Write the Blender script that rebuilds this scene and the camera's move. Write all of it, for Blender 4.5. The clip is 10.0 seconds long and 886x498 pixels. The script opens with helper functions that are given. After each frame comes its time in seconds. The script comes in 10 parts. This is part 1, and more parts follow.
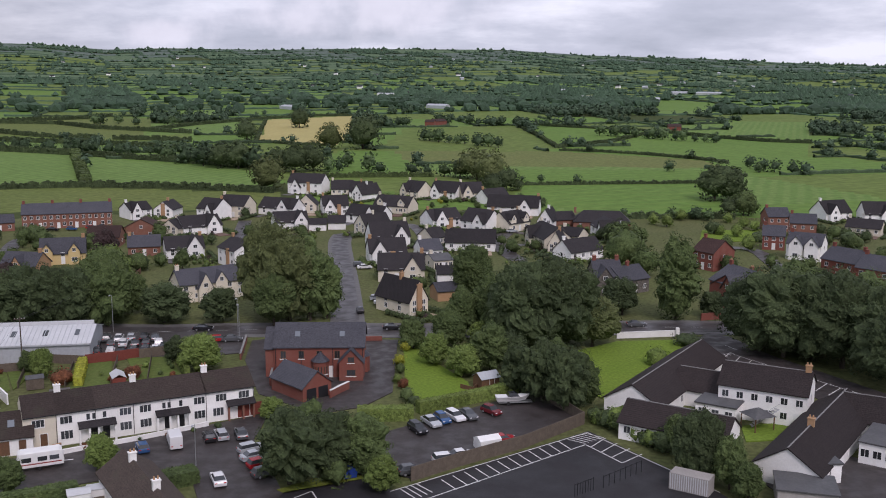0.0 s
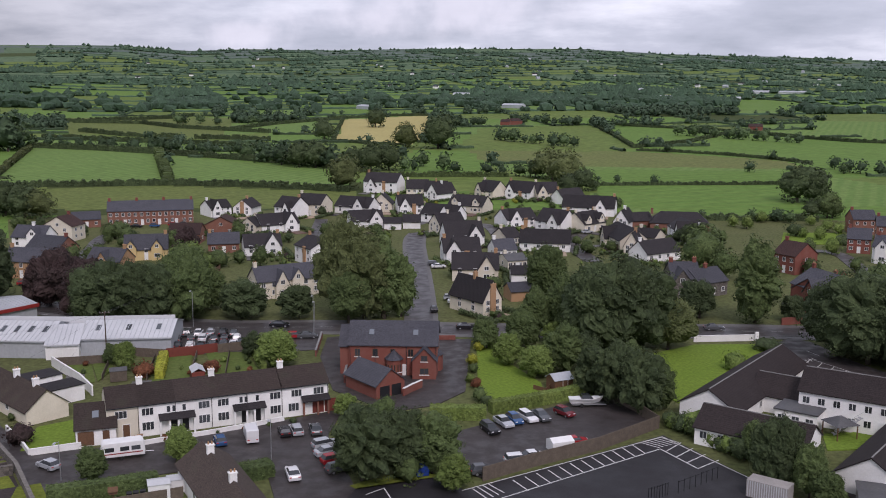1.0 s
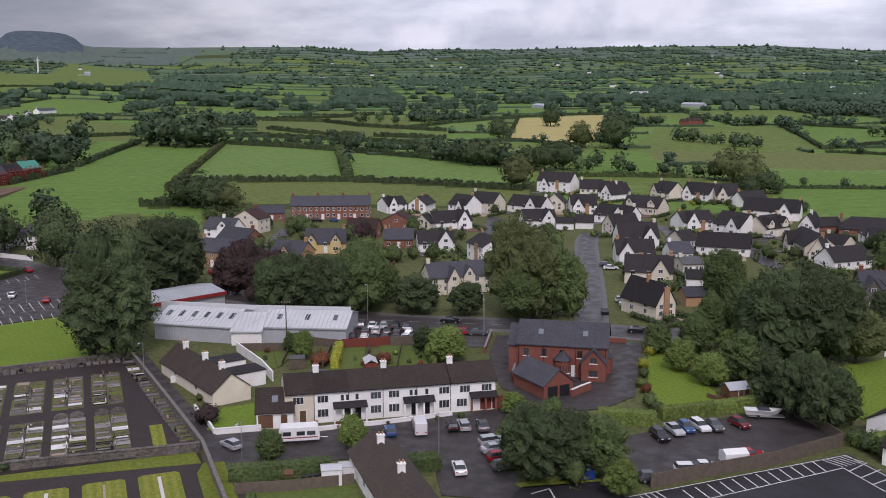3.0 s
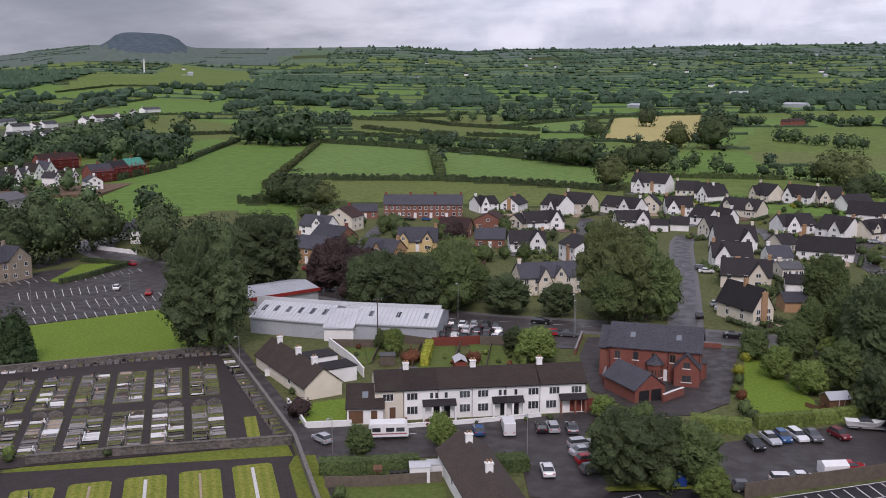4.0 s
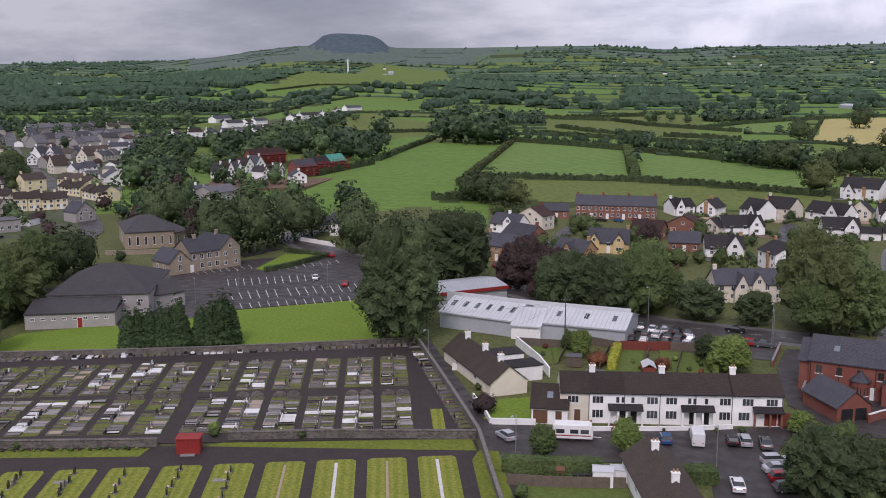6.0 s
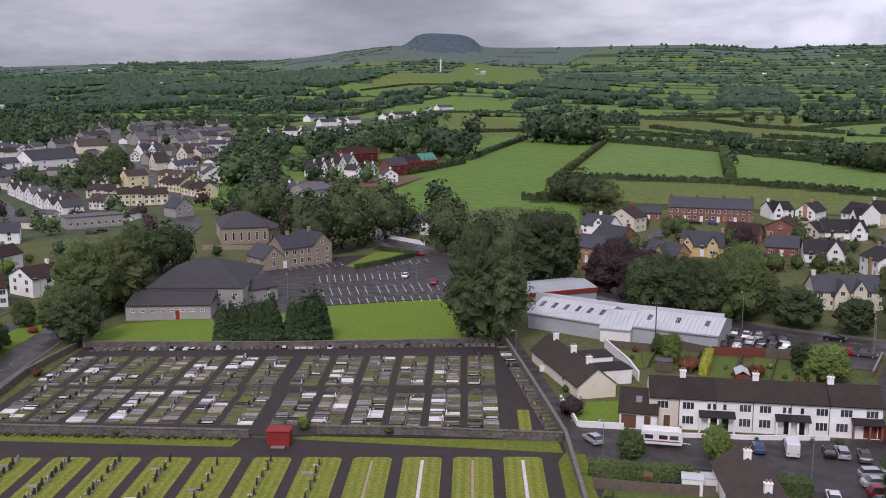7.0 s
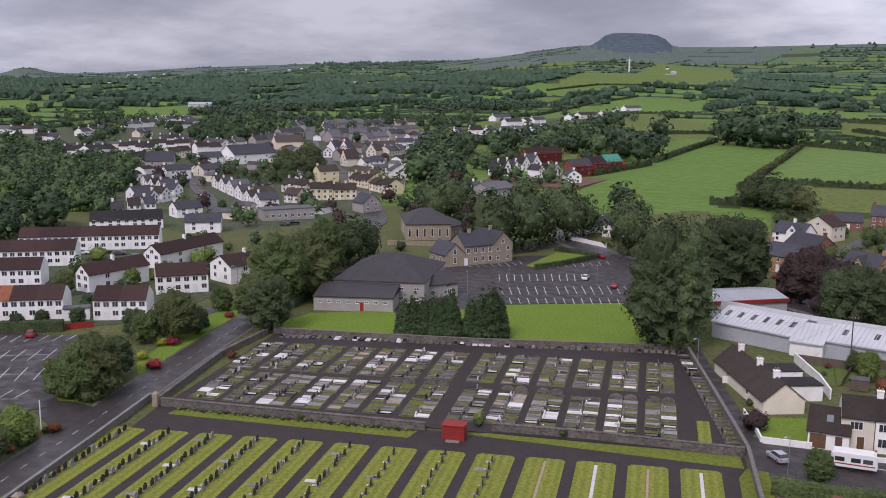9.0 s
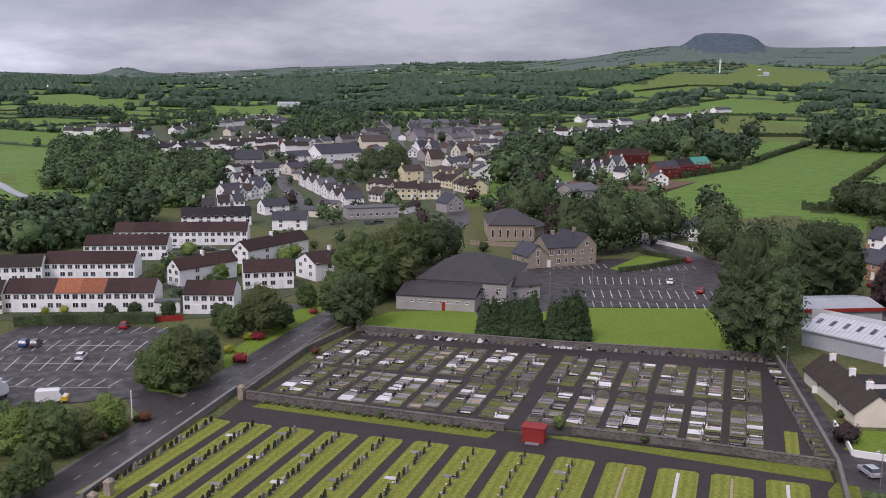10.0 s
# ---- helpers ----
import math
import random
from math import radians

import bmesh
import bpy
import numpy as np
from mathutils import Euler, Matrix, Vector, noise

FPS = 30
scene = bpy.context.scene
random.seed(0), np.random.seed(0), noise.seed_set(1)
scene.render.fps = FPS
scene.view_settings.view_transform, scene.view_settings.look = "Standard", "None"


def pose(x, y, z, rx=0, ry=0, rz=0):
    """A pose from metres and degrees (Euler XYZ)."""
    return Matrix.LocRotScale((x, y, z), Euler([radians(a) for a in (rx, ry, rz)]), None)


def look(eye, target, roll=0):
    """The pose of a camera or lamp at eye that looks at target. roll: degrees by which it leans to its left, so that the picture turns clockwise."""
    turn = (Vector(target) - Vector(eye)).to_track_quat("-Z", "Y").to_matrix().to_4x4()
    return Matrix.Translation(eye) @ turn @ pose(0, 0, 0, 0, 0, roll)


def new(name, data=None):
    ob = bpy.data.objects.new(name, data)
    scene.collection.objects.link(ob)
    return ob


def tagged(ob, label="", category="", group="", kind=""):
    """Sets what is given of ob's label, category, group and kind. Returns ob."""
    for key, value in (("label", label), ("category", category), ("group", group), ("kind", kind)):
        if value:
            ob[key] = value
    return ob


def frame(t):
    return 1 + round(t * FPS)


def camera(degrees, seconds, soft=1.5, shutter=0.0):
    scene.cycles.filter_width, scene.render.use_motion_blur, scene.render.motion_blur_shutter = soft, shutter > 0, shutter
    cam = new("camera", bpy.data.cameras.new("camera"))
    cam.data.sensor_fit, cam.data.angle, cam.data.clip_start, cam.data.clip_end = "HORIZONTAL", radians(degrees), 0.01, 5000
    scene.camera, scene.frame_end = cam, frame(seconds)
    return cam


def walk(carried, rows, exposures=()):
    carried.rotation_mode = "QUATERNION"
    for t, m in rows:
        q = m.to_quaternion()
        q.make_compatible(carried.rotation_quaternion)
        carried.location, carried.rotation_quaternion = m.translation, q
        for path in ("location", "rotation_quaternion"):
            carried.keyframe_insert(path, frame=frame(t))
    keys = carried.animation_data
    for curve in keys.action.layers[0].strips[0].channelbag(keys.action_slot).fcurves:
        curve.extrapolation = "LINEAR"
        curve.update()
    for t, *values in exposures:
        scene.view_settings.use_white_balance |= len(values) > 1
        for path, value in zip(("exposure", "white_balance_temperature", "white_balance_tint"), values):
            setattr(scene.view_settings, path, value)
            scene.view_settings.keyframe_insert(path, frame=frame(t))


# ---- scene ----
cam = camera(49.3, 10.0, soft=1.0)
# seconds, yaw to the left, pitch down, lean: the camera turns where it hangs
TURNING = [
    (0.0, 0.02, 9.57, -0.36),
    (0.5, 2.22, 9.59, -0.28),
    (1.0, 4.48, 9.61, -0.21),
    (1.5, 6.97, 9.63, -0.15),
    (2.0, 9.66, 9.65, -0.10),
    (3.5, 17.39, 9.70, 0.01),
    (4.0, 20.27, 9.71, 0.02),
    (4.5, 23.48, 9.73, 0.03),
    (5.0, 26.30, 9.74, 0.03),
    (5.5, 28.98, 9.75, 0.03),
    (7.0, 37.04, 9.78, -0.05),
    (7.5, 39.71, 9.79, -0.09),
    (8.0, 42.44, 9.80, -0.14),
    (8.5, 45.19, 9.80, -0.20),
    (9.0, 47.88, 9.81, -0.26),
    (9.5, 50.50, 9.81, -0.34),
    (10.0, 52.86, 9.81, -0.42)
]
walk(cam, [(t, pose(0, 0, 51.4, 90 - down, 0, yaw) @ Matrix.Rotation(radians(-lean), 4, "Z")) for t, yaw, down, lean in TURNING], [(0.0, 0.12, 6280, 28), (4.5, 0.17, 6280, 29), (10.0, 0.29, 6250, 31)])

# ---- light: an overcast sky with a weak, very soft sun ----
SUN_EL, SUN_AZ = 45.0, -160.0
world = bpy.data.worlds.new("overcast_sky")
scene.world = world
world.use_nodes = True
wn, wl = world.node_tree.nodes, world.node_tree.links
wn.clear()


def wnode(kind, operation="", blend_type="", interpolation_type=""):
    n = wn.new(kind)
    if operation:
        n.operation = operation
    if blend_type:
        n.blend_type = blend_type
    if interpolation_type:
        n.interpolation_type = interpolation_type
    return n


sky = wnode("ShaderNodeTexSky")
sky.sky_type, sky.sun_disc, sky.air_density, sky.dust_density = "NISHITA", False, 1.0, 3.0
sky.sun_elevation, sky.sun_rotation = radians(SUN_EL), radians(-SUN_AZ)
geo = wnode("ShaderNodeTexCoord")
sep = wnode("ShaderNodeSeparateXYZ")
wl.new(geo.outputs["Generated"], sep.inputs[0])
dir_az = wnode("ShaderNodeMath", operation="ARCTAN2")
flip = wnode("ShaderNodeMath", operation="MULTIPLY")
flip.inputs[1].default_value = -1.0
wl.new(sep.outputs["X"], flip.inputs[0])
wl.new(flip.outputs[0], dir_az.inputs[0]), wl.new(sep.outputs["Y"], dir_az.inputs[1])
dir_el = wnode("ShaderNodeMath", operation="ARCSINE")
wl.new(sep.outputs["Z"], dir_el.inputs[0])
# flat cloud layer: the direction divided by its height
den = wnode("ShaderNodeMath", operation="ADD")
wl.new(sep.outputs["Z"], den.inputs[0])
den.inputs[1].default_value = 0.2
den2 = wnode("ShaderNodeMath", operation="MAXIMUM")
wl.new(den.outputs[0], den2.inputs[0])
den2.inputs[1].default_value = 0.05
dx = wnode("ShaderNodeMath", operation="DIVIDE")
dy = wnode("ShaderNodeMath", operation="DIVIDE")
wl.new(sep.outputs["X"], dx.inputs[0]), wl.new(den2.outputs[0], dx.inputs[1])
wl.new(sep.outputs["Y"], dy.inputs[0]), wl.new(den2.outputs[0], dy.inputs[1])
flat = wnode("ShaderNodeCombineXYZ")
wl.new(dx.outputs[0], flat.inputs[0]), wl.new(dy.outputs[0], flat.inputs[1])
big = wnode("ShaderNodeTexNoise")
big.inputs["Scale"].default_value, big.inputs["Detail"].default_value, big.inputs["Roughness"].default_value = 0.8, 8.0, 0.58
wl.new(flat.outputs[0], big.inputs["Vector"])
ramp = wnode("ShaderNodeValToRGB")
for at, col in ((0.34, (0.41, 0.475, 0.525, 1)), (0.5, (0.585, 0.655, 0.705, 1)), (0.63, (0.89, 0.965, 0.99, 1))):
    e = ramp.color_ramp.elements.new(at)
    e.color = col
ramp.color_ramp.elements.remove(ramp.color_ramp.elements[0])
ramp.color_ramp.elements.remove(ramp.color_ramp.elements[-1])
wl.new(big.outputs["Fac"], ramp.inputs[0])
# a heavy rain cloud over the far mountain, brighter cloud away from it
aim = wnode("ShaderNodeVectorMath", operation="DOT_PRODUCT")
wl.new(geo.outputs["Generated"], aim.inputs[0])
aim.inputs[1].default_value = (-math.sin(radians(50)), math.cos(radians(50)), 0.0)
heavy = wnode("ShaderNodeMapRange", interpolation_type="SMOOTHSTEP")
heavy.inputs[1].default_value, heavy.inputs[2].default_value, heavy.inputs[3].default_value, heavy.inputs[4].default_value = 0.81, 0.985, 1.03, 0.55
wl.new(aim.outputs["Value"], heavy.inputs[0])
shade = wnode("ShaderNodeVectorMath", operation="SCALE")
wl.new(ramp.outputs[0], shade.inputs[0]), wl.new(heavy.outputs[0], shade.inputs["Scale"])
# bright heaped cloud standing over the hills
last = shade
for azimuth, height, wide, tall in ((16.4, 2.7, 2.6, 0.8), (5.0, 4.2, 8.0, 1.5)):
    off = []
    for out, centre, span in ((dir_az, azimuth, wide), (dir_el, height, tall)):
        m1 = wnode("ShaderNodeMath", operation="SUBTRACT")
        wl.new(out.outputs[0], m1.inputs[0])
        m1.inputs[1].default_value = radians(centre)
        m2 = wnode("ShaderNodeMath", operation="DIVIDE")
        wl.new(m1.outputs[0], m2.inputs[0])
        m2.inputs[1].default_value = radians(span)
        m3 = wnode("ShaderNodeMath", operation="MULTIPLY")
        wl.new(m2.outputs[0], m3.inputs[0]), wl.new(m2.outputs[0], m3.inputs[1])
        off.append(m3)
    dist = wnode("ShaderNodeMath", operation="ADD")
    wl.new(off[0].outputs[0], dist.inputs[0]), wl.new(off[1].outputs[0], dist.inputs[1])
    puff = wnode("ShaderNodeTexNoise")
    puff.inputs["Scale"].default_value, puff.inputs["Detail"].default_value = 26.0, 6.0
    wl.new(geo.outputs["Generated"], puff.inputs["Vector"])
    ragged = wnode("ShaderNodeMath", operation="MULTIPLY_ADD")
    wl.new(puff.outputs["Fac"], ragged.inputs[0])
    ragged.inputs[1].default_value = 4.0
    wl.new(dist.outputs[0], ragged.inputs[2])
    mask = wnode("ShaderNodeMapRange", interpolation_type="SMOOTHSTEP")
    mask.inputs[1].default_value, mask.inputs[2].default_value, mask.inputs[3].default_value, mask.inputs[4].default_value = 1.6, 3.6, 0.6, 0.0
    wl.new(ragged.outputs[0], mask.inputs[0])
    heap = wnode("ShaderNodeMixRGB", blend_type="MIX")
    wl.new(mask.outputs[0], heap.inputs[0]), wl.new(last.outputs[0], heap.inputs[1])
    heap.inputs[2].default_value = (0.95, 0.99, 1.02, 1)
    last = heap
cover = wnode("ShaderNodeMixRGB", blend_type="MIX")
cover.inputs[0].default_value = 0.93
lift = wnode("ShaderNodeVectorMath", operation="SCALE")
lift.inputs["Scale"].default_value = 0.1
wl.new(sky.outputs[0], lift.inputs[0])
wl.new(lift.outputs[0], cover.inputs[1]), wl.new(last.outputs[0], cover.inputs[2])
back = wnode("ShaderNodeBackground")
back.inputs["Strength"].default_value = 0.91
wl.new(cover.outputs[0], back.inputs["Color"])
wout = wnode("ShaderNodeOutputWorld")
wl.new(back.outputs[0], wout.inputs["Surface"])

sun = new("sun", bpy.data.lights.new("sun", "SUN"))
sun.data.energy, sun.data.angle, sun.data.color = 1.5, radians(18), (1.0, 0.96, 0.9)
sun_dir = Vector((-math.sin(radians(SUN_AZ)) * math.cos(radians(SUN_EL)), math.cos(radians(SUN_AZ)) * math.cos(radians(SUN_EL)), math.sin(radians(SUN_EL))))
sun.matrix_basis = look(sun_dir * 200, (0, 0, 0))


# ---- materials ----
def material(name, col, rough=0.8, col2=None, scale=1.0, mix=0.5, fine=0.0, fine_scale=12.0, bump=0.0, metal=0.0, spec=0.3, island=0.0, obrand=0.0, wave=None, detail=5.0, wet=None, depth=0.05):
    """A surface with a base colour, blotches of a second one, fine grain and relief; island and obrand vary it piece by piece."""
    m = bpy.data.materials.new(name)
    m.use_nodes = True
    nt = m.node_tree
    b = nt.nodes["Principled BSDF"]
    b.inputs["Roughness"].default_value = rough
    b.inputs["Metallic"].default_value = metal
    b.inputs["Specular IOR Level"].default_value = spec
    pos = nt.nodes.new("ShaderNodeNewGeometry")
    where = pos.outputs["Position"]

    def noise_at(sc, det=detail):
        n = nt.nodes.new("ShaderNodeTexNoise")
        n.inputs["Scale"].default_value, n.inputs["Detail"].default_value = sc, det
        nt.links.new(where, n.inputs["Vector"])
        return n.outputs["Fac"]

    def mixed(fac, a, c, kind="MIX"):
        n = nt.nodes.new("ShaderNodeMixRGB")
        n.blend_type = kind
        for sock, v in ((n.inputs[0], fac), (n.inputs[1], a), (n.inputs[2], c)):
            if hasattr(v, "links"):
                nt.links.new(v, sock)
            elif isinstance(v, (int, float)):
                sock.default_value = v
            else:
                sock.default_value = (*v[:3], 1)
        return n.outputs[0]

    def ranged(fac, lo, hi, a=0.0, c=1.0):
        n = nt.nodes.new("ShaderNodeMapRange")
        n.inputs[1].default_value, n.inputs[2].default_value, n.inputs[3].default_value, n.inputs[4].default_value = lo, hi, a, c
        nt.links.new(fac, n.inputs[0])
        return n.outputs[0]

    colour = col
    if col2:
        colour = mixed(ranged(noise_at(scale), 0.5 - mix * 0.4, 0.5 + mix * 0.4), col, col2)
    if wave:
        w = nt.nodes.new("ShaderNodeTexWave")
        w.inputs["Scale"].default_value, w.inputs["Distortion"].default_value, w.inputs["Detail"].default_value, w.inputs["Detail Scale"].default_value = wave[0], wave[3], 2.0, 1.5
        turn = nt.nodes.new("ShaderNodeMapping")
        turn.inputs["Rotation"].default_value = wave[2]
        nt.links.new(where, turn.inputs[0])
        nt.links.new(turn.outputs[0], w.inputs["Vector"])
        colour = mixed(ranged(w.outputs["Fac"], 0.2, 0.8, 0, wave[4]), colour, wave[1])
    if fine:
        g = ranged(noise_at(fine_scale, 3.0), 0.25, 0.75, 1 - fine, 1 + fine)
        n = nt.nodes.new("ShaderNodeVectorMath")
        n.operation = "SCALE"
        if hasattr(colour, "links"):
            nt.links.new(colour, n.inputs[0])
        else:
            n.inputs[0].default_value = col[:3]
        nt.links.new(g, n.inputs["Scale"])
        colour = n.outputs[0]
    for amount, source in ((island, pos.outputs["Random Per Island"]), (obrand, None)):
        if amount:
            if source is None:
                source = nt.nodes.new("ShaderNodeObjectInfo").outputs["Random"]
            g = ranged(source, 0, 1, 1 - amount, 1 + amount)
            n = nt.nodes.new("ShaderNodeVectorMath")
            n.operation = "SCALE"
            if hasattr(colour, "links"):
                nt.links.new(colour, n.inputs[0])
            else:
                n.inputs[0].default_value = col[:3]
            nt.links.new(g, n.inputs["Scale"])
            colour = n.outputs[0]
    if hasattr(colour, "links"):
        nt.links.new(colour, b.inputs["Base Color"])
    else:
        b.inputs["Base Color"].default_value = (*colour[:3], 1)
    if wet:
        nt.links.new(ranged(noise_at(wet[0], 4.0), 0.38, 0.62, wet[1], wet[2]), b.inputs["Roughness"])
    if bump:
        bm_node = nt.nodes.new("ShaderNodeBump")
        bm_node.inputs["Strength"].default_value = bump
        bm_node.inputs["Distance"].default_value = depth
        nt.links.new(noise_at(fine_scale, 4.0), bm_node.inputs["Height"])
        nt.links.new(bm_node.outputs[0], b.inputs["Normal"])
    return m


def brick_material(name, col, col2, mortar):
    m = bpy.data.materials.new(name)
    m.use_nodes = True
    nt = m.node_tree
    b = nt.nodes["Principled BSDF"]
    b.inputs["Roughness"].default_value = 0.9
    pos = nt.nodes.new("ShaderNodeTexCoord")
    big = nt.nodes.new("ShaderNodeTexNoise")
    big.inputs["Scale"].default_value = 0.6
    fine = nt.nodes.new("ShaderNodeTexNoise")
    fine.inputs["Scale"].default_value = 7.0
    fine.inputs["Detail"].default_value = 6.0
    for n in (big, fine):
        nt.links.new(pos.outputs["Object"], n.inputs["Vector"])
    a = nt.nodes.new("ShaderNodeMixRGB")
    a.inputs[1].default_value, a.inputs[2].default_value = (*col, 1), (*col2, 1)
    nt.links.new(fine.outputs["Fac"], a.inputs[0])
    c = nt.nodes.new("ShaderNodeMixRGB")
    c.inputs[2].default_value = (*mortar, 1)
    r = nt.nodes.new("ShaderNodeMapRange")
    r.inputs[1].default_value, r.inputs[2].default_value, r.inputs[4].default_value = 0.45, 0.8, 0.4
    nt.links.new(big.outputs["Fac"], r.inputs[0])
    nt.links.new(r.outputs[0], c.inputs[0])
    nt.links.new(a.outputs[0], c.inputs[1])
    nt.links.new(c.outputs[0], b.inputs["Base Color"])
    return m


def stone_material(name, col, col2, mortar):
    """Rubble masonry: stones of differing tone between sunken joints."""
    m = bpy.data.materials.new(name)
    m.use_nodes = True
    nt = m.node_tree
    b = nt.nodes["Principled BSDF"]
    b.inputs["Roughness"].default_value = 0.95
    pos = nt.nodes.new("ShaderNodeNewGeometry")
    warp = nt.nodes.new("ShaderNodeMapping")
    warp.inputs["Scale"].default_value = (1.0, 1.0, 1.7)
    nt.links.new(pos.outputs["Position"], warp.inputs[0])
    st = nt.nodes.new("ShaderNodeTexVoronoi")
    st.inputs["Scale"].default_value = 2.6
    nt.links.new(warp.outputs[0], st.inputs["Vector"])
    grey = nt.nodes.new("ShaderNodeSeparateXYZ")
    nt.links.new(st.outputs["Color"], grey.inputs[0])
    a = nt.nodes.new("ShaderNodeMixRGB")
    a.inputs[1].default_value, a.inputs[2].default_value = (*col, 1), (*col2, 1)
    nt.links.new(grey.outputs[0], a.inputs[0])
    big = nt.nodes.new("ShaderNodeTexNoise")
    big.inputs["Scale"].default_value = 0.5
    nt.links.new(pos.outputs["Position"], big.inputs["Vector"])
    r = nt.nodes.new("ShaderNodeMapRange")
    r.inputs[1].default_value, r.inputs[2].default_value, r.inputs[4].default_value = 0.5, 0.75, 0.6
    nt.links.new(big.outputs["Fac"], r.inputs[0])
    c = nt.nodes.new("ShaderNodeMixRGB")
    nt.links.new(r.outputs[0], c.inputs[0])
    nt.links.new(a.outputs[0], c.inputs[1])
    c.inputs[2].default_value = (*mortar, 1)
    nt.links.new(c.outputs[0], b.inputs["Base Color"])
    bp = nt.nodes.new("ShaderNodeBump")
    bp.inputs["Strength"].default_value, bp.inputs["Distance"].default_value = 0.8, 0.06
    bp.invert = True
    nt.links.new(st.outputs["Distance"], bp.inputs["Height"])
    nt.links.new(bp.outputs[0], b.inputs["Normal"])
    return m


def roof_material(name, col, col2, course=0.28, rough=0.6, moss=None):
    """Courses of slates or tiles: rows by height, joints along the row, moss and weathering blotches."""
    m = bpy.data.materials.new(name)
    m.use_nodes = True
    nt = m.node_tree
    b = nt.nodes["Principled BSDF"]
    b.inputs["Roughness"].default_value = rough
    b.inputs["Specular IOR Level"].default_value = 0.22
    pos = nt.nodes.new("ShaderNodeNewGeometry")
    obj = nt.nodes.new("ShaderNodeTexCoord")
    big = nt.nodes.new("ShaderNodeTexNoise")
    big.inputs["Scale"].default_value, big.inputs["Detail"].default_value = 0.45, 6.0
    fine = nt.nodes.new("ShaderNodeTexNoise")
    fine.inputs["Scale"].default_value, fine.inputs["Detail"].default_value = 5.0, 4.0
    for n in (big, fine):
        nt.links.new(pos.outputs["Position"], n.inputs["Vector"])
    w = nt.nodes.new("ShaderNodeTexWave")
    w.bands_direction = "Z"
    w.inputs["Scale"].default_value = 0.314 / (course * 0.6)
    w.inputs["Distortion"].default_value = 0.6
    w.inputs["Detail Scale"].default_value = 3.0
    nt.links.new(obj.outputs["Object"], w.inputs["Vector"])
    a = nt.nodes.new("ShaderNodeMixRGB")
    a.inputs[1].default_value, a.inputs[2].default_value = (*col, 1), (*col2, 1)
    nt.links.new(big.outputs["Fac"], a.inputs[0])
    s = nt.nodes.new("ShaderNodeMapRange")
    s.inputs[1].default_value, s.inputs[2].default_value, s.inputs[3].default_value, s.inputs[4].default_value = 0.25, 0.75, 0.5, 1.5
    nt.links.new(fine.outputs["Fac"], s.inputs[0])
    v = nt.nodes.new("ShaderNodeVectorMath")
    v.operation = "SCALE"
    nt.links.new(a.outputs[0], v.inputs[0])
    nt.links.new(s.outputs[0], v.inputs["Scale"])
    rnd = nt.nodes.new("ShaderNodeObjectInfo")
    s2 = nt.nodes.new("ShaderNodeMapRange")
    s2.inputs[3].default_value, s2.inputs[4].default_value = 0.82, 1.2
    nt.links.new(rnd.outputs["Random"], s2.inputs[0])
    v2 = nt.nodes.new("ShaderNodeVectorMath")
    v2.operation = "SCALE"
    nt.links.new(v.outputs[0], v2.inputs[0])
    nt.links.new(s2.outputs[0], v2.inputs["Scale"])
    last = v2.outputs[0]
    if moss:
        mo = nt.nodes.new("ShaderNodeMixRGB")
        mr = nt.nodes.new("ShaderNodeMapRange")
        mr.inputs[1].default_value, mr.inputs[2].default_value, mr.inputs[4].default_value = 0.55, 0.75, 0.6
        nt.links.new(big.outputs["Fac"], mr.inputs[0])
        nt.links.new(mr.outputs[0], mo.inputs[0])
        nt.links.new(last, mo.inputs[1])
        mo.inputs[2].default_value = (*moss, 1)
        last = mo.outputs[0]
    nt.links.new(last, b.inputs["Base Color"])
    bp = nt.nodes.new("ShaderNodeBump")
    bp.inputs["Strength"].default_value, bp.inputs["Distance"].default_value = 0.5, 0.03
    nt.links.new(w.outputs["Fac"], bp.inputs["Height"])
    nt.links.new(bp.outputs[0], b.inputs["Normal"])
    return m


def leaf_material(name, col, col2, vary=0.25):
    return material(name, col, 0.75, col2, 0.3, 0.7, 0.5, 2.2, 0.9, spec=0.12, island=vary, obrand=0.2, depth=0.3)


asphalt = material("asphalt", (0.06, 0.053, 0.051), 0.5, (0.044, 0.039, 0.038), 0.25, 0.8, 0.15, 3.0, 0.1, spec=0.4, wet=(0.35, 0.38, 0.58))
tarmac_new = material("new_tarmac", (0.02, 0.019, 0.021), 0.5, (0.026, 0.024, 0.026), 0.2, 0.5, 0.22, 4.0, 0.25, spec=0.3, wet=(0.2, 0.5, 0.7))
tarmac_old = material("old_tarmac", (0.052, 0.044, 0.042), 0.55, (0.034, 0.029, 0.028), 0.25, 0.7, 0.22, 2.2, 0.15, spec=0.4, wet=(0.4, 0.45, 0.75))
garden_lawn = material("garden_lawn", (0.11, 0.135, 0.04), 0.9, (0.085, 0.13, 0.03), 0.35, 0.7, 0.25, 1.6, 0.3, spec=0.1)
paving = material("paving", (0.14, 0.135, 0.13), 0.6, (0.09, 0.087, 0.085), 0.5, 0.7, 0.15, 5.0)
kerbstone = material("kerbstone", (0.25, 0.245, 0.235), 0.8, (0.16, 0.155, 0.15), 0.7, 0.7, 0.15, 6.0)
line_paint = material("line_paint", (0.72, 0.72, 0.7), 0.7, (0.45, 0.45, 0.44), 1.2, 0.6, 0.1, 9.0)
path_dark = material("cemetery_path", (0.036, 0.029, 0.028), 0.75, (0.05, 0.04, 0.038), 0.4, 0.7, 0.25, 3.0, spec=0.2)
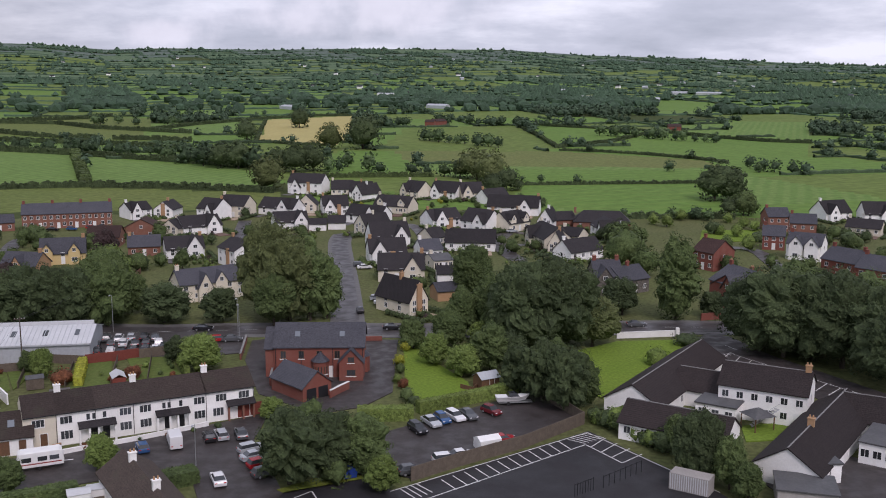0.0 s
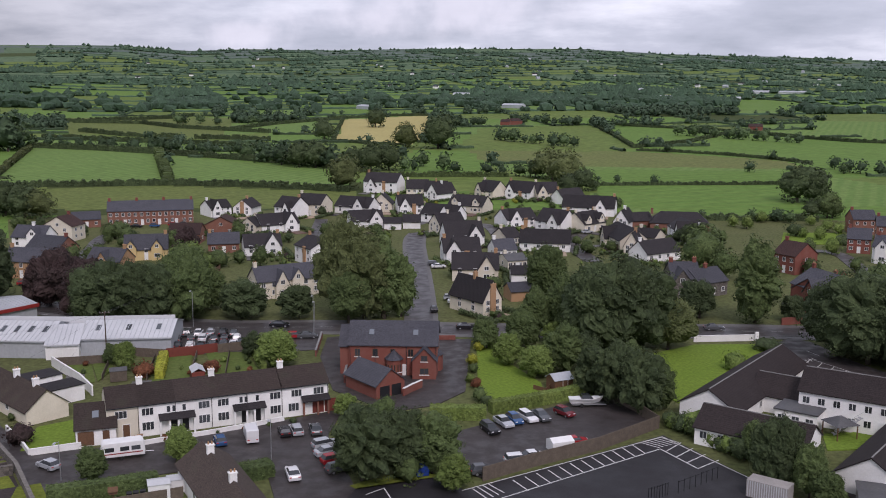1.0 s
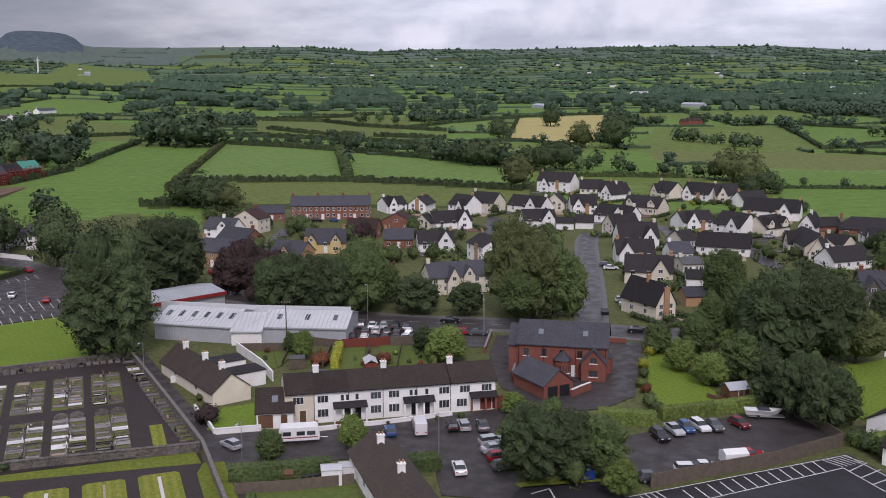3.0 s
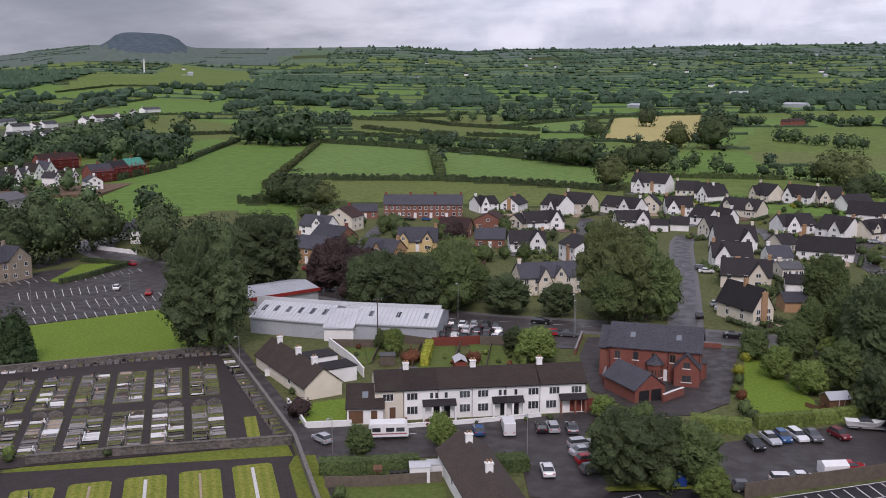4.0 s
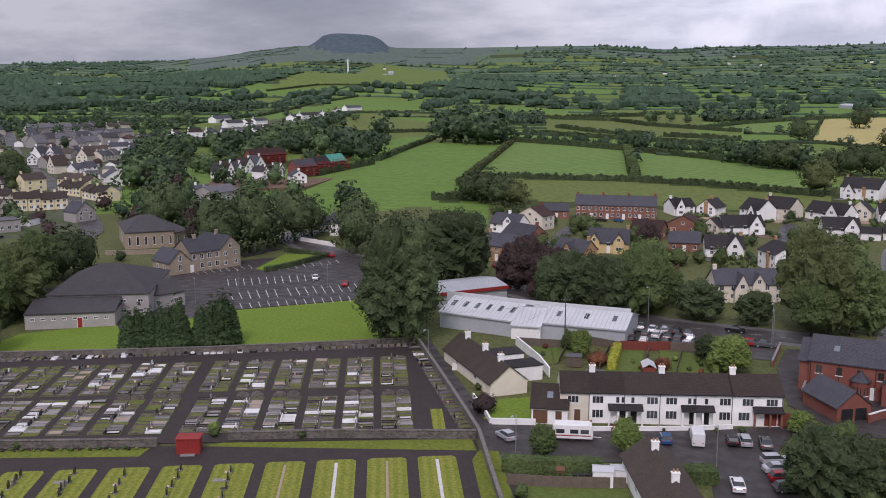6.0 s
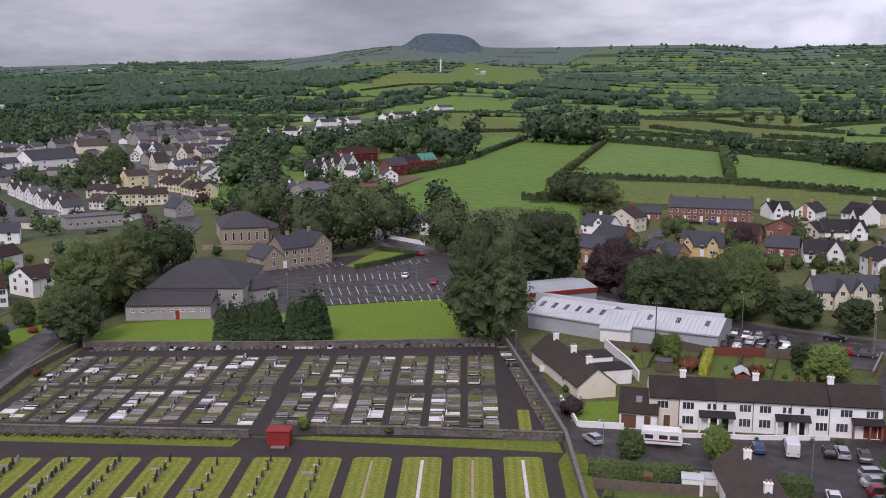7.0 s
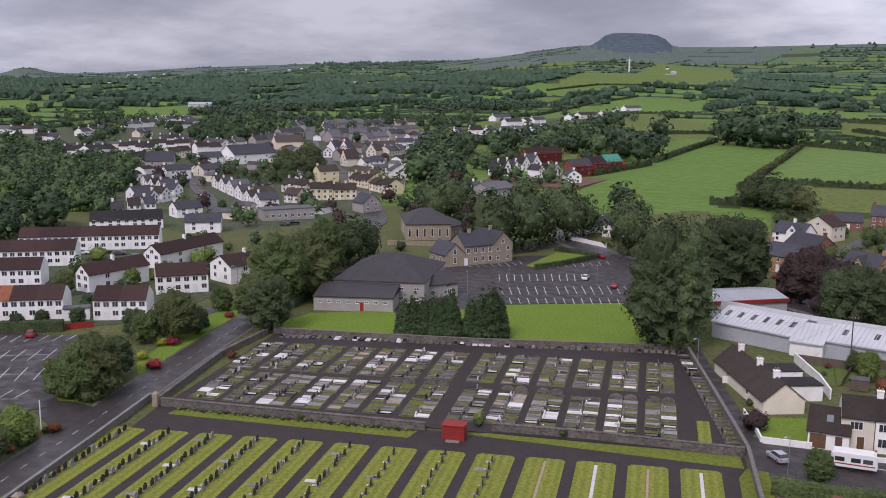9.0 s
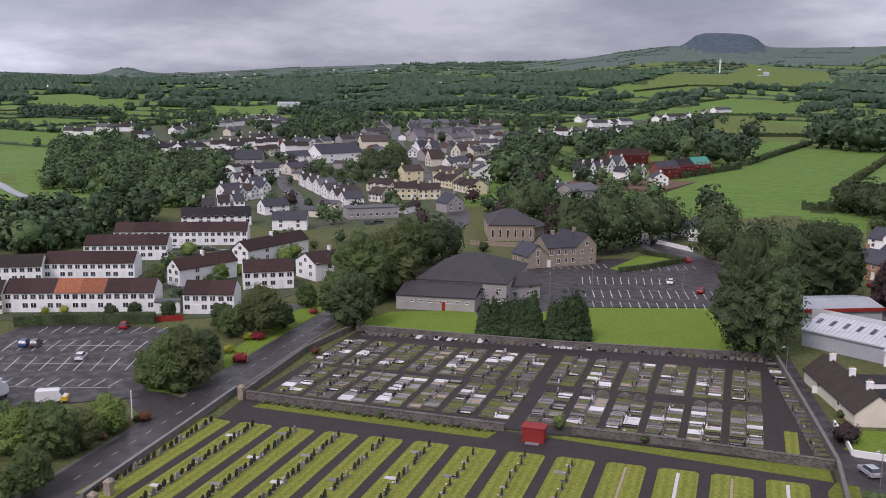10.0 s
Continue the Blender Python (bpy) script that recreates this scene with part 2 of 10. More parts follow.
lawn_mat = material("lawn_grass", (0.118, 0.188, 0.024), 0.9, (0.145, 0.212, 0.032), 0.16, 0.8, 0.25, 1.8, 0.3, spec=0.1)
garden_grass = material("garden_grass", (0.078, 0.098, 0.032), 0.9, (0.115, 0.118, 0.052), 0.09, 0.9, 0.35, 1.1, 0.3, spec=0.1)
cem_grass = material("cemetery_grass", (0.16, 0.18, 0.03), 0.9, (0.105, 0.14, 0.026), 0.3, 0.9, 0.3, 1.6, 0.3, spec=0.1)
cem_lawn = material("cemetery_lawn", (0.19, 0.206, 0.034), 0.9, (0.13, 0.17, 0.027), 0.3, 0.9, 0.34, 2.4, 0.3, spec=0.1, wave=(0.27, (0.225, 0.226, 0.05), (0, 0, radians(-35.2)), 0.8, 0.7))
field_a = material("field_grass_mown", (0.098, 0.176, 0.042), 0.9, (0.124, 0.198, 0.05), 0.02, 0.9, 0.2, 0.3, spec=0.1, wave=(0.05, (0.145, 0.215, 0.06), (0, 0, radians(20)), 1.5, 0.6))
field_b = material("field_grass_bright", (0.092, 0.172, 0.034), 0.9, (0.116, 0.195, 0.043), 0.015, 0.9, 0.2, 0.25, spec=0.1, wave=(0.03, (0.13, 0.2, 0.045), (0, 0, radians(65)), 2.0, 0.4))
field_c = material("field_grass_dull", (0.1, 0.152, 0.034), 0.9, (0.13, 0.17, 0.046), 0.02, 0.9, 0.28, 0.2, spec=0.1)
field_d = material("field_rough", (0.125, 0.15, 0.044), 0.9, (0.105, 0.14, 0.038), 0.03, 0.9, 0.3, 0.4, spec=0.1)
field_e = material("field_gold", (0.4, 0.345, 0.14), 0.9, (0.34, 0.3, 0.12), 0.03, 0.9, 0.15, 0.5, spec=0.1)
field_f = material("field_rushes", (0.122, 0.155, 0.045), 0.9, (0.135, 0.145, 0.05), 0.03, 0.9, 0.3, 0.5, spec=0.1)
scrub_ground = material("scrub_ground", (0.04, 0.06, 0.018), 0.95, (0.06, 0.075, 0.025), 0.08, 0.9, 0.35, 0.8, 0.4, spec=0.1)
# moor, mountain and far_grass have blue-grey distance haze mixed into their colours
moor = material("hazy_moorland", (0.09, 0.125, 0.105), 0.95, (0.118, 0.145, 0.118), 0.006, 0.9, 0.25, 0.05, spec=0.05)
mountain = material("hazy_mountain_heather", (0.066, 0.09, 0.108), 0.95, (0.084, 0.108, 0.122), 0.008, 0.9, 0.25, 0.05, spec=0.05)
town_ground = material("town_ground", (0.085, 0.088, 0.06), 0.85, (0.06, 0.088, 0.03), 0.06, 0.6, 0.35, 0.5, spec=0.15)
far_grass = material("hazy_pasture", (0.085, 0.135, 0.075), 0.95, (0.11, 0.155, 0.09), 0.006, 0.9, 0.25, 0.06, spec=0.05)
soil = material("bare_soil", (0.16, 0.1, 0.065), 0.95, (0.11, 0.075, 0.05), 0.2, 0.9, 0.3, 1.0, 0.3)
grave_grass = material("grave_grass", (0.135, 0.155, 0.038), 0.9, (0.1, 0.115, 0.04), 0.8, 0.9, 0.35, 3.0, 0.3, spec=0.1)
soil_dark = material("dark_soil", (0.05, 0.038, 0.03), 0.95, (0.075, 0.06, 0.04), 1.2, 0.8, 0.3, 6.0, 0.3)
bark_path = material("brown_path", (0.13, 0.085, 0.055), 0.95, (0.09, 0.065, 0.04), 0.5, 0.8, 0.2, 2.0)
river = material("river_water", (0.1, 0.11, 0.11), 0.12, (0.07, 0.08, 0.08), 0.1, 0.6, spec=0.6)

render_white = material("white_render", (0.85, 0.845, 0.825), 0.85, (0.74, 0.73, 0.7), 0.5, 0.6, 0.06, 5.0, obrand=0.05)
render_cream = material("cream_render", (0.7, 0.645, 0.53), 0.85, (0.6, 0.55, 0.44), 0.5, 0.6, 0.06, 5.0, obrand=0.06)
render_yellow = material("yellow_render", (0.62, 0.47, 0.22), 0.85, (0.52, 0.4, 0.2), 0.5, 0.6, 0.06, 5.0)
render_primrose = material("pale_yellow_render", (0.7, 0.62, 0.38), 0.85, (0.6, 0.53, 0.33), 0.5, 0.6, 0.06, 5.0, obrand=0.06)
render_grey = material("grey_render", (0.36, 0.34, 0.32), 0.9, (0.28, 0.265, 0.25), 0.4, 0.7, 0.1, 4.0, obrand=0.08)
stone_tan = material("tan_stone", (0.33, 0.27, 0.2), 0.9, (0.24, 0.2, 0.15), 0.8, 0.8, 0.2, 3.0, obrand=0.05)
stone_old = material("grey_stone", (0.2, 0.185, 0.165), 0.95, (0.12, 0.11, 0.1), 1.3, 0.9, 0.3, 3.5, 0.5)
stone_grey = stone_material("rubble_stone", (0.15, 0.132, 0.115), (0.07, 0.062, 0.055), (0.2, 0.18, 0.155))
brick_red = brick_material("red_brick", (0.225, 0.07, 0.047), (0.155, 0.047, 0.035), (0.24, 0.13, 0.1))
brick_brown = brick_material("brown_brick", (0.25, 0.105, 0.068), (0.165, 0.072, 0.05), (0.28, 0.18, 0.14))
brick_tan = brick_material("tan_brick", (0.42, 0.25, 0.13), (0.32, 0.19, 0.1), (0.4, 0.28, 0.18))
brick_paving = material("brick_paving", (0.17, 0.1, 0.075), 0.8, (0.12, 0.08, 0.065), 0.6, 0.7, 0.2, 6.0)
slate = roof_material("slate_roof", (0.04, 0.041, 0.05), (0.068, 0.068, 0.078), 0.28, 0.62)
tile_dark = roof_material("dark_tile_roof", (0.019, 0.017, 0.019), (0.034, 0.03, 0.031), 0.32, 0.75)
tile_brown = roof_material("brown_tile_roof", (0.03, 0.022, 0.019), (0.047, 0.035, 0.03), 0.32, 0.8, (0.04, 0.038, 0.026))
tile_worn = roof_material("worn_tile_roof", (0.05, 0.038, 0.032), (0.076, 0.058, 0.048), 0.32, 0.8, (0.06, 0.055, 0.04))
tile_maroon = roof_material("maroon_tile_roof", (0.037, 0.021, 0.019), (0.055, 0.031, 0.027), 0.32, 0.8)
# slate_pale: lighter slate, with the sky's reflection on wet roofs in its colour
slate_pale = roof_material("sky_sheen_slate_roof", (0.075, 0.072, 0.08), (0.115, 0.11, 0.118), 0.3, 0.55)
tile_umber = roof_material("umber_tile_roof", (0.021, 0.016, 0.016), (0.034, 0.026, 0.025), 0.32, 0.8)
slate_old = roof_material("old_slate_roof", (0.04, 0.037, 0.04), (0.062, 0.057, 0.06), 0.3, 0.7, (0.06, 0.058, 0.045))
tile_orange = roof_material("orange_tile_roof", (0.3, 0.11, 0.05), (0.24, 0.085, 0.045), 0.32, 0.7)
felt_roof = material("felt_roof", (0.06, 0.06, 0.064), 0.5, (0.1, 0.1, 0.1), 0.5, 0.9, 0.2, 3.0)
metal_white = material("white_sheet_metal", (0.58, 0.59, 0.6), 0.45, (0.43, 0.44, 0.45), 0.15, 0.8, 0.05, 2.0, metal=0.0, spec=0.5)
metal_grey = material("grey_sheet_metal", (0.42, 0.44, 0.46), 0.45, (0.34, 0.36, 0.38), 0.2, 0.8, 0.08, 2.0, spec=0.5)
paint_white = material("white_paint", (0.78, 0.78, 0.77), 0.5, (0.68, 0.68, 0.66), 0.9, 0.6)
paint_black = material("black_paint", (0.02, 0.02, 0.022), 0.4)
paint_red = material("red_paint", (0.3, 0.025, 0.02), 0.6, (0.22, 0.03, 0.025), 0.9, 0.7, 0.1, 4.0)
paint_green = material("green_sheet", (0.05, 0.28, 0.2), 0.5, (0.04, 0.22, 0.17), 0.9, 0.7)
paint_blue = material("blue_paint", (0.02, 0.06, 0.3), 0.5, (0.02, 0.05, 0.22), 0.9, 0.7)
wood_brown = material("brown_wood", (0.16, 0.085, 0.045), 0.8, (0.11, 0.06, 0.035), 1.5, 0.8, 0.2, 6.0, obrand=0.12)
wood_grey = material("weathered_wood", (0.15, 0.12, 0.09), 0.9, (0.09, 0.072, 0.058), 1.5, 0.8, 0.2, 6.0, obrand=0.14)
wood_red = material("red_stained_wood", (0.2, 0.05, 0.035), 0.8, (0.15, 0.04, 0.03), 1.0, 0.8, 0.15, 5.0, obrand=0.1)
pole_wood = material("pole_wood", (0.1, 0.08, 0.06), 0.9, (0.07, 0.055, 0.045), 1.0, 0.7)
steel = material("galvanised_steel", (0.4, 0.41, 0.42), 0.45, metal=0.7)
glass_dark = material("window_glass", (0.045, 0.05, 0.055), 0.1, spec=0.6, obrand=0.6)
skylight = material("rooflight", (0.16, 0.18, 0.2), 0.2, spec=0.6)
rubber = material("tyre_rubber", (0.02, 0.02, 0.02), 0.8)
gran_black = material("black_granite", (0.02, 0.02, 0.022), 0.25, spec=0.5)
gran_grey = material("grey_granite", (0.215, 0.203, 0.193), 0.6, (0.2, 0.19, 0.185), 1.0, 0.8, 0.2, 5.0, obrand=0.45, island=0.45)
marble = material("white_marble", (0.74, 0.74, 0.73), 0.5, (0.6, 0.6, 0.59), 1.0, 0.7)
gravel_white = material("white_gravel", (0.62, 0.61, 0.59), 0.9, (0.45, 0.44, 0.42), 1.5, 0.8, 0.2, 9.0)
gravel_grey = material("grey_gravel", (0.29, 0.275, 0.255), 0.9, (0.2, 0.19, 0.18), 1.5, 0.8, 0.25, 9.0, obrand=0.4, island=0.45)
gravel_tan = material("tan_gravel", (0.4, 0.31, 0.22), 0.9, (0.28, 0.22, 0.16), 1.5, 0.8, 0.25, 9.0)
bark = material("bark", (0.07, 0.055, 0.042), 0.95, (0.045, 0.036, 0.03), 2.0, 0.8, 0.3, 6.0)
leaf_dark = leaf_material("dark_leaves", (0.044, 0.064, 0.03), (0.066, 0.09, 0.038))
leaf_mid = leaf_material("green_leaves", (0.061, 0.09, 0.033), (0.087, 0.119, 0.042))
leaf_light = leaf_material("light_leaves", (0.102, 0.15, 0.038), (0.132, 0.178, 0.048))
leaf_lime = leaf_material("lime_leaves", (0.23, 0.25, 0.03), (0.28, 0.28, 0.04))
leaf_hedge = leaf_material("hedge_leaves", (0.12, 0.17, 0.042), (0.155, 0.2, 0.055), 0.15)
leaf_olive = leaf_material("olive_leaves", (0.075, 0.092, 0.036), (0.095, 0.114, 0.043))
leaf_conifer = leaf_material("conifer_needles", (0.036, 0.06, 0.026), (0.05, 0.08, 0.032))
leaf_purple = leaf_material("purple_leaves", (0.058, 0.036, 0.036), (0.045, 0.034, 0.03))
leaf_red = leaf_material("red_leaves", (0.24, 0.03, 0.035), (0.17, 0.03, 0.03))
leaf_rust = leaf_material("rust_leaves", (0.16, 0.065, 0.03), (0.12, 0.05, 0.03))
# leaves of far growth: bluer than the near ones, distance haze put in
leaf_off_dark = leaf_material("hazy_dark_leaves", (0.042, 0.069, 0.036), (0.063, 0.098, 0.048), 0.25)
leaf_off_mid = leaf_material("hazy_green_leaves", (0.06, 0.097, 0.042), (0.084, 0.125, 0.053), 0.25)
leaf_off_speck = leaf_material("hazy_hedgerow_leaves", (0.046, 0.075, 0.046), (0.068, 0.105, 0.06), 0.25)
leaf_far = leaf_material("hazy_far_trees", (0.043, 0.078, 0.047), (0.062, 0.104, 0.062), 0.25)
flower_mix = leaf_material("grave_flowers", (0.4, 0.2, 0.2), (0.5, 0.45, 0.3), 0.5)

# ---- mesh tools ----
class Shape:
    """Collects vertices and faces, with a material slot for each face."""

    def __init__(self):
        self.v, self.f, self.m = [], [], []

    def add(self, verts, faces, m=0):
        n = len(self.v)
        self.v += [tuple(p) for p in verts]
        self.f += [tuple(n + i for i in f) for f in faces]
        self.m += [m] * len(faces)
        return self

    def box(self, x0, y0, z0, x1, y1, z1, m=0, bottom=True):
        v = [(x0, y0, z0), (x1, y0, z0), (x1, y1, z0), (x0, y1, z0), (x0, y0, z1), (x1, y0, z1), (x1, y1, z1), (x0, y1, z1)]
        f = [(4, 5, 6, 7), (0, 1, 5, 4), (1, 2, 6, 5), (2, 3, 7, 6), (3, 0, 4, 7)] + ([(3, 2, 1, 0)] if bottom else [])
        return self.add(v, f, m)

    def slab(self, pts, z0, z1, m=0):
        """A prism over a polygon, counter-clockwise."""
        n = len(pts)
        area = sum(pts[i][0] * pts[(i + 1) % n][1] - pts[(i + 1) % n][0] * pts[i][1] for i in range(n))
        pts = pts if area > 0 else pts[::-1]
        v = [(x, y, z0) for x, y in pts] + [(x, y, z1) for x, y in pts]
        f = [tuple(range(n, 2 * n))] + [(i, (i + 1) % n, n + (i + 1) % n, n + i) for i in range(n)]
        return self.add(v, f, m)

    def gable(self, x0, x1, y0, y1, z0, ze, zr, m=0):
        """Walls with gables at the ends; the ridge runs along x."""
        ym = (y0 + y1) / 2
        v = [(x0, y0, z0), (x1, y0, z0), (x1, y1, z0), (x0, y1, z0), (x0, y0, ze), (x1, y0, ze), (x1, y1, ze), (x0, y1, ze), (x0, ym, zr), (x1, ym, zr)]
        f = [(0, 1, 5, 4), (2, 3, 7, 6), (1, 2, 6, 9, 5), (3, 0, 4, 8, 7), (4, 5, 9, 8), (6, 7, 8, 9)]
        return self.add(v, f, m)

    def roof(self, x0, x1, y0, y1, ze, zr, over=0.35, end=0.25, t=0.16, hip=0.0, m=0):
        """Two slopes, thick at the edge, along x; hip pulls the ridge ends in."""
        ym, half = (y0 + y1) / 2, (y1 - y0) / 2
        k = (zr - ze) / half
        zo = ze - over * k
        a, b, h = x0 - end, x1 + end, hip
        lo = [(a, y0 - over, zo), (b, y0 - over, zo), (b, y1 + over, zo), (a, y1 + over, zo), (a + h, ym, zr), (b - h, ym, zr)]
        v = lo + [(x, y, z + t) for x, y, z in lo]
        f = [(6, 7, 11, 10), (8, 9, 10, 11), (0, 1, 7, 6), (2, 3, 9, 8), (1, 0, 4, 5), (3, 2, 5, 4)]
        f += [(7, 8, 11), (9, 6, 10), (1, 2, 8, 7), (3, 0, 6, 9)] if h else [(1, 5, 11, 7), (5, 2, 8, 11), (3, 4, 10, 9), (4, 0, 6, 10)]
        return self.add(v, f, m)

    def tube(self, x, y, z0, z1, r0, r1, n=8, m=0, dx=0.0, dy=0.0):
        ring = [(math.cos(6.2832 * i / n), math.sin(6.2832 * i / n)) for i in range(n)]
        v = [(x + r0 * c, y + r0 * s, z0) for c, s in ring] + [(x + dx + r1 * c, y + dy + r1 * s, z1) for c, s in ring]
        f = [(i, (i + 1) % n, n + (i + 1) % n, n + i) for i in range(n)] + [tuple(range(n, 2 * n))]
        return self.add(v, f, m)

    def limb(self, a, b, r0, r1, n=5, m=0):
        """A tapered bar between two points."""
        a, b = Vector(a), Vector(b)
        q = (b - a).to_track_quat("Z", "Y")
        ring = [Vector((math.cos(6.2832 * i / n), math.sin(6.2832 * i / n), 0)) for i in range(n)]
        v = [a + q @ (c * r0) for c in ring] + [b + q @ (c * r1) for c in ring]
        f = [(i, (i + 1) % n, n + (i + 1) % n, n + i) for i in range(n)] + [tuple(range(n, 2 * n))]
        return self.add(v, f, m)

    def moved(self, m4):
        self.v = [tuple(m4 @ Vector(p)) for p in self.v]
        return self

    def mesh(self, name, mats, smooth=False):
        me = bpy.data.meshes.new(name)
        me.from_pydata(self.v, [], self.f)
        for mt in mats:
            me.materials.append(mt)
        if len(mats) > 1:
            me.polygons.foreach_set("material_index", self.m)
        if smooth:
            me.polygons.foreach_set("use_smooth", [True] * len(self.f))
        me.update()
        return me


def part(name, shape, mats, parent=None, label="", at=None, smooth=False):
    """Links a shape as one mesh object, under a thing or a part if one is given."""
    mats = mats if isinstance(mats, (list, tuple)) else [mats]
    me = shape if isinstance(shape, bpy.types.Mesh) else shape.mesh(name, mats, smooth)
    ob = new(name, me)
    if parent is not None:
        ob.parent = parent
    if at is not None:
        ob.matrix_basis = at
    if label:
        tagged(ob, label)
    return ob


def thing(name, x, y, z=0.0, rot=0.0, label="", category="", group="", kind=""):
    ob = new(name)
    ob.matrix_basis = pose(x, y, z, 0, 0, rot)
    return tagged(ob, label, category, group, kind)


def line_of(x0, y0, x1, y1):
    """Middle, length and bearing of a line on the plan."""
    return (x0 + x1) / 2, (y0 + y1) / 2, math.hypot(x1 - x0, y1 - y0), math.degrees(math.atan2(y1 - y0, x1 - x0))


# ---- the land: one sheet to the skyline ----
# the lie of the land: distance and bearing (degrees, to the left of +y) give the height
HORIZON_AZ = (-180, -60, -30, -24.6, -19, -14.7, -8.4, -3.4, 6, 11, 15.7, 19, 22.5, 25, 30, 34, 40, 42, 45, 48, 54, 59, 62.5, 67, 73, 78, 110, 180)
HORIZON_EL = (0.8, 0.9, 1.1, 1.19, 1.38, 1.6, 1.8, 2.1, 2.12, 1.97, 1.98, 1.87, 2.12, 2.1, 2.0, 1.98, 2.02, 1.8, 1.4, 1.15, 1.04, 0.86, 0.71, 0.41, 0.26, 0.4, 0.6, 0.8)
RISE_R = (0, 380, 510, 720, 1080, 1450, 2000)
RISE_Z = (0, 0, 4, 7, 15, 23, 40)
CREST = 4550.0


def ground_z(x, y):
    """Height of the open land at a place; x and y may be arrays."""
    x, y = np.asarray(x, float), np.asarray(y, float)
    r = np.hypot(x, y)
    az = np.degrees(np.arctan2(-x, y))
    crest = 52.0 + CREST * np.tan(np.radians(np.interp(az, HORIZON_AZ, HORIZON_EL)))
    s = np.clip((r - 2000.0) / (CREST - 2000.0), 0, 1)
    z = np.interp(r, RISE_R, RISE_Z) + (crest - 40.0) * s ** 1.5
    # rolling ground, stronger far off
    roll = np.clip((r - 500.0) / 1200.0, 0, 1) * (1 - 0.75 * np.clip((r - 3800.0) / 700.0, 0, 1))
    z += roll * (3.5 * np.sin(x / 190 + 1.1) * np.cos(y / 230) + 2.5 * np.sin((x + 1.7 * y) / 310) + 5.0 * roll * np.sin((x - y) / 520 + 0.6))
    # the round field hill below the mountain
    hx, hy = x + 1205.0, y - 1490.0
    z += 27.0 * np.exp(-(hx * hx + hy * hy) / (2 * 270.0 ** 2))
    # the flat-topped mountain on the ridge
    side = (az - 37.0) / 2.25
    top = np.clip(1.0 - np.abs(side) ** 5, 0, 1) * (1.0 - 0.12 * side ** 2) + 0.22 * np.clip(1 - np.abs(az - 38.5) / 6.0, 0, 1)
    z += 62.0 * top * np.exp(-((r - 4350.0) / 260.0) ** 2)
    # a knoll on the far skyline
    z += 30.0 * np.exp(-((az - 71.0) / 1.1) ** 2) * np.exp(-((r - 4300.0) / 300.0) ** 2)
    return z - 60.0 * np.clip((r - CREST) / 300.0, 0, 1) ** 2


LAY = 0.35
farm_rng = np.random.default_rng(11)


def to_plan(x, y):
    """Place in the field pattern, whose lines lie at a slant and bend a little."""
    return x * math.cos(LAY) + y * math.sin(LAY) + 38 * np.sin(y / 310), y * math.cos(LAY) - x * math.sin(LAY) + 34 * np.sin(x / 270)


def from_plan(u, v):
    x, y = u * math.cos(LAY) - v * math.sin(LAY), u * math.sin(LAY) + v * math.cos(LAY)
    for _ in range(6):
        a, b = to_plan(x, y)
        x, y = x + (u - a) * math.cos(LAY) - (v - b) * math.sin(LAY), y + (u - a) * math.sin(LAY) + (v - b) * math.cos(LAY)
    return x, y


PLOTS = []


def parcel(u0, v0, u1, v1):
    """Farm land split again and again into smaller fields."""
    cu, cv = (u0 + u1) / 2, (v0 + v1) / 2
    r = math.hypot(cu, cv)
    if r - math.hypot(u1 - u0, v1 - v0) > 5200:
        return
    w, h = u1 - u0, v1 - v0
    goal = 135.0 if r < 1500 else 165.0 if r < 2600 else 185.0
    if w * h < goal * goal * 0.8 * farm_rng.uniform(0.5, 1.7) and max(w, h) < 3 * goal:
        PLOTS.append((u0, v0, u1, v1, farm_rng.uniform(0, 1)))
        return
    k = farm_rng.uniform(0.36, 0.64)
    if w * farm_rng.uniform(0.75, 1.3) > h * 1.15:
        parcel(u0, v0, u0 + w * k, v1), parcel(u0 + w * k, v0, u1, v1)
    else:
        parcel(u0, v0, u1, v0 + h * k), parcel(u0, v0 + h * k, u1, v1)


parcel(-5200.0, -5200.0, 5200.0, 5200.0)
PLOT_GRID = np.zeros((1486, 1486), np.float32)
for u0, v0, u1, v1, kind in PLOTS:
    PLOT_GRID[int((u0 + 5200) / 7):int((u1 + 5200) / 7), int((v0 + 5200) / 7):int((v1 + 5200) / 7)] = kind


def plot_kind(x, y):
    u, v = to_plan(x, y)
    return PLOT_GRID[np.clip(((u + 5200) / 7).astype(int), 0, 1485), np.clip(((v + 5200) / 7).astype(int), 0, 1485)]


# fields that can be told apart: material slot and corners on the plan
FIELDS = []


def field(slot, *corners):
    FIELDS.append((slot, np.array(corners, float).reshape(-1, 2)))


field(0, -346.4, 652.5, -238.1, 621.7, -174.8, 464.9, -250.0, 444.7)
field(0, -226.1, 606.1, -99.1, 543.0, -81.8, 455.2, -172.3, 465.8)
field(3, -247.2, 427.6, -166.6, 453.4, -76.2, 445.8, -63.3, 398.0, -143.0, 388.5, -198.3, 371.3)
field(1, -383.2, 604.2, -341.0, 648.0, -221.2, 366.0, -221.5, 321.5, -237.9, 286.4, -321.5, 395.3)
field(1, -342.0, 480.0, -428.3, 616.1, -433.9, 686.9, -400.9, 640.1)
field(1, -220.1, 344.0, -199.6, 366.4, -165.2, 293.3, -172.3, 290.3)
field(4, -147.2, 769.3, -198.2, 1083.7, -107.2, 1186.6, -82.3, 871.8, -83.3, 738.9)
field(1, -77.1, 684.6, -34.4, 686.5, -13.8, 661.9, -19.5, 517.8, -63.2, 508.5)
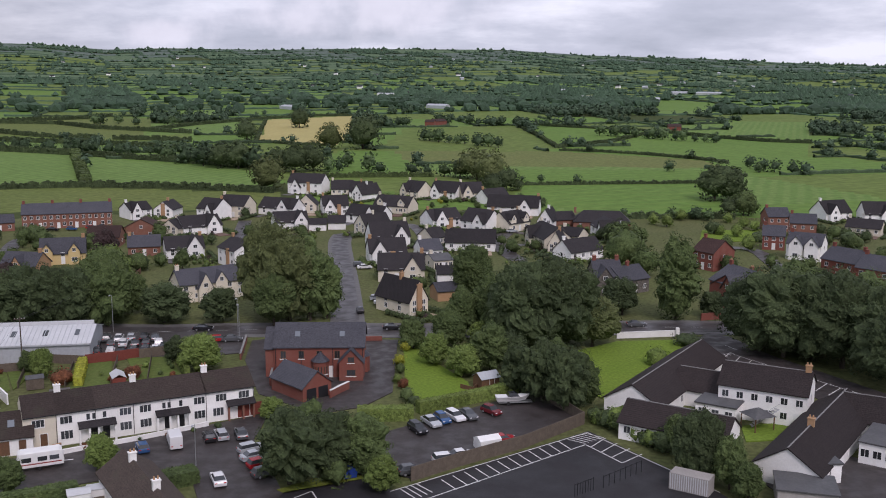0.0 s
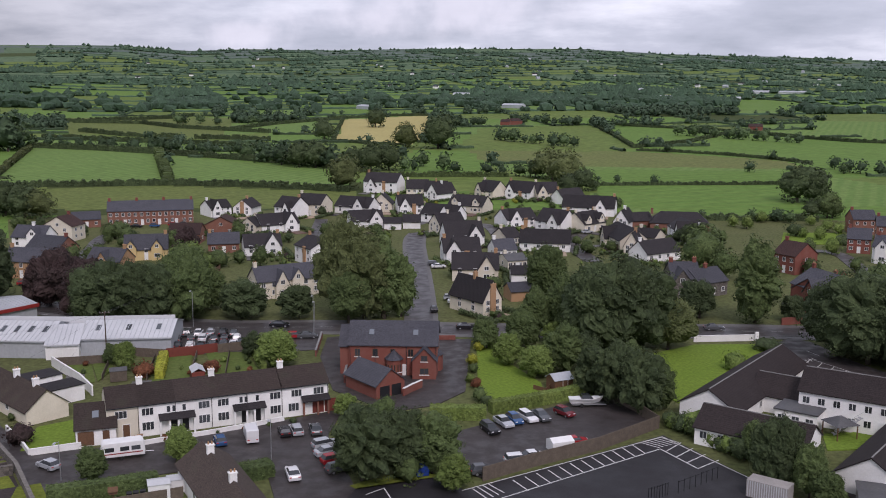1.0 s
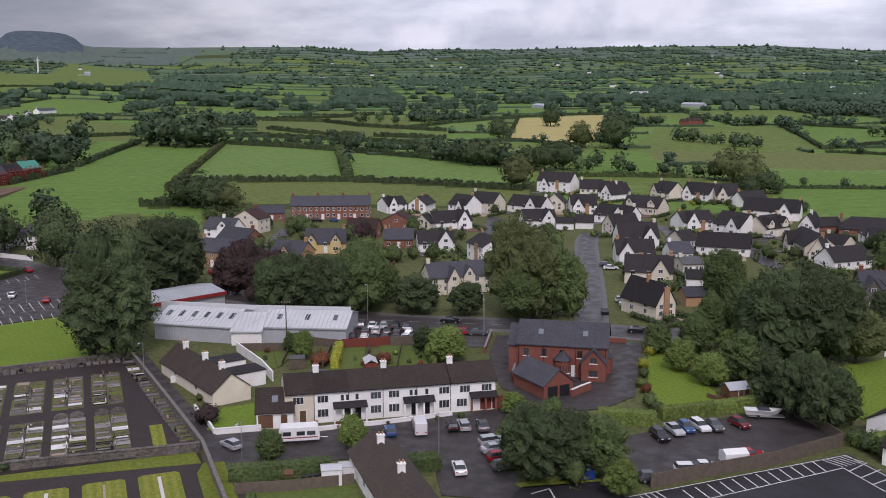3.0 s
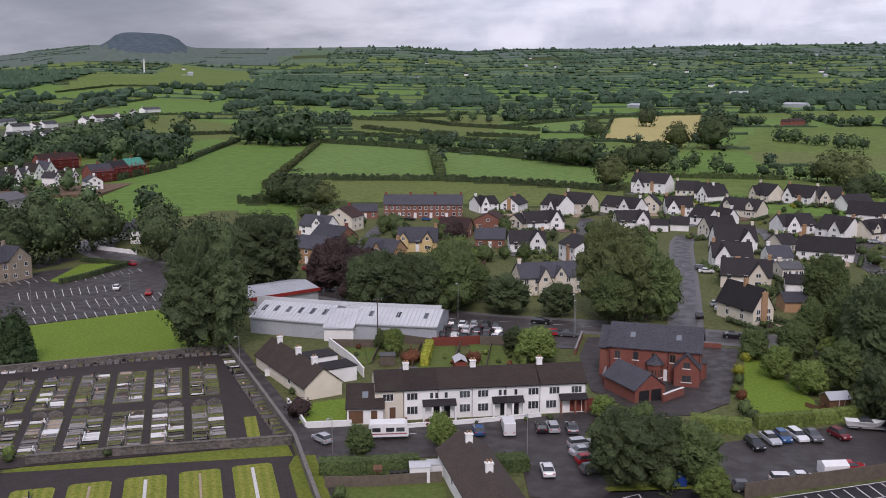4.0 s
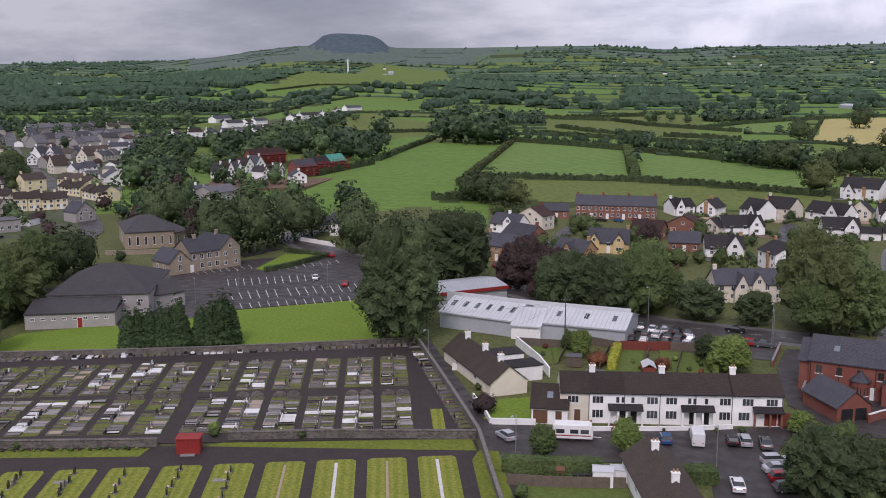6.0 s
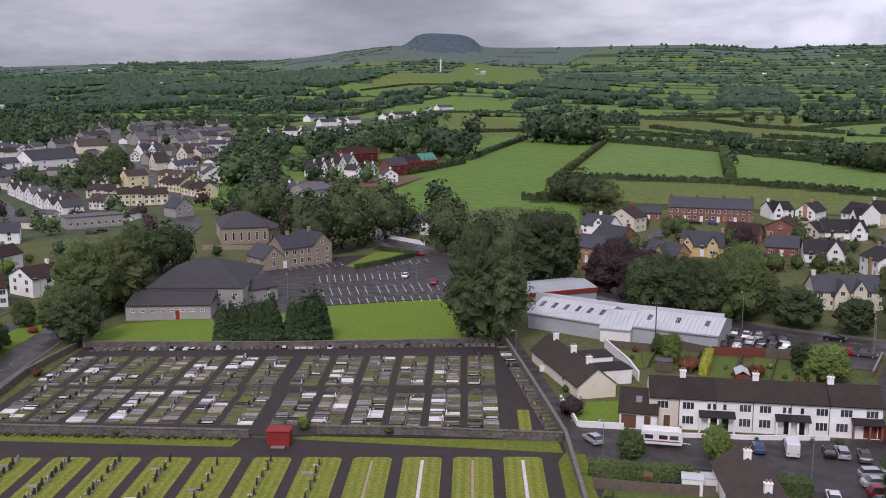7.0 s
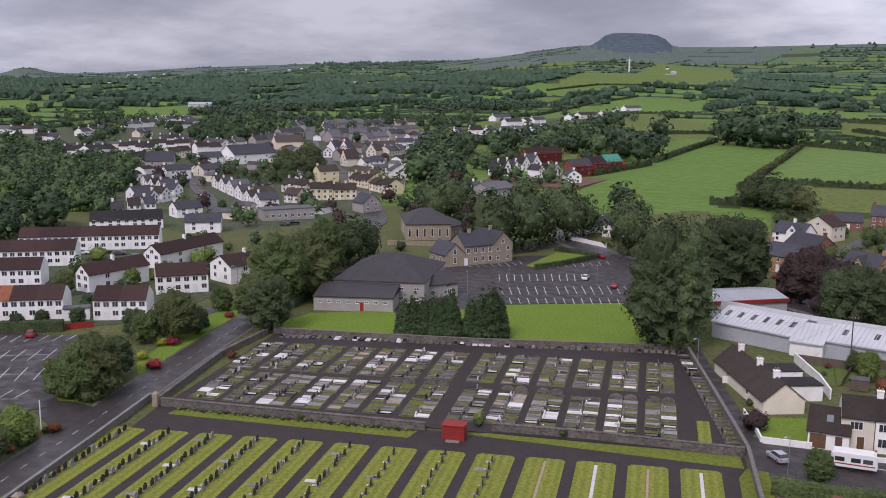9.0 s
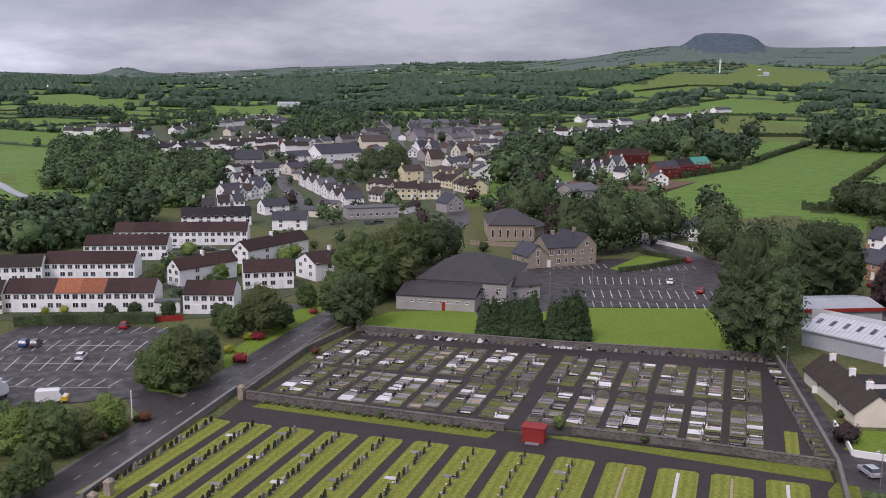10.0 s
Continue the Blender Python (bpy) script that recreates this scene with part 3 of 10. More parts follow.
field(2, -75.0, 471.7, -4.9, 519.3, 39.3, 476.6, 30.5, 429.4)
field(1, 38.8, 554.3, 168.5, 555.9, 126.0, 397.2, 71.7, 382.9, 34.5, 421.0)
field(5, -34.4, 686.5, 83.6, 694.7, 166.4, 626.5, 167.6, 567.0, 43.2, 574.8, -22.7, 598.1)
field(2, -37.4, 962.2, 74.4, 1010.4, 86.6, 727.0, -7.0, 697.3, -48.2, 721.7)
field(1, 82.8, 1033.6, 147.9, 967.8, 194.7, 933.4, 139.4, 802.1, 88.7, 738.2)
field(1, 139.4, 789.4, 199.0, 917.5, 293.1, 773.2, 209.7, 550.1, 171.2, 644.8)
field(1, 372.2, 1730.0, 600.3, 1595.3, 476.8, 1265.7, 287.2, 1332.4)
field(0, 314.8, 1076.3, 392.9, 1041.1, 303.8, 801.9, 269.4, 919.0)
field(1, -649.3, 1225.9, -531.3, 1167.6, -457.1, 995.8, -525.7, 991.9)
field(2, -416.6, 894.4, -220.1, 845.6, -190.4, 731.7, -328.9, 760.7)
field(0, -326.0, 956.9, -217.5, 1053.1, -184.4, 893.4, -262.6, 799.6)
field(1, -717.9, 788.0, -884.9, 1172.8, -738.3, 1187.2, -638.1, 964.6)
field(2, -1040.7, 1158.9, -2082.3, 2897.2, -1704.3, 2779.3, -888.3, 1474.9, -971.1, 1304.1)
field(3, -675.5, 906.0, -493.9, 793.7, -412.5, 646.7, -509.6, 621.3)
field(1, -1187.1, 518.9, -1236.4, 668.8, -1020.6, 565.4, -974.6, 431.5)
field(1, -1444.0, 368.3, -1435.2, 506.0, -1163.0, 409.2, -1178.9, 306.0)
field(1, -449.2, 93.7, -439.9, 107.1, -400.8, 115.9, -380.1, 111.8, -399.5, 82.9)
field(1, -535.2, 121.8, -525.7, 132.9, -445.4, 114.4, -480.9, 112.8)
field(3, -501.5, 1022.4, -329.5, 1105.9, -240.8, 777.8, -372.8, 781.9)


field(12, -867.9, 277.8, -823.7, 446.1, -693.9, 482.9, -646.7, 554.7, -465.3, 412.1, -364.1, 297.7, -287.1, 218.9, -290.6, 177.4, -307.4, 154.1, -350.3, 145.2, -456.0, 201.1, -600.0, 223.8)
field(12, -557.1, 511.2, -650.3, 654.3, -729.0, 991.0, -516.0, 609.0, -485.3, 498.8)


def inside(poly, x, y):
    hit = np.zeros(x.shape, bool)
    n = len(poly)
    for i in range(n):
        (xa, ya), (xb, yb) = poly[i], poly[(i + 1) % n]
        cross = (ya > y) != (yb > y)
        hit ^= cross & (x < (xb - xa) * (y - ya) / (yb - ya + 1e-12) + xa)
    return hit


def land():
    az = np.concatenate([np.arange(-50, 102, 0.42), np.arange(102, 310, 8.0)])
    rad = np.concatenate([[0.5, 20.0], np.geomspace(40, 4850, 370)])
    A, R = np.meshgrid(np.radians(az), rad)
    X, Y = -R * np.sin(A), R * np.cos(A)
    Z = ground_z(X, Y) - 0.12 * (R < 370)
    na, nr = len(az), len(rad)
    idx = np.arange(na * nr).reshape(nr, na)
    q = np.stack([idx[:-1], np.roll(idx, -1, 1)[:-1], np.roll(idx, -1, 1)[1:], idx[1:]], -1).reshape(-1, 4)
    q = q[:, ::-1] if np.cross([X[5, 1] - X[5, 0], Y[5, 1] - Y[5, 0]], [X[6, 0] - X[5, 0], Y[6, 0] - Y[5, 0]]) < 0 else q
    P = np.stack([X, Y, Z], -1).reshape(-1, 3)
    c = P[q].mean(1)
    x, y = c[:, 0], c[:, 1]
    r = np.hypot(x, y)
    bearing = np.degrees(np.arctan2(-x, y))
    num = plot_kind(x, y)
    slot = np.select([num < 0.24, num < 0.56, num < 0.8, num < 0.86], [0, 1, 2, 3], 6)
    # distant plots take the haze-tinted pasture, moor and mountain colours
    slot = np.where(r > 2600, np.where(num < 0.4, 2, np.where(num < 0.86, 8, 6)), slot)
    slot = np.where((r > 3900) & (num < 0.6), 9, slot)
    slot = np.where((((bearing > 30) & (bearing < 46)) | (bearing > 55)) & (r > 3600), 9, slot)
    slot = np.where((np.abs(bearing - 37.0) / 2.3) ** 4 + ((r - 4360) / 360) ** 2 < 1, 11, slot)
    slot = np.where(r < 400, 10, slot)
    for k, poly in FIELDS:
        slot[inside(poly, x, y)] = k
    me = bpy.data.meshes.new("ground")
    me.from_pydata(P.tolist(), [], q.tolist())
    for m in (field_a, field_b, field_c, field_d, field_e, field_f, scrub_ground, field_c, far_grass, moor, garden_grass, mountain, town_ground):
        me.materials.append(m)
    me.polygons.foreach_set("material_index", slot.astype(np.int32))
    me.polygons.foreach_set("use_smooth", np.ones(len(q), bool))
    me.update()
    return tagged(new("ground", me), "open land of green fields rising to distant hills", "ground", kind="structure")


land()


def gz(x, y):
    return float(ground_z(x, y))


SHEETS = [0]


def sheet(name, mat, z, *pts, label="", category="", kind="structure"):
    """A flat piece of ground with a small edge, from corners on the plan."""
    p = np.array(pts, float).reshape(-1, 2).tolist()
    SHEETS[0] += 1
    return tagged(part(name, Shape().slab(p, -0.3, z + 0.0017 * (SHEETS[0] % 13)), mat), label, category, kind=kind)


def ribbon(name, mat, width, z, *pts, label="", category="road", smooth=6):
    """A road or path of one width along a smoothed line."""
    p = np.array(pts, float).reshape(-1, 2)
    for _ in range(2 if smooth else 0):
        p = np.concatenate([p[:1], np.stack([p[:-1] * 0.75 + p[1:] * 0.25, p[:-1] * 0.25 + p[1:] * 0.75], 1).reshape(-1, 2), p[-1:]])
    d = np.gradient(p, axis=0)
    d /= np.linalg.norm(d, axis=1)[:, None]
    nrm = np.stack([-d[:, 1], d[:, 0]], 1) * width / 2
    lft, rgt = p + nrm, p - nrm
    base = np.array([gz(*a) for a in p])
    n = len(p)
    v = [(*a, b + z) for a, b in zip(lft, base)] + [(*a, b + z) for a, b in zip(rgt, base)]
    v += [(x, y, b - 0.3) for (x, y, b) in v]
    f = [(i, n + i, n + i + 1, i + 1) for i in range(n - 1)] + [(i, i + 1, 2 * n + i + 1, 2 * n + i) for i in range(n - 1)] + [(n + i + 1, n + i, 3 * n + i, 3 * n + i + 1) for i in range(n - 1)]
    return tagged(part(name, Shape().add(v, f), mat), label, category, kind="structure")


MAIN_ROAD = (-299.5, 305.2, -256.4, 286.4, -219.2, 268.7, -213.7, 246.4, -175.3, 225.8, -137.2, 219.2, -103.6, 210.6, -72.3, 196.1, -37.3, 200.9, -1.4, 200.0, 46.6, 204.9, 65.4, 204.3, 110, 206, 160, 208)
ribbon("road", asphalt, 7.4, 0.03, *MAIN_ROAD, label="wet dark asphalt main road through the village")
ribbon("pavement", paving, 12.2, -0.01, *MAIN_ROAD, label="grey pavements along both sides of the main road", category="pavement")
ribbon("road", asphalt, 5.0, 0.02, -34.7, 334.8, -23.4, 347.2, -13.8, 364.4, -7.3, 343.2, -4.3, 297.0, label="wet asphalt estate road between white houses")
ribbon("road", asphalt, 5.5, 0.02, 22.2, 339.7, 17.1, 320.5, 19.7, 299.1, 22.7, 284.8, label="wet asphalt turning place between white houses")
ribbon("road", asphalt, 5.0, 0.02, -76.2, 367.6, -68.0, 313.1, -60.2, 282.0, label="wet asphalt estate lane")
ribbon("road", asphalt, 5.0, 0.02, -141.1, 330.9, -141.5, 313.8, -132.1, 286.0, -132.7, 257.2, label="wet asphalt road curving past the brick terrace")
ESTATE_ROAD = (-20.8, 205, -21.9, 216.2, -26.1, 251.4, -31.9, 294.7, -35.2, 322.2, -34.7, 334.8)
ribbon("road", asphalt, 5.2, 0.02, *ESTATE_ROAD, label="wet asphalt estate road leading up between houses")
ribbon("pavement", paving, 7.6, -0.02, *ESTATE_ROAD, label="narrow pavements beside the estate road", category="pavement")
ribbon("road", asphalt, 5.0, 0.02, 72.5, 305.8, 85.4, 308.0, 101.7, 312.8, 97.8, 278.7, 93.7, 239.7, label="wet asphalt close between brick houses")
WEST_ROAD = (-98, 2, -123.2, 33.2, -133.5, 46.6, -146.6, 62.6, -158.0, 76.6, -166.9, 87.6, -180.0, 105.2, -206.5, 131.2, -243.3, 163.7, -261.8, 185.1, -265.2, 201.7)
ribbon("road", asphalt, 6.6, 0.03, *WEST_ROAD, label="wet asphalt road beside the cemetery wall")
ribbon("pavement", paving, 8.0, -0.01, *WEST_ROAD, label="grey pavement along the cemetery road", category="pavement")


# ---- trees, bushes and hedges ----
rng = np.random.default_rng(7)


def leaf_cloud(centres, radii, per, size, up=0.25, squash=0.9, away=None, facing=None):
    """Many small folded leaf sprays scattered over the outside of lumps; returns vertices and faces."""
    c = np.repeat(np.asarray(centres, float), per, 0)
    rad = np.repeat(np.asarray(radii, float), per)
    n = len(c)
    d = rng.normal(size=(n, 3))
    d[:, 2] += up
    if facing is not None:
        d = 0.45 * d + facing
    if away is not None:
        out = c - away
        d += 0.9 * out / (np.linalg.norm(out, axis=1)[:, None] + 1e-9)
    d /= np.linalg.norm(d, axis=1)[:, None]
    p = c + d * (rad * rng.uniform(0.8, 1.03, n))[:, None] * [1, 1, squash]
    # each spray lies roughly along the surface, tipped at random
    t = np.cross(d, rng.normal(size=(n, 3)))
    t /= np.linalg.norm(t, axis=1)[:, None] + 1e-9
    b = np.cross(d, t) + 0.16 * rng.normal(size=(n, 3))
    b /= np.linalg.norm(b, axis=1)[:, None]
    s = size * rng.uniform(0.6, 1.35, n)[:, None]
    v = np.stack([p - t * s * 0.5, p - b * s * 0.5 - d * s * 0.15, p + t * s * 0.55, p + b * s * 0.6 - d * s * 0.15], 1).reshape(-1, 3)
    f = np.arange(4 * n).reshape(-1, 4)
    return v, f


def cloud_mesh(name, v, f, mat):
    me = bpy.data.meshes.new(name)
    me.from_pydata(v.tolist(), [], f.tolist())
    me.materials.append(mat)
    me.update()
    return me


def unit_dirs(n):
    """n directions spread evenly over the sphere, a little disturbed."""
    k = np.arange(n) + 0.5
    z, a = 1 - 2 * k / n, 2.39996 * k
    d = np.stack([np.sqrt(1 - z * z) * np.cos(a), np.sqrt(1 - z * z) * np.sin(a), z], 1) + rng.normal(0, 0.45 / math.sqrt(n), (n, 3))
    return d / np.linalg.norm(d, axis=1)[:, None]


def crown_lumps(shape, count):
    """Boughs on the outside of a crown of unit height: middle of the crown, bough centres and radii."""
    if shape == "cone":
        h = 1 - np.sqrt(rng.uniform(0.0, 1.0, count))
        a = 2.39996 * np.arange(count)
        w = 0.12 * (1 - h) ** 0.8 + 0.008
        c = np.stack([w * np.cos(a), w * np.sin(a), 0.05 + 0.92 * h], 1)
        return np.array([0, 0, 0.34]), c, 0.022 + 0.045 * (1 - h)
    mid, axes, lump = {"round": ((0, 0, 0.5), (0.31, 0.31, 0.41), 0.12), "tall": ((0, 0, 0.48), (0.17, 0.17, 0.46), 0.075), "bush": ((0, 0, 0.42), (0.42, 0.42, 0.42), 0.17)}[shape]
    d = unit_dirs(count)
    grow = rng.uniform(0.73, 1.1, count)
    # the crown leans and bulges to one side
    lean = rng.normal(0, 0.09, 3) * [1, 1, 0.3]
    c = np.array(mid) + d * np.array(axes) * (grow + d @ lean * 2)[:, None]
    # boughs droop wide towards the ground
    c[:, :2] *= 1 + 1.0 * np.maximum(0, mid[2] - c[:, 2:]) * (shape != "bush")
    if shape == "tall":
        c[:, :2] *= (1.12 - 0.35 * np.abs(c[:, 2:] - 0.42) / 0.5)
    return np.array(mid), c, lump * rng.uniform(0.62, 1.5, count) * math.sqrt(40.0 / max(count, 12)) ** 0.6


def ball(sub):
    bm = bmesh.new()
    bmesh.ops.create_icosphere(bm, subdivisions=sub, radius=1)
    uv = np.array([v.co[:] for v in bm.verts])
    uf = np.array([[v.index for v in f.verts] for f in bm.faces])
    bm.free()
    return uv, uf


def round_hull(n):
    """An even ball of n corners."""
    bm = bmesh.new()
    for d in unit_dirs(n):
        bm.verts.new(d)
    bmesh.ops.convex_hull(bm, input=bm.verts)
    bm.verts.index_update()
    uv = np.array([v.co[:] for v in bm.verts])
    uf = np.array([[v.index for v in f.verts] for f in bm.faces])
    bm.free()
    return uv, uf


BALLS = {1: ball(1), 2: ball(2), 3: round_hull(1250)}


def leafy_mass(mid, c, rad, sub, shrink=0.7):
    """The closed inner mass of a crown: a ball pushed out to its boughs."""
    uv, uf = BALLS[sub]
    m = c - mid
    along = uv @ m.T
    off = (m ** 2).sum(1)[None] - along ** 2
    gap = (rad ** 2)[None] - off
    reach = np.where((gap > 0) & (along > 0), along + np.sqrt(np.maximum(gap, 0)), 0).max(1)
    near = np.median(reach[reach > 0]) * 0.8
    low = np.where(reach > 0, reach, near)
    rough = 0.075 if sub == 3 else 0.13
    r = np.maximum(low * shrink, 0.03) * rng.uniform(1 - 1.5 * rough, 1 + rough, len(uv))
    return mid + uv * r[:, None], uf


TREE_KINDS = {}


def tree_kind(key, name, shape, mat, label, count, per, size, sub=3):
    """A tree of unit height, kept aside: trunk with limbs, and a crown of leaf sprays."""
    mid, c, rad = crown_lumps(shape, count)
    v2, f2 = leafy_mass(mid, c, rad, sub, 0.85 if sub == 3 else 0.78)
    v1, f1 = leaf_cloud(c, rad, per, size, away=mid)
    crown = bpy.data.meshes.new("crown")
    crown.from_pydata(np.concatenate([v1, v2]).tolist(), [], f1.tolist() + (f2 + len(v1)).tolist())
    crown.materials.append(mat)
    if sub < 3:
        crown.polygons.foreach_set("use_smooth", [False] * len(f1) + [True] * len(f2))
    crown.update()
    s = Shape()
    if sub == 1:
        s.limb((0, 0, -0.05), (0.0, 0.0, 0.4), 0.03, 0.012, 4)
    elif sub == 2 and shape == "round":
        s.limb((0, 0, -0.05), (0.0, 0.0, 0.5), 0.03, 0.012, 6)
    elif shape != "bush":
        top = 0.8 if shape == "cone" else 0.5
        s.limb((0, 0, -0.03), (0.0, 0.0, 0.2), 0.026, 0.02, 7)
        s.limb((0, 0, 0.2), (0.01, 0.0, top), 0.02, 0.008, 6)
        for i in range(0 if shape == "cone" else 5):
            a, h = 6.2832 * i / 5 + 0.4, 0.16 + 0.04 * i
            k = 0.12 if shape == "tall" else 0.18
            s.limb((0, 0, h), (k * math.cos(a), k * math.sin(a), h + 0.2), 0.011, 0.004, 5)
    else:
        for i in range(4):
            s.limb((0, 0, -0.03), (0.2 * math.cos(i * 1.6), 0.2 * math.sin(i * 1.6), 0.4), 0.03, 0.01, 5)
    TREE_KINDS.setdefault(key, []).append((name, crown, s.mesh("trunk", [bark]), label))


for n in range(4):
    tree_kind("dark", "tree", "round", leaf_dark, "broad dark green deciduous tree in full leaf", 70, 50, 0.017)
    tree_kind("mid", "tree", "round", leaf_mid, "rounded green deciduous tree in full leaf", 70, 50, 0.017)
    tree_kind("tall", "tree", "tall", leaf_mid, "tall full-leaved deciduous tree with hanging boughs", 120, 28, 0.015)
    tree_kind("tall_dark", "tree", "tall", leaf_dark, "tall dark green tree with hanging boughs", 120, 28, 0.015)
    tree_kind("far_dark", "tree", "round", leaf_off_dark, "dark deciduous tree in a hedgerow", 22, 6, 0.12, 1)
    tree_kind("far_mid", "tree", "round", leaf_off_mid, "green deciduous tree in a hedgerow", 22, 6, 0.12, 1)
    tree_kind("speck", "tree", "round", leaf_off_speck, "dark hedgerow growth between the fields", 12, 3, 0.19, 1)
for n in range(2):
    tree_kind("light", "tree", "round", leaf_light, "young light green tree in full leaf", 50, 44, 0.024)
    tree_kind("olive", "tree", "round", leaf_olive, "olive green deciduous tree in full leaf", 70, 50, 0.017)
    tree_kind("purple", "tree", "round", leaf_purple, "copper-leaved dark purple deciduous tree", 60, 44, 0.02)
    tree_kind("cone", "conifer", "cone", leaf_conifer, "dense dark green pointed conifer", 170, 16, 0.02)
    tree_kind("far_purple", "tree", "round", leaf_purple, "dark copper-leaved deciduous tree", 22, 6, 0.12, 1)
    for key, mat, label in (("bush", leaf_mid, "rounded green garden bush"), ("bush_light", leaf_light, "light green spreading shrub"), ("bush_lime", leaf_lime, "clipped rounded yellow-green bush"), ("bush_red", leaf_red, "red flowering garden shrub"), ("bush_dark", leaf_dark, "dense dark evergreen shrub"), ("bush_rust", leaf_rust, "low rust-coloured garden shrub"), ("bush_purple", leaf_purple, "low dark purple shrub")):
        tree_kind(key, "bush", "bush", mat, label, 22, 12, 0.075, 2)
for n in range(2):
    for key, mat in (("shrub", leaf_mid), ("shrub_dark", leaf_dark), ("shrub_light", leaf_light), ("shrub_red", leaf_purple)):
        tree_kind(key, "bush", "bush", mat, "small leafy green garden shrub", 10, 5, 0.15, 1)
# coarser trees of the same kinds, for those that stand far off
for n in range(3):
    tree_kind("dark_off", "tree", "round", leaf_dark, "broad dark green deciduous tree in full leaf", 40, 26, 0.045, 2)
    tree_kind("mid_off", "tree", "round", leaf_mid, "rounded green deciduous tree in full leaf", 40, 26, 0.045, 2)
    tree_kind("olive_off", "tree", "round", leaf_olive, "olive green deciduous tree in full leaf", 40, 26, 0.045, 2)
    tree_kind("light_off", "tree", "round", leaf_light, "young light green tree in full leaf", 30, 26, 0.05, 2)
TREE_COUNT = [0]


FOREST = {}


def tree(key, x, y, h, wide=1.0, label="", single=True):
    """A tree or bush of a kind, h metres high, standing on the ground; those of a wood are gathered to be joined."""
    TREE_COUNT[0] += 1
    if math.hypot(x, y) > 260 and key + "_off" in TREE_KINDS:
        key += "_off"
    kinds = TREE_KINDS[key]
    if not single:
        FOREST.setdefault(key, []).append((x, y, gz(x, y) if math.hypot(x, y) > 370 else 0.0, h, wide, (TREE_COUNT[0] * 2.4) % 6.28))
        return None
    name, crown, trunk, text = kinds[TREE_COUNT[0] % len(kinds)]
    z = gz(x, y) if math.hypot(x, y) > 370 else 0.0
    ob = new(name)
    turn = Euler((0, 0, (TREE_COUNT[0] * 2.4) % 6.28))
    w = h * wide
    ob.matrix_basis = Matrix.LocRotScale((x, y, z), turn, (w, w, h))
    tagged(ob, label or text, "bush" if "bush" in name else "tree")
    part("crown", crown, None, ob)
    part("trunk", trunk, None, ob)
    return ob


def plant_woods():
    """All gathered trees, one mesh for each kind."""
    for key, rows in FOREST.items():
        vs, fs, ms, sm, n = [], [], [], [], 0
        for i, (x, y, z, h, wide, a) in enumerate(rows):
            _, crown, trunk, _ = TREE_KINDS[key][i % len(TREE_KINDS[key])]
            for slot, me in ((0, crown), (1, trunk)):
                v = np.empty(len(me.vertices) * 3)
                me.vertices.foreach_get("co", v)
                v = v.reshape(-1, 3) * [h * wide, h * wide, h]
                c, q = math.cos(a), math.sin(a)
                vs.append(np.stack([x + c * v[:, 0] - q * v[:, 1], y + q * v[:, 0] + c * v[:, 1], z + v[:, 2]], 1))
                fs += [tuple(j + n for j in p.vertices) for p in me.polygons]
                ms += [slot] * len(me.polygons)
                sm += [p.use_smooth for p in me.polygons]
                n += len(v)
        me = bpy.data.meshes.new("woodland")
        me.from_pydata(np.concatenate(vs).tolist(), [], fs)
        me.materials.append(TREE_KINDS[key][0][1].materials[0]), me.materials.append(bark)
        me.polygons.foreach_set("material_index", ms)
        me.polygons.foreach_set("use_smooth", sm)
        me.update()
        tagged(new("bushes" if "bush" in key or "shrub" in key else "woodland", me), "garden bushes between the houses of the village" if "bush" in key or "shrub" in key else "dark hedgerows and trees between the far fields" if key == "speck" else "trees in full leaf among the houses and fields", "bushes" if "bush" in key or "shrub" in key else "trees", kind="stuff")


def trees(keys, h, *pts, wide=1.0, vary=0.2, single=True):
    p = np.array(pts, float).reshape(-1, 2)
    for i, (x, y) in enumerate(p):
        k = keys.split()[(i * 7 + TREE_COUNT[0]) % len(keys.split())]
        tree(k, x, y, h * (1 + vary * math.sin(i * 5.1 + x)), wide, single=single)


def tree_line(keys, h, gap, x0, y0, x1, y1, wide=1.0, jitter=1.0, vary=0.25):
    """Trees along a line on the plan."""
    mx, my, length, _ = line_of(x0, y0, x1, y1)
    n = max(2, int(length / gap))
    for i in range(n):
        s = (i + rng.uniform(0.2, 0.8)) / n
        trees(keys, h, x0 + (x1 - x0) * s + rng.uniform(-jitter, jitter), y0 + (y1 - y0) * s + rng.uniform(-jitter, jitter), wide=wide, vary=vary, single=False)


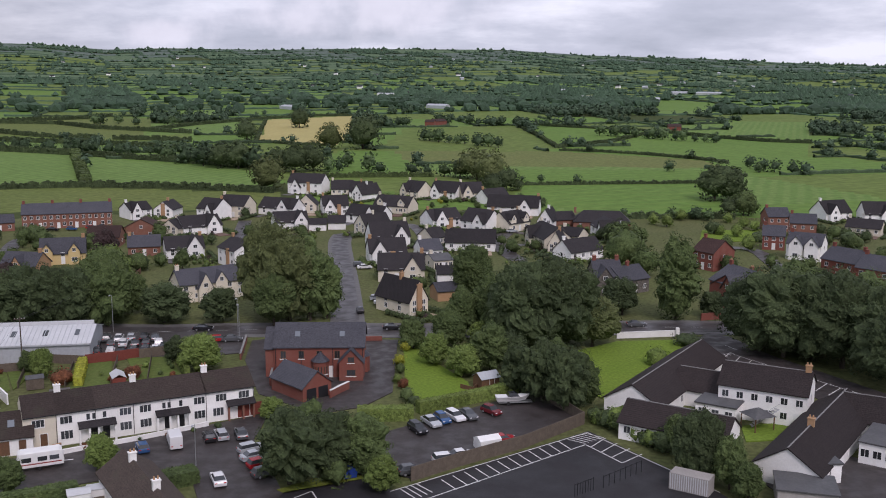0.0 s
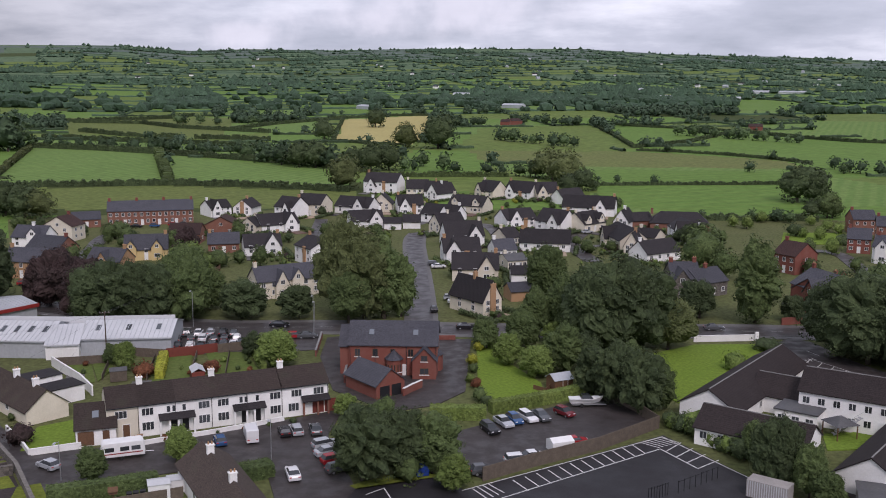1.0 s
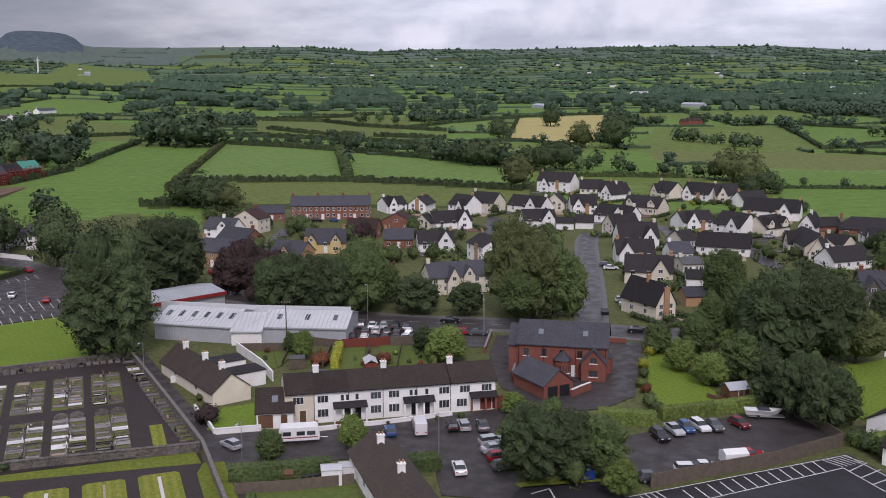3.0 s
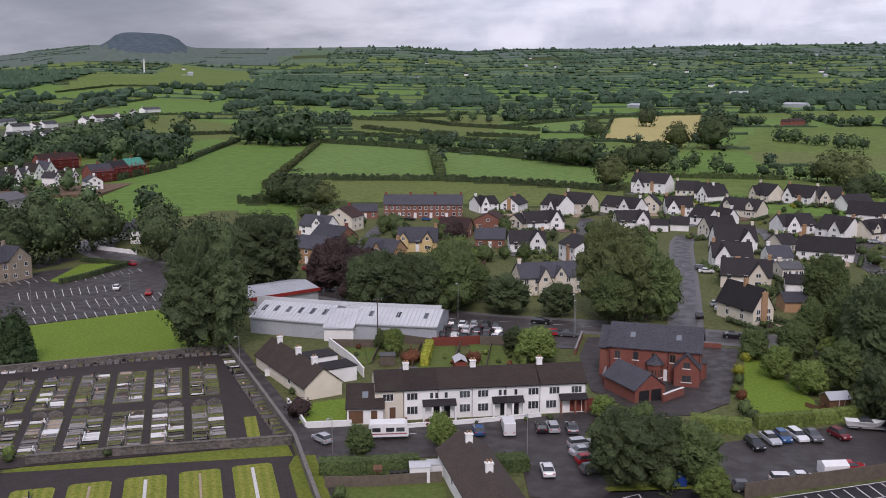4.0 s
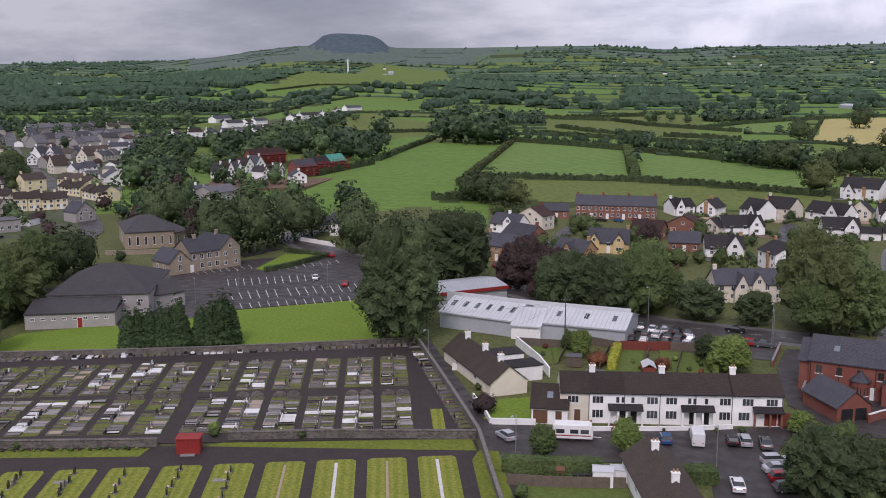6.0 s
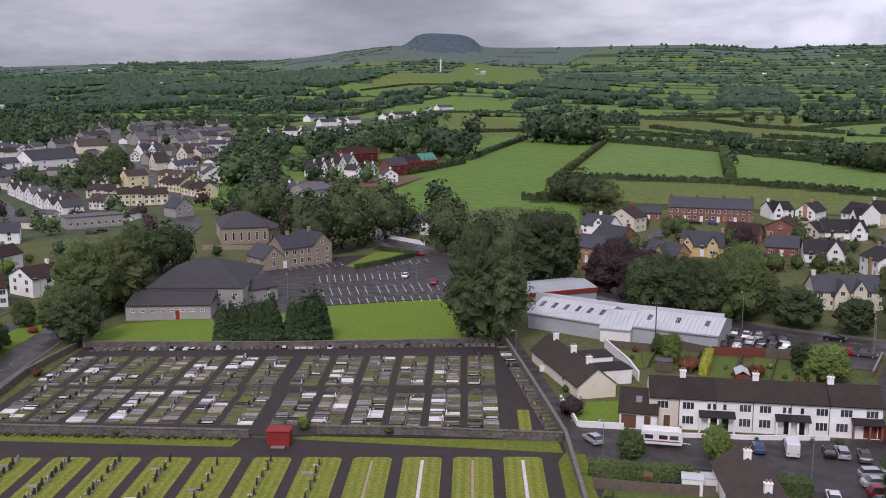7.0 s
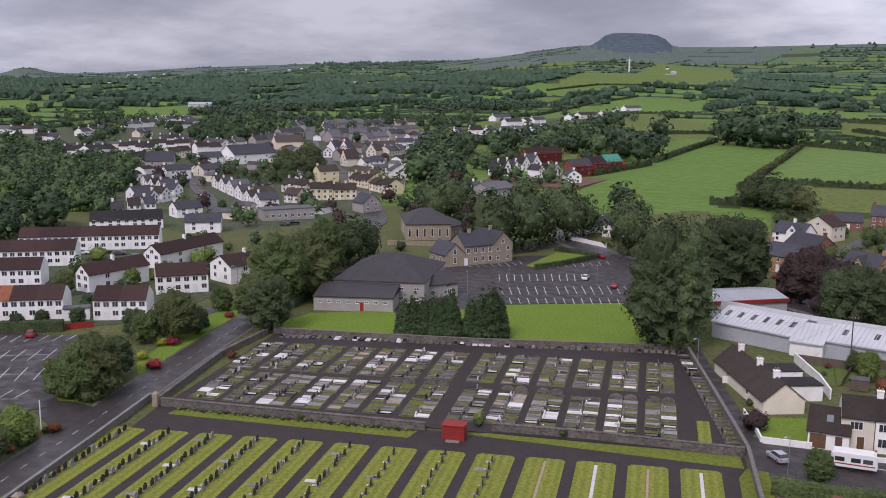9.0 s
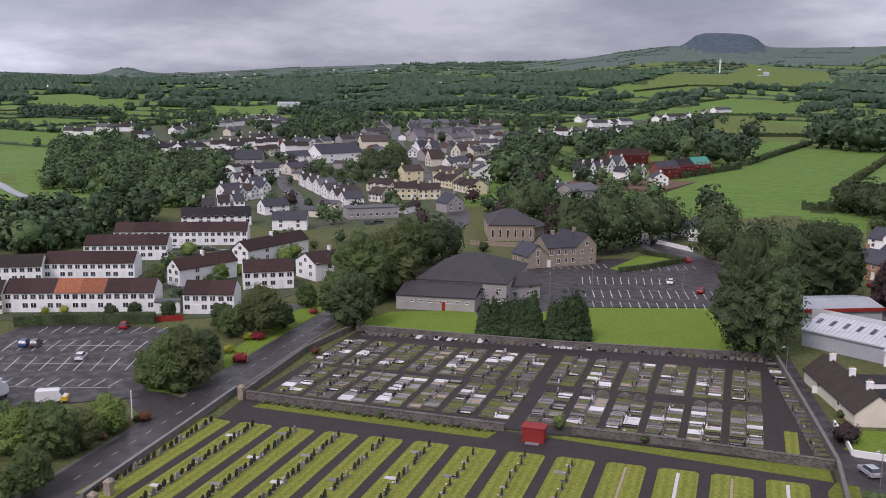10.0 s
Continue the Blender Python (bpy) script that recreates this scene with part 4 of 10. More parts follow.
def hedge(x0, y0, x1, y1, h=1.6, w=1.2, mat=None, size=0.2, dense=20.0, label="clipped green garden hedge", wild=0.0):
    """A hedge: a lumpy core under a coat of leaf sprays, along a line on the plan."""
    mat = mat or leaf_mid
    mx, my, length, ang = line_of(x0, y0, x1, y1)
    zbase = gz(mx, my)
    n = max(4, int(length / max(0.5 * h, 0.8)))
    lumps, rad = [], []
    for i in range(n):
        s = (i + 0.5) / n
        x, y = x0 + (x1 - x0) * s, y0 + (y1 - y0) * s
        k = 1 + wild * rng.uniform(-0.6, 0.9)
        z = gz(x, y)
        lumps.append((x, y, z, h * k))
    count = int(length * (2 * h + w) * dense)
    s = rng.uniform(0, 1, count)
    side = rng.uniform(0, 2 * h + w, count)
    hh = np.interp(s, (np.arange(n) + 0.5) / n, [q[3] for q in lumps])
    zz = np.interp(s, (np.arange(n) + 0.5) / n, [q[2] for q in lumps])
    kx = hh / h
    lx = np.where(side < h, -w / 2, np.where(side < h + w, side - h - w / 2, w / 2)) * (1 + wild * rng.normal(0, 0.25, count))
    lz = np.where(side < h, side, np.where(side < h + w, h, side - h - w)) * kx
    a = math.radians(ang)
    px = x0 + (x1 - x0) * s - math.sin(a) * lx + rng.normal(0, 0.06, count)
    py = y0 + (y1 - y0) * s + math.cos(a) * lx + rng.normal(0, 0.06, count)
    p = np.stack([px, py, zz + lz + rng.normal(0, 0.05 + 0.1 * wild, count)], 1)
    nx, ny = -math.sin(a), math.cos(a)
    facing = np.where((side < h)[:, None], [-nx, -ny, 0.2], np.where((side < h + w)[:, None], [0, 0, 1.4], [nx, ny, 0.2]))
    v, f = leaf_cloud(p, np.full(count, 0.05), 1, size, facing=facing * (1.0 - 0.5 * wild))
    core = Shape()
    ca, sa = math.cos(a), math.sin(a)
    for i in range(n):
        t0, t1 = i / n, (i + 1) / n
        hx = lumps[i][3] * 0.97
        k = w * 0.46
        q = [(x0 + (x1 - x0) * t, y0 + (y1 - y0) * t) for t in (t0, t1)]
        z = lumps[i][2]
        base = [(q[0][0] + sa * k, q[0][1] - ca * k), (q[1][0] + sa * k, q[1][1] - ca * k), (q[1][0] - sa * k, q[1][1] + ca * k), (q[0][0] - sa * k, q[0][1] + ca * k)]
        core.slab(base, z - 0.3, z + hx)
    core.add(v.tolist(), f.tolist())
    return tagged(part("hedge", core, mat), label, "hedge")


def hedge_path(h, w, *pts, **sets):
    p = np.array(pts, float).reshape(-1, 2)
    for a, b in zip(p, p[1:]):
        hedge(*a, *b, h, w, **sets)


def clump_mesh(name, pts, heights, mat, faces=20, wide=0.62):
    """Far trees and hedge bushes as many small lumpy clumps in one mesh."""
    if faces == 8:
        uv = np.array([(1, 0, -0.2), (0, 1, -0.2), (-1, 0, -0.2), (0, -1, -0.2), (0, 0, 1), (0, 0, -0.8)], float)
        uf = np.array([(0, 1, 4), (1, 2, 4), (2, 3, 4), (3, 0, 4), (1, 0, 5), (2, 1, 5), (3, 2, 5), (0, 3, 5)])
    else:
        bm = bmesh.new()
        bmesh.ops.create_icosphere(bm, subdivisions=1 if faces == 20 else 2, radius=1)
        uv = np.array([v.co[:] for v in bm.verts])
        uf = np.array([[v.index for v in f.verts] for f in bm.faces])
        bm.free()
    n, k = len(pts), len(uv)
    jit = rng.uniform(0.68, 1.25, (n, k, 1))
    hh = np.asarray(heights)[:, None, None]
    v = uv[None] * jit * hh * np.array([wide, wide, 0.58]) + np.asarray(pts)[:, None, :] + np.array([0, 0, 0.42]) * hh
    f = uf[None] + (np.arange(n) * k)[:, None, None]
    return cloud_mesh(name, v.reshape(-1, 3), f.reshape(-1, 3), mat)


# ---- house kit ----
WIN_CACHE = {}


def lattice(xs, zs, solid, y0, y1):
    """A flat lattice in one piece: cells of a grid that are solid, with thickness."""
    s = Shape()
    nx, nz = len(xs), len(zs)
    s.v = [(x, y, z) for y in (y0, y1) for z in zs for x in xs]
    at = lambda i, j, k: k * nx * nz + j * nx + i
    for i in range(nx - 1):
        for j in range(nz - 1):
            if not solid(i, j):
                continue
            s.f.append((at(i, j, 0), at(i + 1, j, 0), at(i + 1, j + 1, 0), at(i, j + 1, 0)))
            for di, dj, p, q in ((-1, 0, (i, j + 1), (i, j)), (1, 0, (i + 1, j), (i + 1, j + 1)), (0, -1, (i, j), (i + 1, j)), (0, 1, (i + 1, j + 1), (i, j + 1))):
                a, b = i + di, j + dj
                if not (0 <= a < nx - 1 and 0 <= b < nz - 1 and solid(a, b)):
                    s.f.append((at(*q, 0), at(*p, 0), at(*p, 1), at(*q, 1)))
    s.m = [0] * len(s.f)
    return s


def window_mesh(w, h, bars=1, frame=None):
    """A window set proud of the wall by its frame, facing -y, its sill's middle at the origin."""
    key = (round(w, 2), round(h, 2), bars, frame.name if frame else "")
    if key not in WIN_CACHE:
        t = 0.075
        xs = [-w / 2, -w / 2 + t]
        for i in range(bars):
            x = -w / 2 + w * (i + 1) / (bars + 1)
            xs += [x - 0.03, x + 0.03]
        xs += [w / 2 - t, w / 2]
        fr = lattice(xs, [-0.06, t, h - t, h], lambda i, j: j != 1 or i % 2 == 0, -0.05, 0.04)
        gl = Shape().box(-w / 2 + t, -0.015, t, w / 2 - t, 0.02, h - t)
        WIN_CACHE[key] = fr.mesh("window", [frame or paint_white]), gl.mesh("pane", [glass_dark])
    return WIN_CACHE[key]


FAR_WIN = {}


def window(parent, x, y, z, w, h, face=0.0, bars=1, frame=None):
    """A window on a wall of a house; face: the way it looks, 0 for the front. Far ones have frame and pane in one."""
    if parent.matrix_basis.translation.xy.length > 620:
        return None
    fr, gl = window_mesh(w, h, bars, frame)
    if parent.matrix_basis.translation.xy.length > 195:
        if fr not in FAR_WIN:
            s = Shape()
            for slot, me in ((0, fr), (1, gl)):
                s.add([v.co[:] for v in me.vertices], [tuple(p.vertices) for p in me.polygons], slot)
            FAR_WIN[fr] = s.mesh("window", [paint_white, glass_dark])
        return part("window", FAR_WIN[fr], None, parent, at=pose(x, y, z, 0, 0, face))
    ob = part("window", fr, None, parent, at=pose(x, y, z, 0, 0, face))
    part("pane", gl, None, ob)
    if frame:
        part("window_sill", Shape().box(-w / 2 - 0.12, -0.14, -0.16, w / 2 + 0.12, -0.052, -0.04), paint_white, ob, "white stone sill")
    return ob


DOOR_CACHE = {}


def door(parent, x, y, z, w=0.95, h=2.05, face=0.0, mat=None, name="door", trim=None):
    key = (w, h, mat.name if mat else "", trim.name if trim else "")
    if key not in DOOR_CACHE:
        s = Shape()
        s.box(-w / 2 - 0.08, -0.04, 0, -w / 2, 0.05, h + 0.08, 1), s.box(w / 2, -0.04, 0, w / 2 + 0.08, 0.05, h + 0.08, 1)
        s.box(-w / 2, -0.04, h, w / 2, 0.05, h + 0.08, 1), s.box(-w / 2, -0.02, 0, w / 2, 0.04, h, 0)
        DOOR_CACHE[key] = s.mesh("door", [mat or paint_white, trim or paint_white])
    return part(name, DOOR_CACHE[key], None, parent, at=pose(x, y, z, 0, 0, face))


POT = []


def chimney(parent, x, y, z0, z1, mat, w=0.9, d=0.6, pots=2):
    """A stack with a stepped cap in one piece, and its pots."""
    s = Shape()
    for k, z in ((0.0, z0), (0.0, z1 - 0.05), (0.08, z1), (0.08, z1 + 0.14), (-0.02, z1 + 0.18)):
        s.v += [(x - w / 2 - k, y - d / 2 - k, z), (x + w / 2 + k, y - d / 2 - k, z), (x + w / 2 + k, y + d / 2 + k, z), (x - w / 2 - k, y + d / 2 + k, z)]
    s.f = [(4 * r + i, 4 * r + (i + 1) % 4, 4 * r + 4 + (i + 1) % 4, 4 * r + 4 + i) for r in range(4) for i in range(4)] + [(16, 17, 18, 19)]
    s.m = [0] * len(s.f)
    ob = part("chimney", s, mat, parent)
    if not POT:
        POT.append(Shape().tube(0, 0, 0, 0.38, 0.13, 0.1, 8).mesh("chimney_pot", [brick_tan]))
    for i in range(pots if parent.matrix_basis.translation.xy.length < 260 else 0):
        part("chimney_pot", POT[0], None, ob, at=pose(x - w * 0.25 + i * w * 0.5, y, z1 + 0.16))
    return ob


def house(x0, y0, x1, y1, depth, eave, ridge, wall=None, roof=None, storeys=2, cols=3, wings=(), stacks=(0.0,), stack_mat=None, turn=False, doors=(0.5,), label="", name="house", group="", sides=True, hip=0.0, lights=0, bars=1, win=(1.1, 1.15), z=None, back=True, door_mat=None, category="house", over=0.35, end=0.25, gable_win=True, frame=None, ridge_mat=None):
    """A house from the line of its front wall on the plan (left to right as one faces it). turn: the gable looks to the front.
    wings: (middle along the front, width, how far it stands forward, eave, ridge) with the gable to the front."""
    wall, roof = wall or render_white, roof or tile_dark
    mx, my, w, ang = line_of(x0, y0, x1, y1)
    if z is None:
        z = gz(mx, my)
    ob = thing(name, mx, my, z, ang, label or "detached white rendered house with a dark tiled roof", category, group)
    h = w / 2
    body, cover = Shape(), Shape()
    if turn:
        b = Shape().gable(0, depth, -h, h, -0.4, eave, ridge)
        rf = Shape().roof(0, depth, -h, h, eave, ridge, over, hip=hip)
        tm = Matrix(((0, -1, 0, 0), (1, 0, 0, 0), (0, 0, 1, 0), (0, 0, 0, 1)))
        body.add(b.moved(tm).v, b.f), cover.add(rf.moved(tm).v, rf.f)
    else:
        (body.gable if not hip else (lambda a, b, c, d, e, f, g: body.box(a, c, e, b, d, f)))(-h, h, 0, depth, -0.4, eave, ridge)
        cover.roof(-h, h, 0, depth, eave, ridge, over, end, hip=hip)
    for wm, ww, out, we, wr in wings:
        b = Shape().gable(0, out + depth * 0.5, -ww / 2, ww / 2, -0.4, we, wr - 0.02)
        rf = Shape().roof(0, out + depth * 0.5, -ww / 2, ww / 2, we, wr, over * 0.8)
        tm = Matrix(((0, -1, 0, wm * w - h), (1, 0, 0, -out), (0, 0, 1, 0), (0, 0, 0, 1)))
        body.add(b.moved(tm).v, b.f), cover.add(rf.moved(tm).v, rf.f)
    part("wall", body, wall, ob)
    part("roof", cover, roof, ob)
    if ridge_mat:
        part("ridge_tiles", Shape().box(-0.09, 0, ridge + 0.12, 0.09, depth, ridge + 0.22) if turn else Shape().box(-h, depth / 2 - 0.09, ridge + 0.12, h, depth / 2 + 0.09, ridge + 0.22), ridge_mat, ob)
    for k in stacks:
        if turn:
            chimney(ob, 0, depth * (0.12 + 0.76 * k), ridge - 0.9, ridge + 1.0, stack_mat or wall)
        else:
            chimney(ob, -h + 0.6 + (w - 1.2) * k, depth / 2, ridge - 0.9, ridge + 1.0, stack_mat or wall)
    blocked = [((wm - ww / w / 2), (wm + ww / w / 2)) for wm, ww, *_ in wings]
    step = (eave - 0.2) / storeys
    ww, wh = win
    for s in range(storeys):
        zs = s * step + (0.95 if s == 0 else 0.75)
        for c in range(cols):
            u = (c + 0.5) / cols
            if any(a < u < b for a, b in blocked) or (s == 0 and any(abs(u - dd) < 0.5 / cols for dd in doors)):
                continue
            window(ob, -h + u * w, 0, zs, ww, wh, 0, bars, frame=frame)
        for c in range(cols if back and not turn else 0):
            window(ob, -h + (c + 0.5) / cols * w, depth, zs, ww, wh, 180, bars, frame=frame)
        if sides and not turn:
            for sx, face in ((-h, -90), (h, 90)):
                window(ob, sx, depth * 0.5, zs, ww * 0.8, wh, face, 0, frame=frame)
        if sides and turn:
            for sx, face in ((-h, -90), (h, 90)):
                for q in (0.3, 0.7):
                    window(ob, sx, depth * q, zs, ww, wh, face, 1, frame=frame)
    if turn and gable_win and ridge - eave > 2.2:
        window(ob, 0, 0, eave - 0.1, ww, wh * 0.9, 0, bars, frame=frame)
    for wm, wd, out, we, wr in wings:
        if wd > 2.2:
            window(ob, wm * w - h, -out, 0.9, min(wd * 0.5, 1.6), 1.15, 0, 1, frame=frame)
            if wr > 5.2:
                window(ob, wm * w - h, -out, min(we, wr - 2.0) - 0.1, min(wd * 0.32, 1.2), 1.05, 0, 1, frame=frame)
    for d in doors if math.hypot(mx, my) < 450 else ():
        door(ob, -h + d * w, 0, 0, 0.95, 2.05, 0, door_mat)
    for i in range(lights):
        u = (i + 0.5) / lights
        k = (ridge - eave) / (depth / 2)
        s = Shape()
        yy = depth * 0.24
        q = math.degrees(math.atan(k))
        s.box(-0.45, -0.6, 0.0, 0.45, 0.6, 0.09)
        part("rooflight", s, skylight, ob, at=pose(-h + u * w, yy, eave + k * yy + 0.17, q, 0, 0))
    return ob


def porch(ob, x, y, w, d, h, mat, roof_mat):
    s = Shape()
    s.box(x - w / 2, y - d, -0.2, x + w / 2, y, h, 0)
    part("porch", s, mat, ob)
    r = Shape()
    v = [(x - w / 2 - 0.2, y - d - 0.25, h), (x + w / 2 + 0.2, y - d - 0.25, h), (x + w / 2 + 0.2, y, h + 0.7), (x - w / 2 - 0.2, y, h + 0.7)]
    r.add(v + [(a, b, c + 0.12) for a, b, c in v], [(4, 5, 6, 7), (3, 2, 1, 0), (0, 1, 5, 4), (1, 2, 6, 5), (3, 0, 4, 7)])
    part("porch_roof", r, roof_mat, ob)


def wall_line(name, mat, h, t, *pts, label="", category="wall", cap=None, kind=""):
    """A free-standing wall of a height and thickness along a line on the plan, butted leg by leg."""
    p = np.array(pts, float).reshape(-1, 2)
    s = Shape()
    for (xa, ya), (xb, yb) in zip(p, p[1:]):
        d = Vector((xb - xa, yb - ya)).normalized()
        n = Vector((-d.y, d.x)) * t / 2
        za, zb = gz(xa, ya), gz(xb, yb)
        for (lo, hi, g, m) in ((-0.4, h, 1.0, 0), (h, h + 0.1, 1.35, 1)) if cap else ((-0.4, h, 1.0, 0),):
            c = [(xa + n.x * g, ya + n.y * g, za), (xa - n.x * g, ya - n.y * g, za), (xb - n.x * g, yb - n.y * g, zb), (xb + n.x * g, yb + n.y * g, zb)]
            v = [(x, y, z + lo) for x, y, z in c] + [(x, y, z + hi) for x, y, z in c]
            s.add(v, [(4, 5, 6, 7), (0, 1, 5, 4), (1, 2, 6, 5), (2, 3, 7, 6), (3, 0, 4, 7)], m)
    return tagged(part(name, s, [mat, cap] if cap else mat), label, category, kind=kind)


# ---- the estate of white houses beyond the main road ----
E_LABEL = "white rendered estate house with a dark tiled roof and gable"


ESTATE = [0]


def estate(x0, y0, x1, y1, kind="A", breast=False, **sets):
    """One of the detached estate houses; the kinds differ in how their gables stand."""
    base = dict(depth=9.5, eave=3.3, ridge=7.6, wall=render_white, roof=tile_dark, label=E_LABEL, stacks=(0.0,), back=False, sides=math.hypot(x0, y0) < 300)
    w = math.hypot(x1 - x0, y1 - y0)
    if kind == "A":
        base.update(wings=((0.26, min(4.6, w * 0.42), 1.4, 3.2, 6.7),), doors=(0.6,), cols=3)
    elif kind == "R":
        base.update(wings=((0.74, min(4.6, w * 0.42), 1.4, 3.2, 6.7),), doors=(0.4,), cols=3, stacks=(1.0,))
    elif kind == "B":
        base.update(eave=3.0, ridge=6.8, wings=((0.2, 2.9, 0.1, 4.6, 6.3), (0.8, 2.9, 0.1, 4.6, 6.3)), doors=(0.5,), cols=5, storeys=1, stacks=(0.0, 1.0))
    elif kind == "C":
        base.update(turn=True, eave=3.2, ridge=7.3, depth=10.5, cols=2, doors=(), stacks=(0.5,))
    elif kind == "L":
        base.update(eave=2.7, ridge=5.4, storeys=1, cols=4, doors=(0.5,), depth=8.0, label="white bungalow with a dark tiled roof")
    elif kind == "G":
        base.update(eave=2.4, ridge=4.0, storeys=1, cols=0, doors=(), depth=5.5, stacks=(), sides=False, label="small white garage with a dark pitched roof", name="garage", category="garage")
    number = ESTATE[0]
    ESTATE[0] += 1
    if base["wall"] is render_white and number % 3 == 1:
        base.update(wall=render_cream, label="cream rendered estate house with a dark tiled roof and gable")
    if kind in "ARBC" and number % 3 == 0:
        base.update(stack_mat=brick_tan)
    base.update(sets)
    # the plots lie at a slant to one another
    spin = radians(0 if kind == "G" else 40 * math.sin(number * 2.3 + 0.5))
    cx, cy, hx, hy = (x0 + x1) / 2, (y0 + y1) / 2, (x1 - x0) / 2, (y1 - y0) / 2
    hx, hy = hx * math.cos(spin) - hy * math.sin(spin), hx * math.sin(spin) + hy * math.cos(spin)
    ob = house(cx - hx, cy - hy, cx + hx, cy + hy, **base)
    if breast or kind in "ARBC" and number % 3 == 0:
        part("chimney_breast", Shape().box(-0.75, -0.35, -0.2, 0.75, 0.0, base["ridge"] - 0.6 if kind == "C" else base["eave"] + 0.4), brick_tan, ob, "tan brick chimney breast", at=pose(0 if kind == "C" else w * 0.12, 0, 0))
    m = ob.matrix_basis
    # the drive, a hedge to the neighbour and shrubs along the front
    if kind != "G":
        side = 0.32 if number % 2 else -0.32
        q = [m @ Vector((w * side + a, b, 0)) for a, b in ((-1.7, -0.4), (1.7, -0.4), (2.3, -7.5), (-2.3, -7.5))]
        z = m.translation.z
        tagged(part("driveway", Shape().slab([(v.x, v.y) for v in reversed(q)], z - 0.5, z + 0.05 + 0.002 * (number % 7)), (paving, gravel_tan, asphalt, brick_paving)[number % 4]), "paved driveway in front of a white house", "driveway", kind="structure")
        for i in range(9):
            a, b = w * (-0.55 + 1.1 * ((i * 0.37 + number * 0.21) % 1.0)), -1.2 - 5.5 * ((i * 0.61 + number * 0.13) % 1.0)
            if abs(a - w * side) < 2.6:
                a = -a
            v = m @ Vector((a, b, 0))
            tree(("shrub", "shrub_light", "shrub_dark", "shrub", "shrub_red")[(i + number) % 5], v.x, v.y, 0.8 + 1.3 * ((i * 0.29 + number * 0.47) % 1.0), 1.15, single=False)
        for b in (w / 2 + 2.0, -w / 2 - 2.0)[:1 + number % 2]:
            for i in range(8):
                v = m @ Vector((b, -6.5 + i * 1.7, 0))
                tree("shrub_dark" if number % 3 else "shrub", v.x, v.y, 1.5, 1.2, single=False)
    return ob


estate(-71.0, 448.2, -57.4, 438.0, "A", ridge=9.0, eave=5.2)
estate(-59.9, 389.4, -51.6, 387.5, "C", depth=9)
estate(-74.7, 379.7, -59.3, 383.7, "R", eave=3.0, ridge=6.6)
estate(-47.8, 384.9, -38.2, 381.2, "A", eave=4.0)
estate(-51.4, 439.7, -41.7, 442.3, "L", ridge=6.4)
estate(-41.3, 423.2, -35.1, 420.9, "C", depth=12)
estate(-35.3, 429.1, -28.8, 436.9, "C", depth=10)
estate(-29.5, 388.9, -13.8, 390.7, "B")
estate(-37.3, 365.8, -23.8, 359.1, "R", eave=3.0, ridge=6.5)
estate(-41.8, 346.2, -35.5, 346.8, "G", depth=7, ridge=4.6)
estate(-33.1, 336.1, -25.5, 334.2, "C", wall=render_cream, eave=3.2, ridge=7.0)
estate(-60.3, 344.9, -48.4, 344.2, "R", eave=2.8, ridge=6.2)
estate(-48.3, 342.9, -42.2, 343.4, "G")
estate(-20.9, 433.4, -9.9, 430.9, "A")
estate(-22.9, 311.5, -10.9, 307.1, "R", stack_mat=render_cream)
estate(-20.9, 276.5, -11.3, 281.8, "A", eave=3.2, ridge=6.8, stack_mat=brick_tan)
estate(-17.0, 250.8, -5.3, 254.8, "R", eave=3.2, ridge=6.8, stack_mat=brick_tan)
estate(-8.2, 213.6, -2.7, 214.1, "C", wall=render_cream, eave=3.6, ridge=8.0, depth=12, stack_mat=brick_tan, breast=True, label="cream gabled house with a tan brick chimney breast")
estate(-7.4, 430.0, 6.1, 430.9, "A")
estate(7.9, 427.6, 17.8, 428.2, "A")
estate(17.8, 416.8, 30.4, 420.8, "L", ridge=6.2, stack_mat=brick_tan)
estate(18.5, 381.8, 37.0, 391.4, "R", eave=3.4)
estate(21.9, 344.0, 33.4, 347.7, "B")
estate(34.4, 350.5, 39.6, 348.5, "C")
estate(5.1, 345.0, 16.4, 343.3, "R", eave=3.6)
estate(14.4, 348.6, 17.7, 346.1, "C", eave=2.4, ridge=5.0, depth=7)
estate(17.7, 346.1, 21.4, 345.3, "C", eave=2.4, ridge=5.0, depth=7)
estate(-3.4, 348.3, 6.2, 356.3, "A", eave=3.2, ridge=6.6)
estate(-4.2, 312.1, 1.7, 312.5, "L")
estate(1.8, 297.6, 15.1, 306.1, "L", ridge=6.4, stack_mat=brick_tan)
estate(-6.6, 287.0, -0.0, 287.6, "L", roof=slate)
estate(-2.8, 269.4, 3.0, 270.0, "L", wall=render_cream, roof=felt_roof, ridge=4.0)
estate(-1.5, 250.7, 3.5, 251.1, "G", depth=7)
estate(-1.3, 228.6, 5.8, 231.1, "G", wall=brick_tan, roof=slate, depth=6)
estate(26.8, 317.1, 32.7, 300.4, "A", eave=4.0)
estate(32.3, 294.3, 37.0, 294.8, "C", wall=render_cream, stack_mat=brick_tan)
estate(41.6, 354.2, 49.7, 357.9, "G", wall=brick_brown, depth=7, eave=2.8, ridge=5.4, label="small brown brick house with a slate roof")
estate(48.4, 346.6, 67.6, 354.1, "L", ridge=6.2, wall=brick_brown, hip=4.0, depth=11, label="wide hipped-roof bungalow in brown brick")
estate(52.2, 342.9, 55.6, 319.9, "R", eave=3.0, ridge=6.0)
estate(36.8, 287.1, 50.3, 288.3, "L", ridge=6.0)
estate(37.6, 317.1, 45.1, 317.8, "L", ridge=5.0)

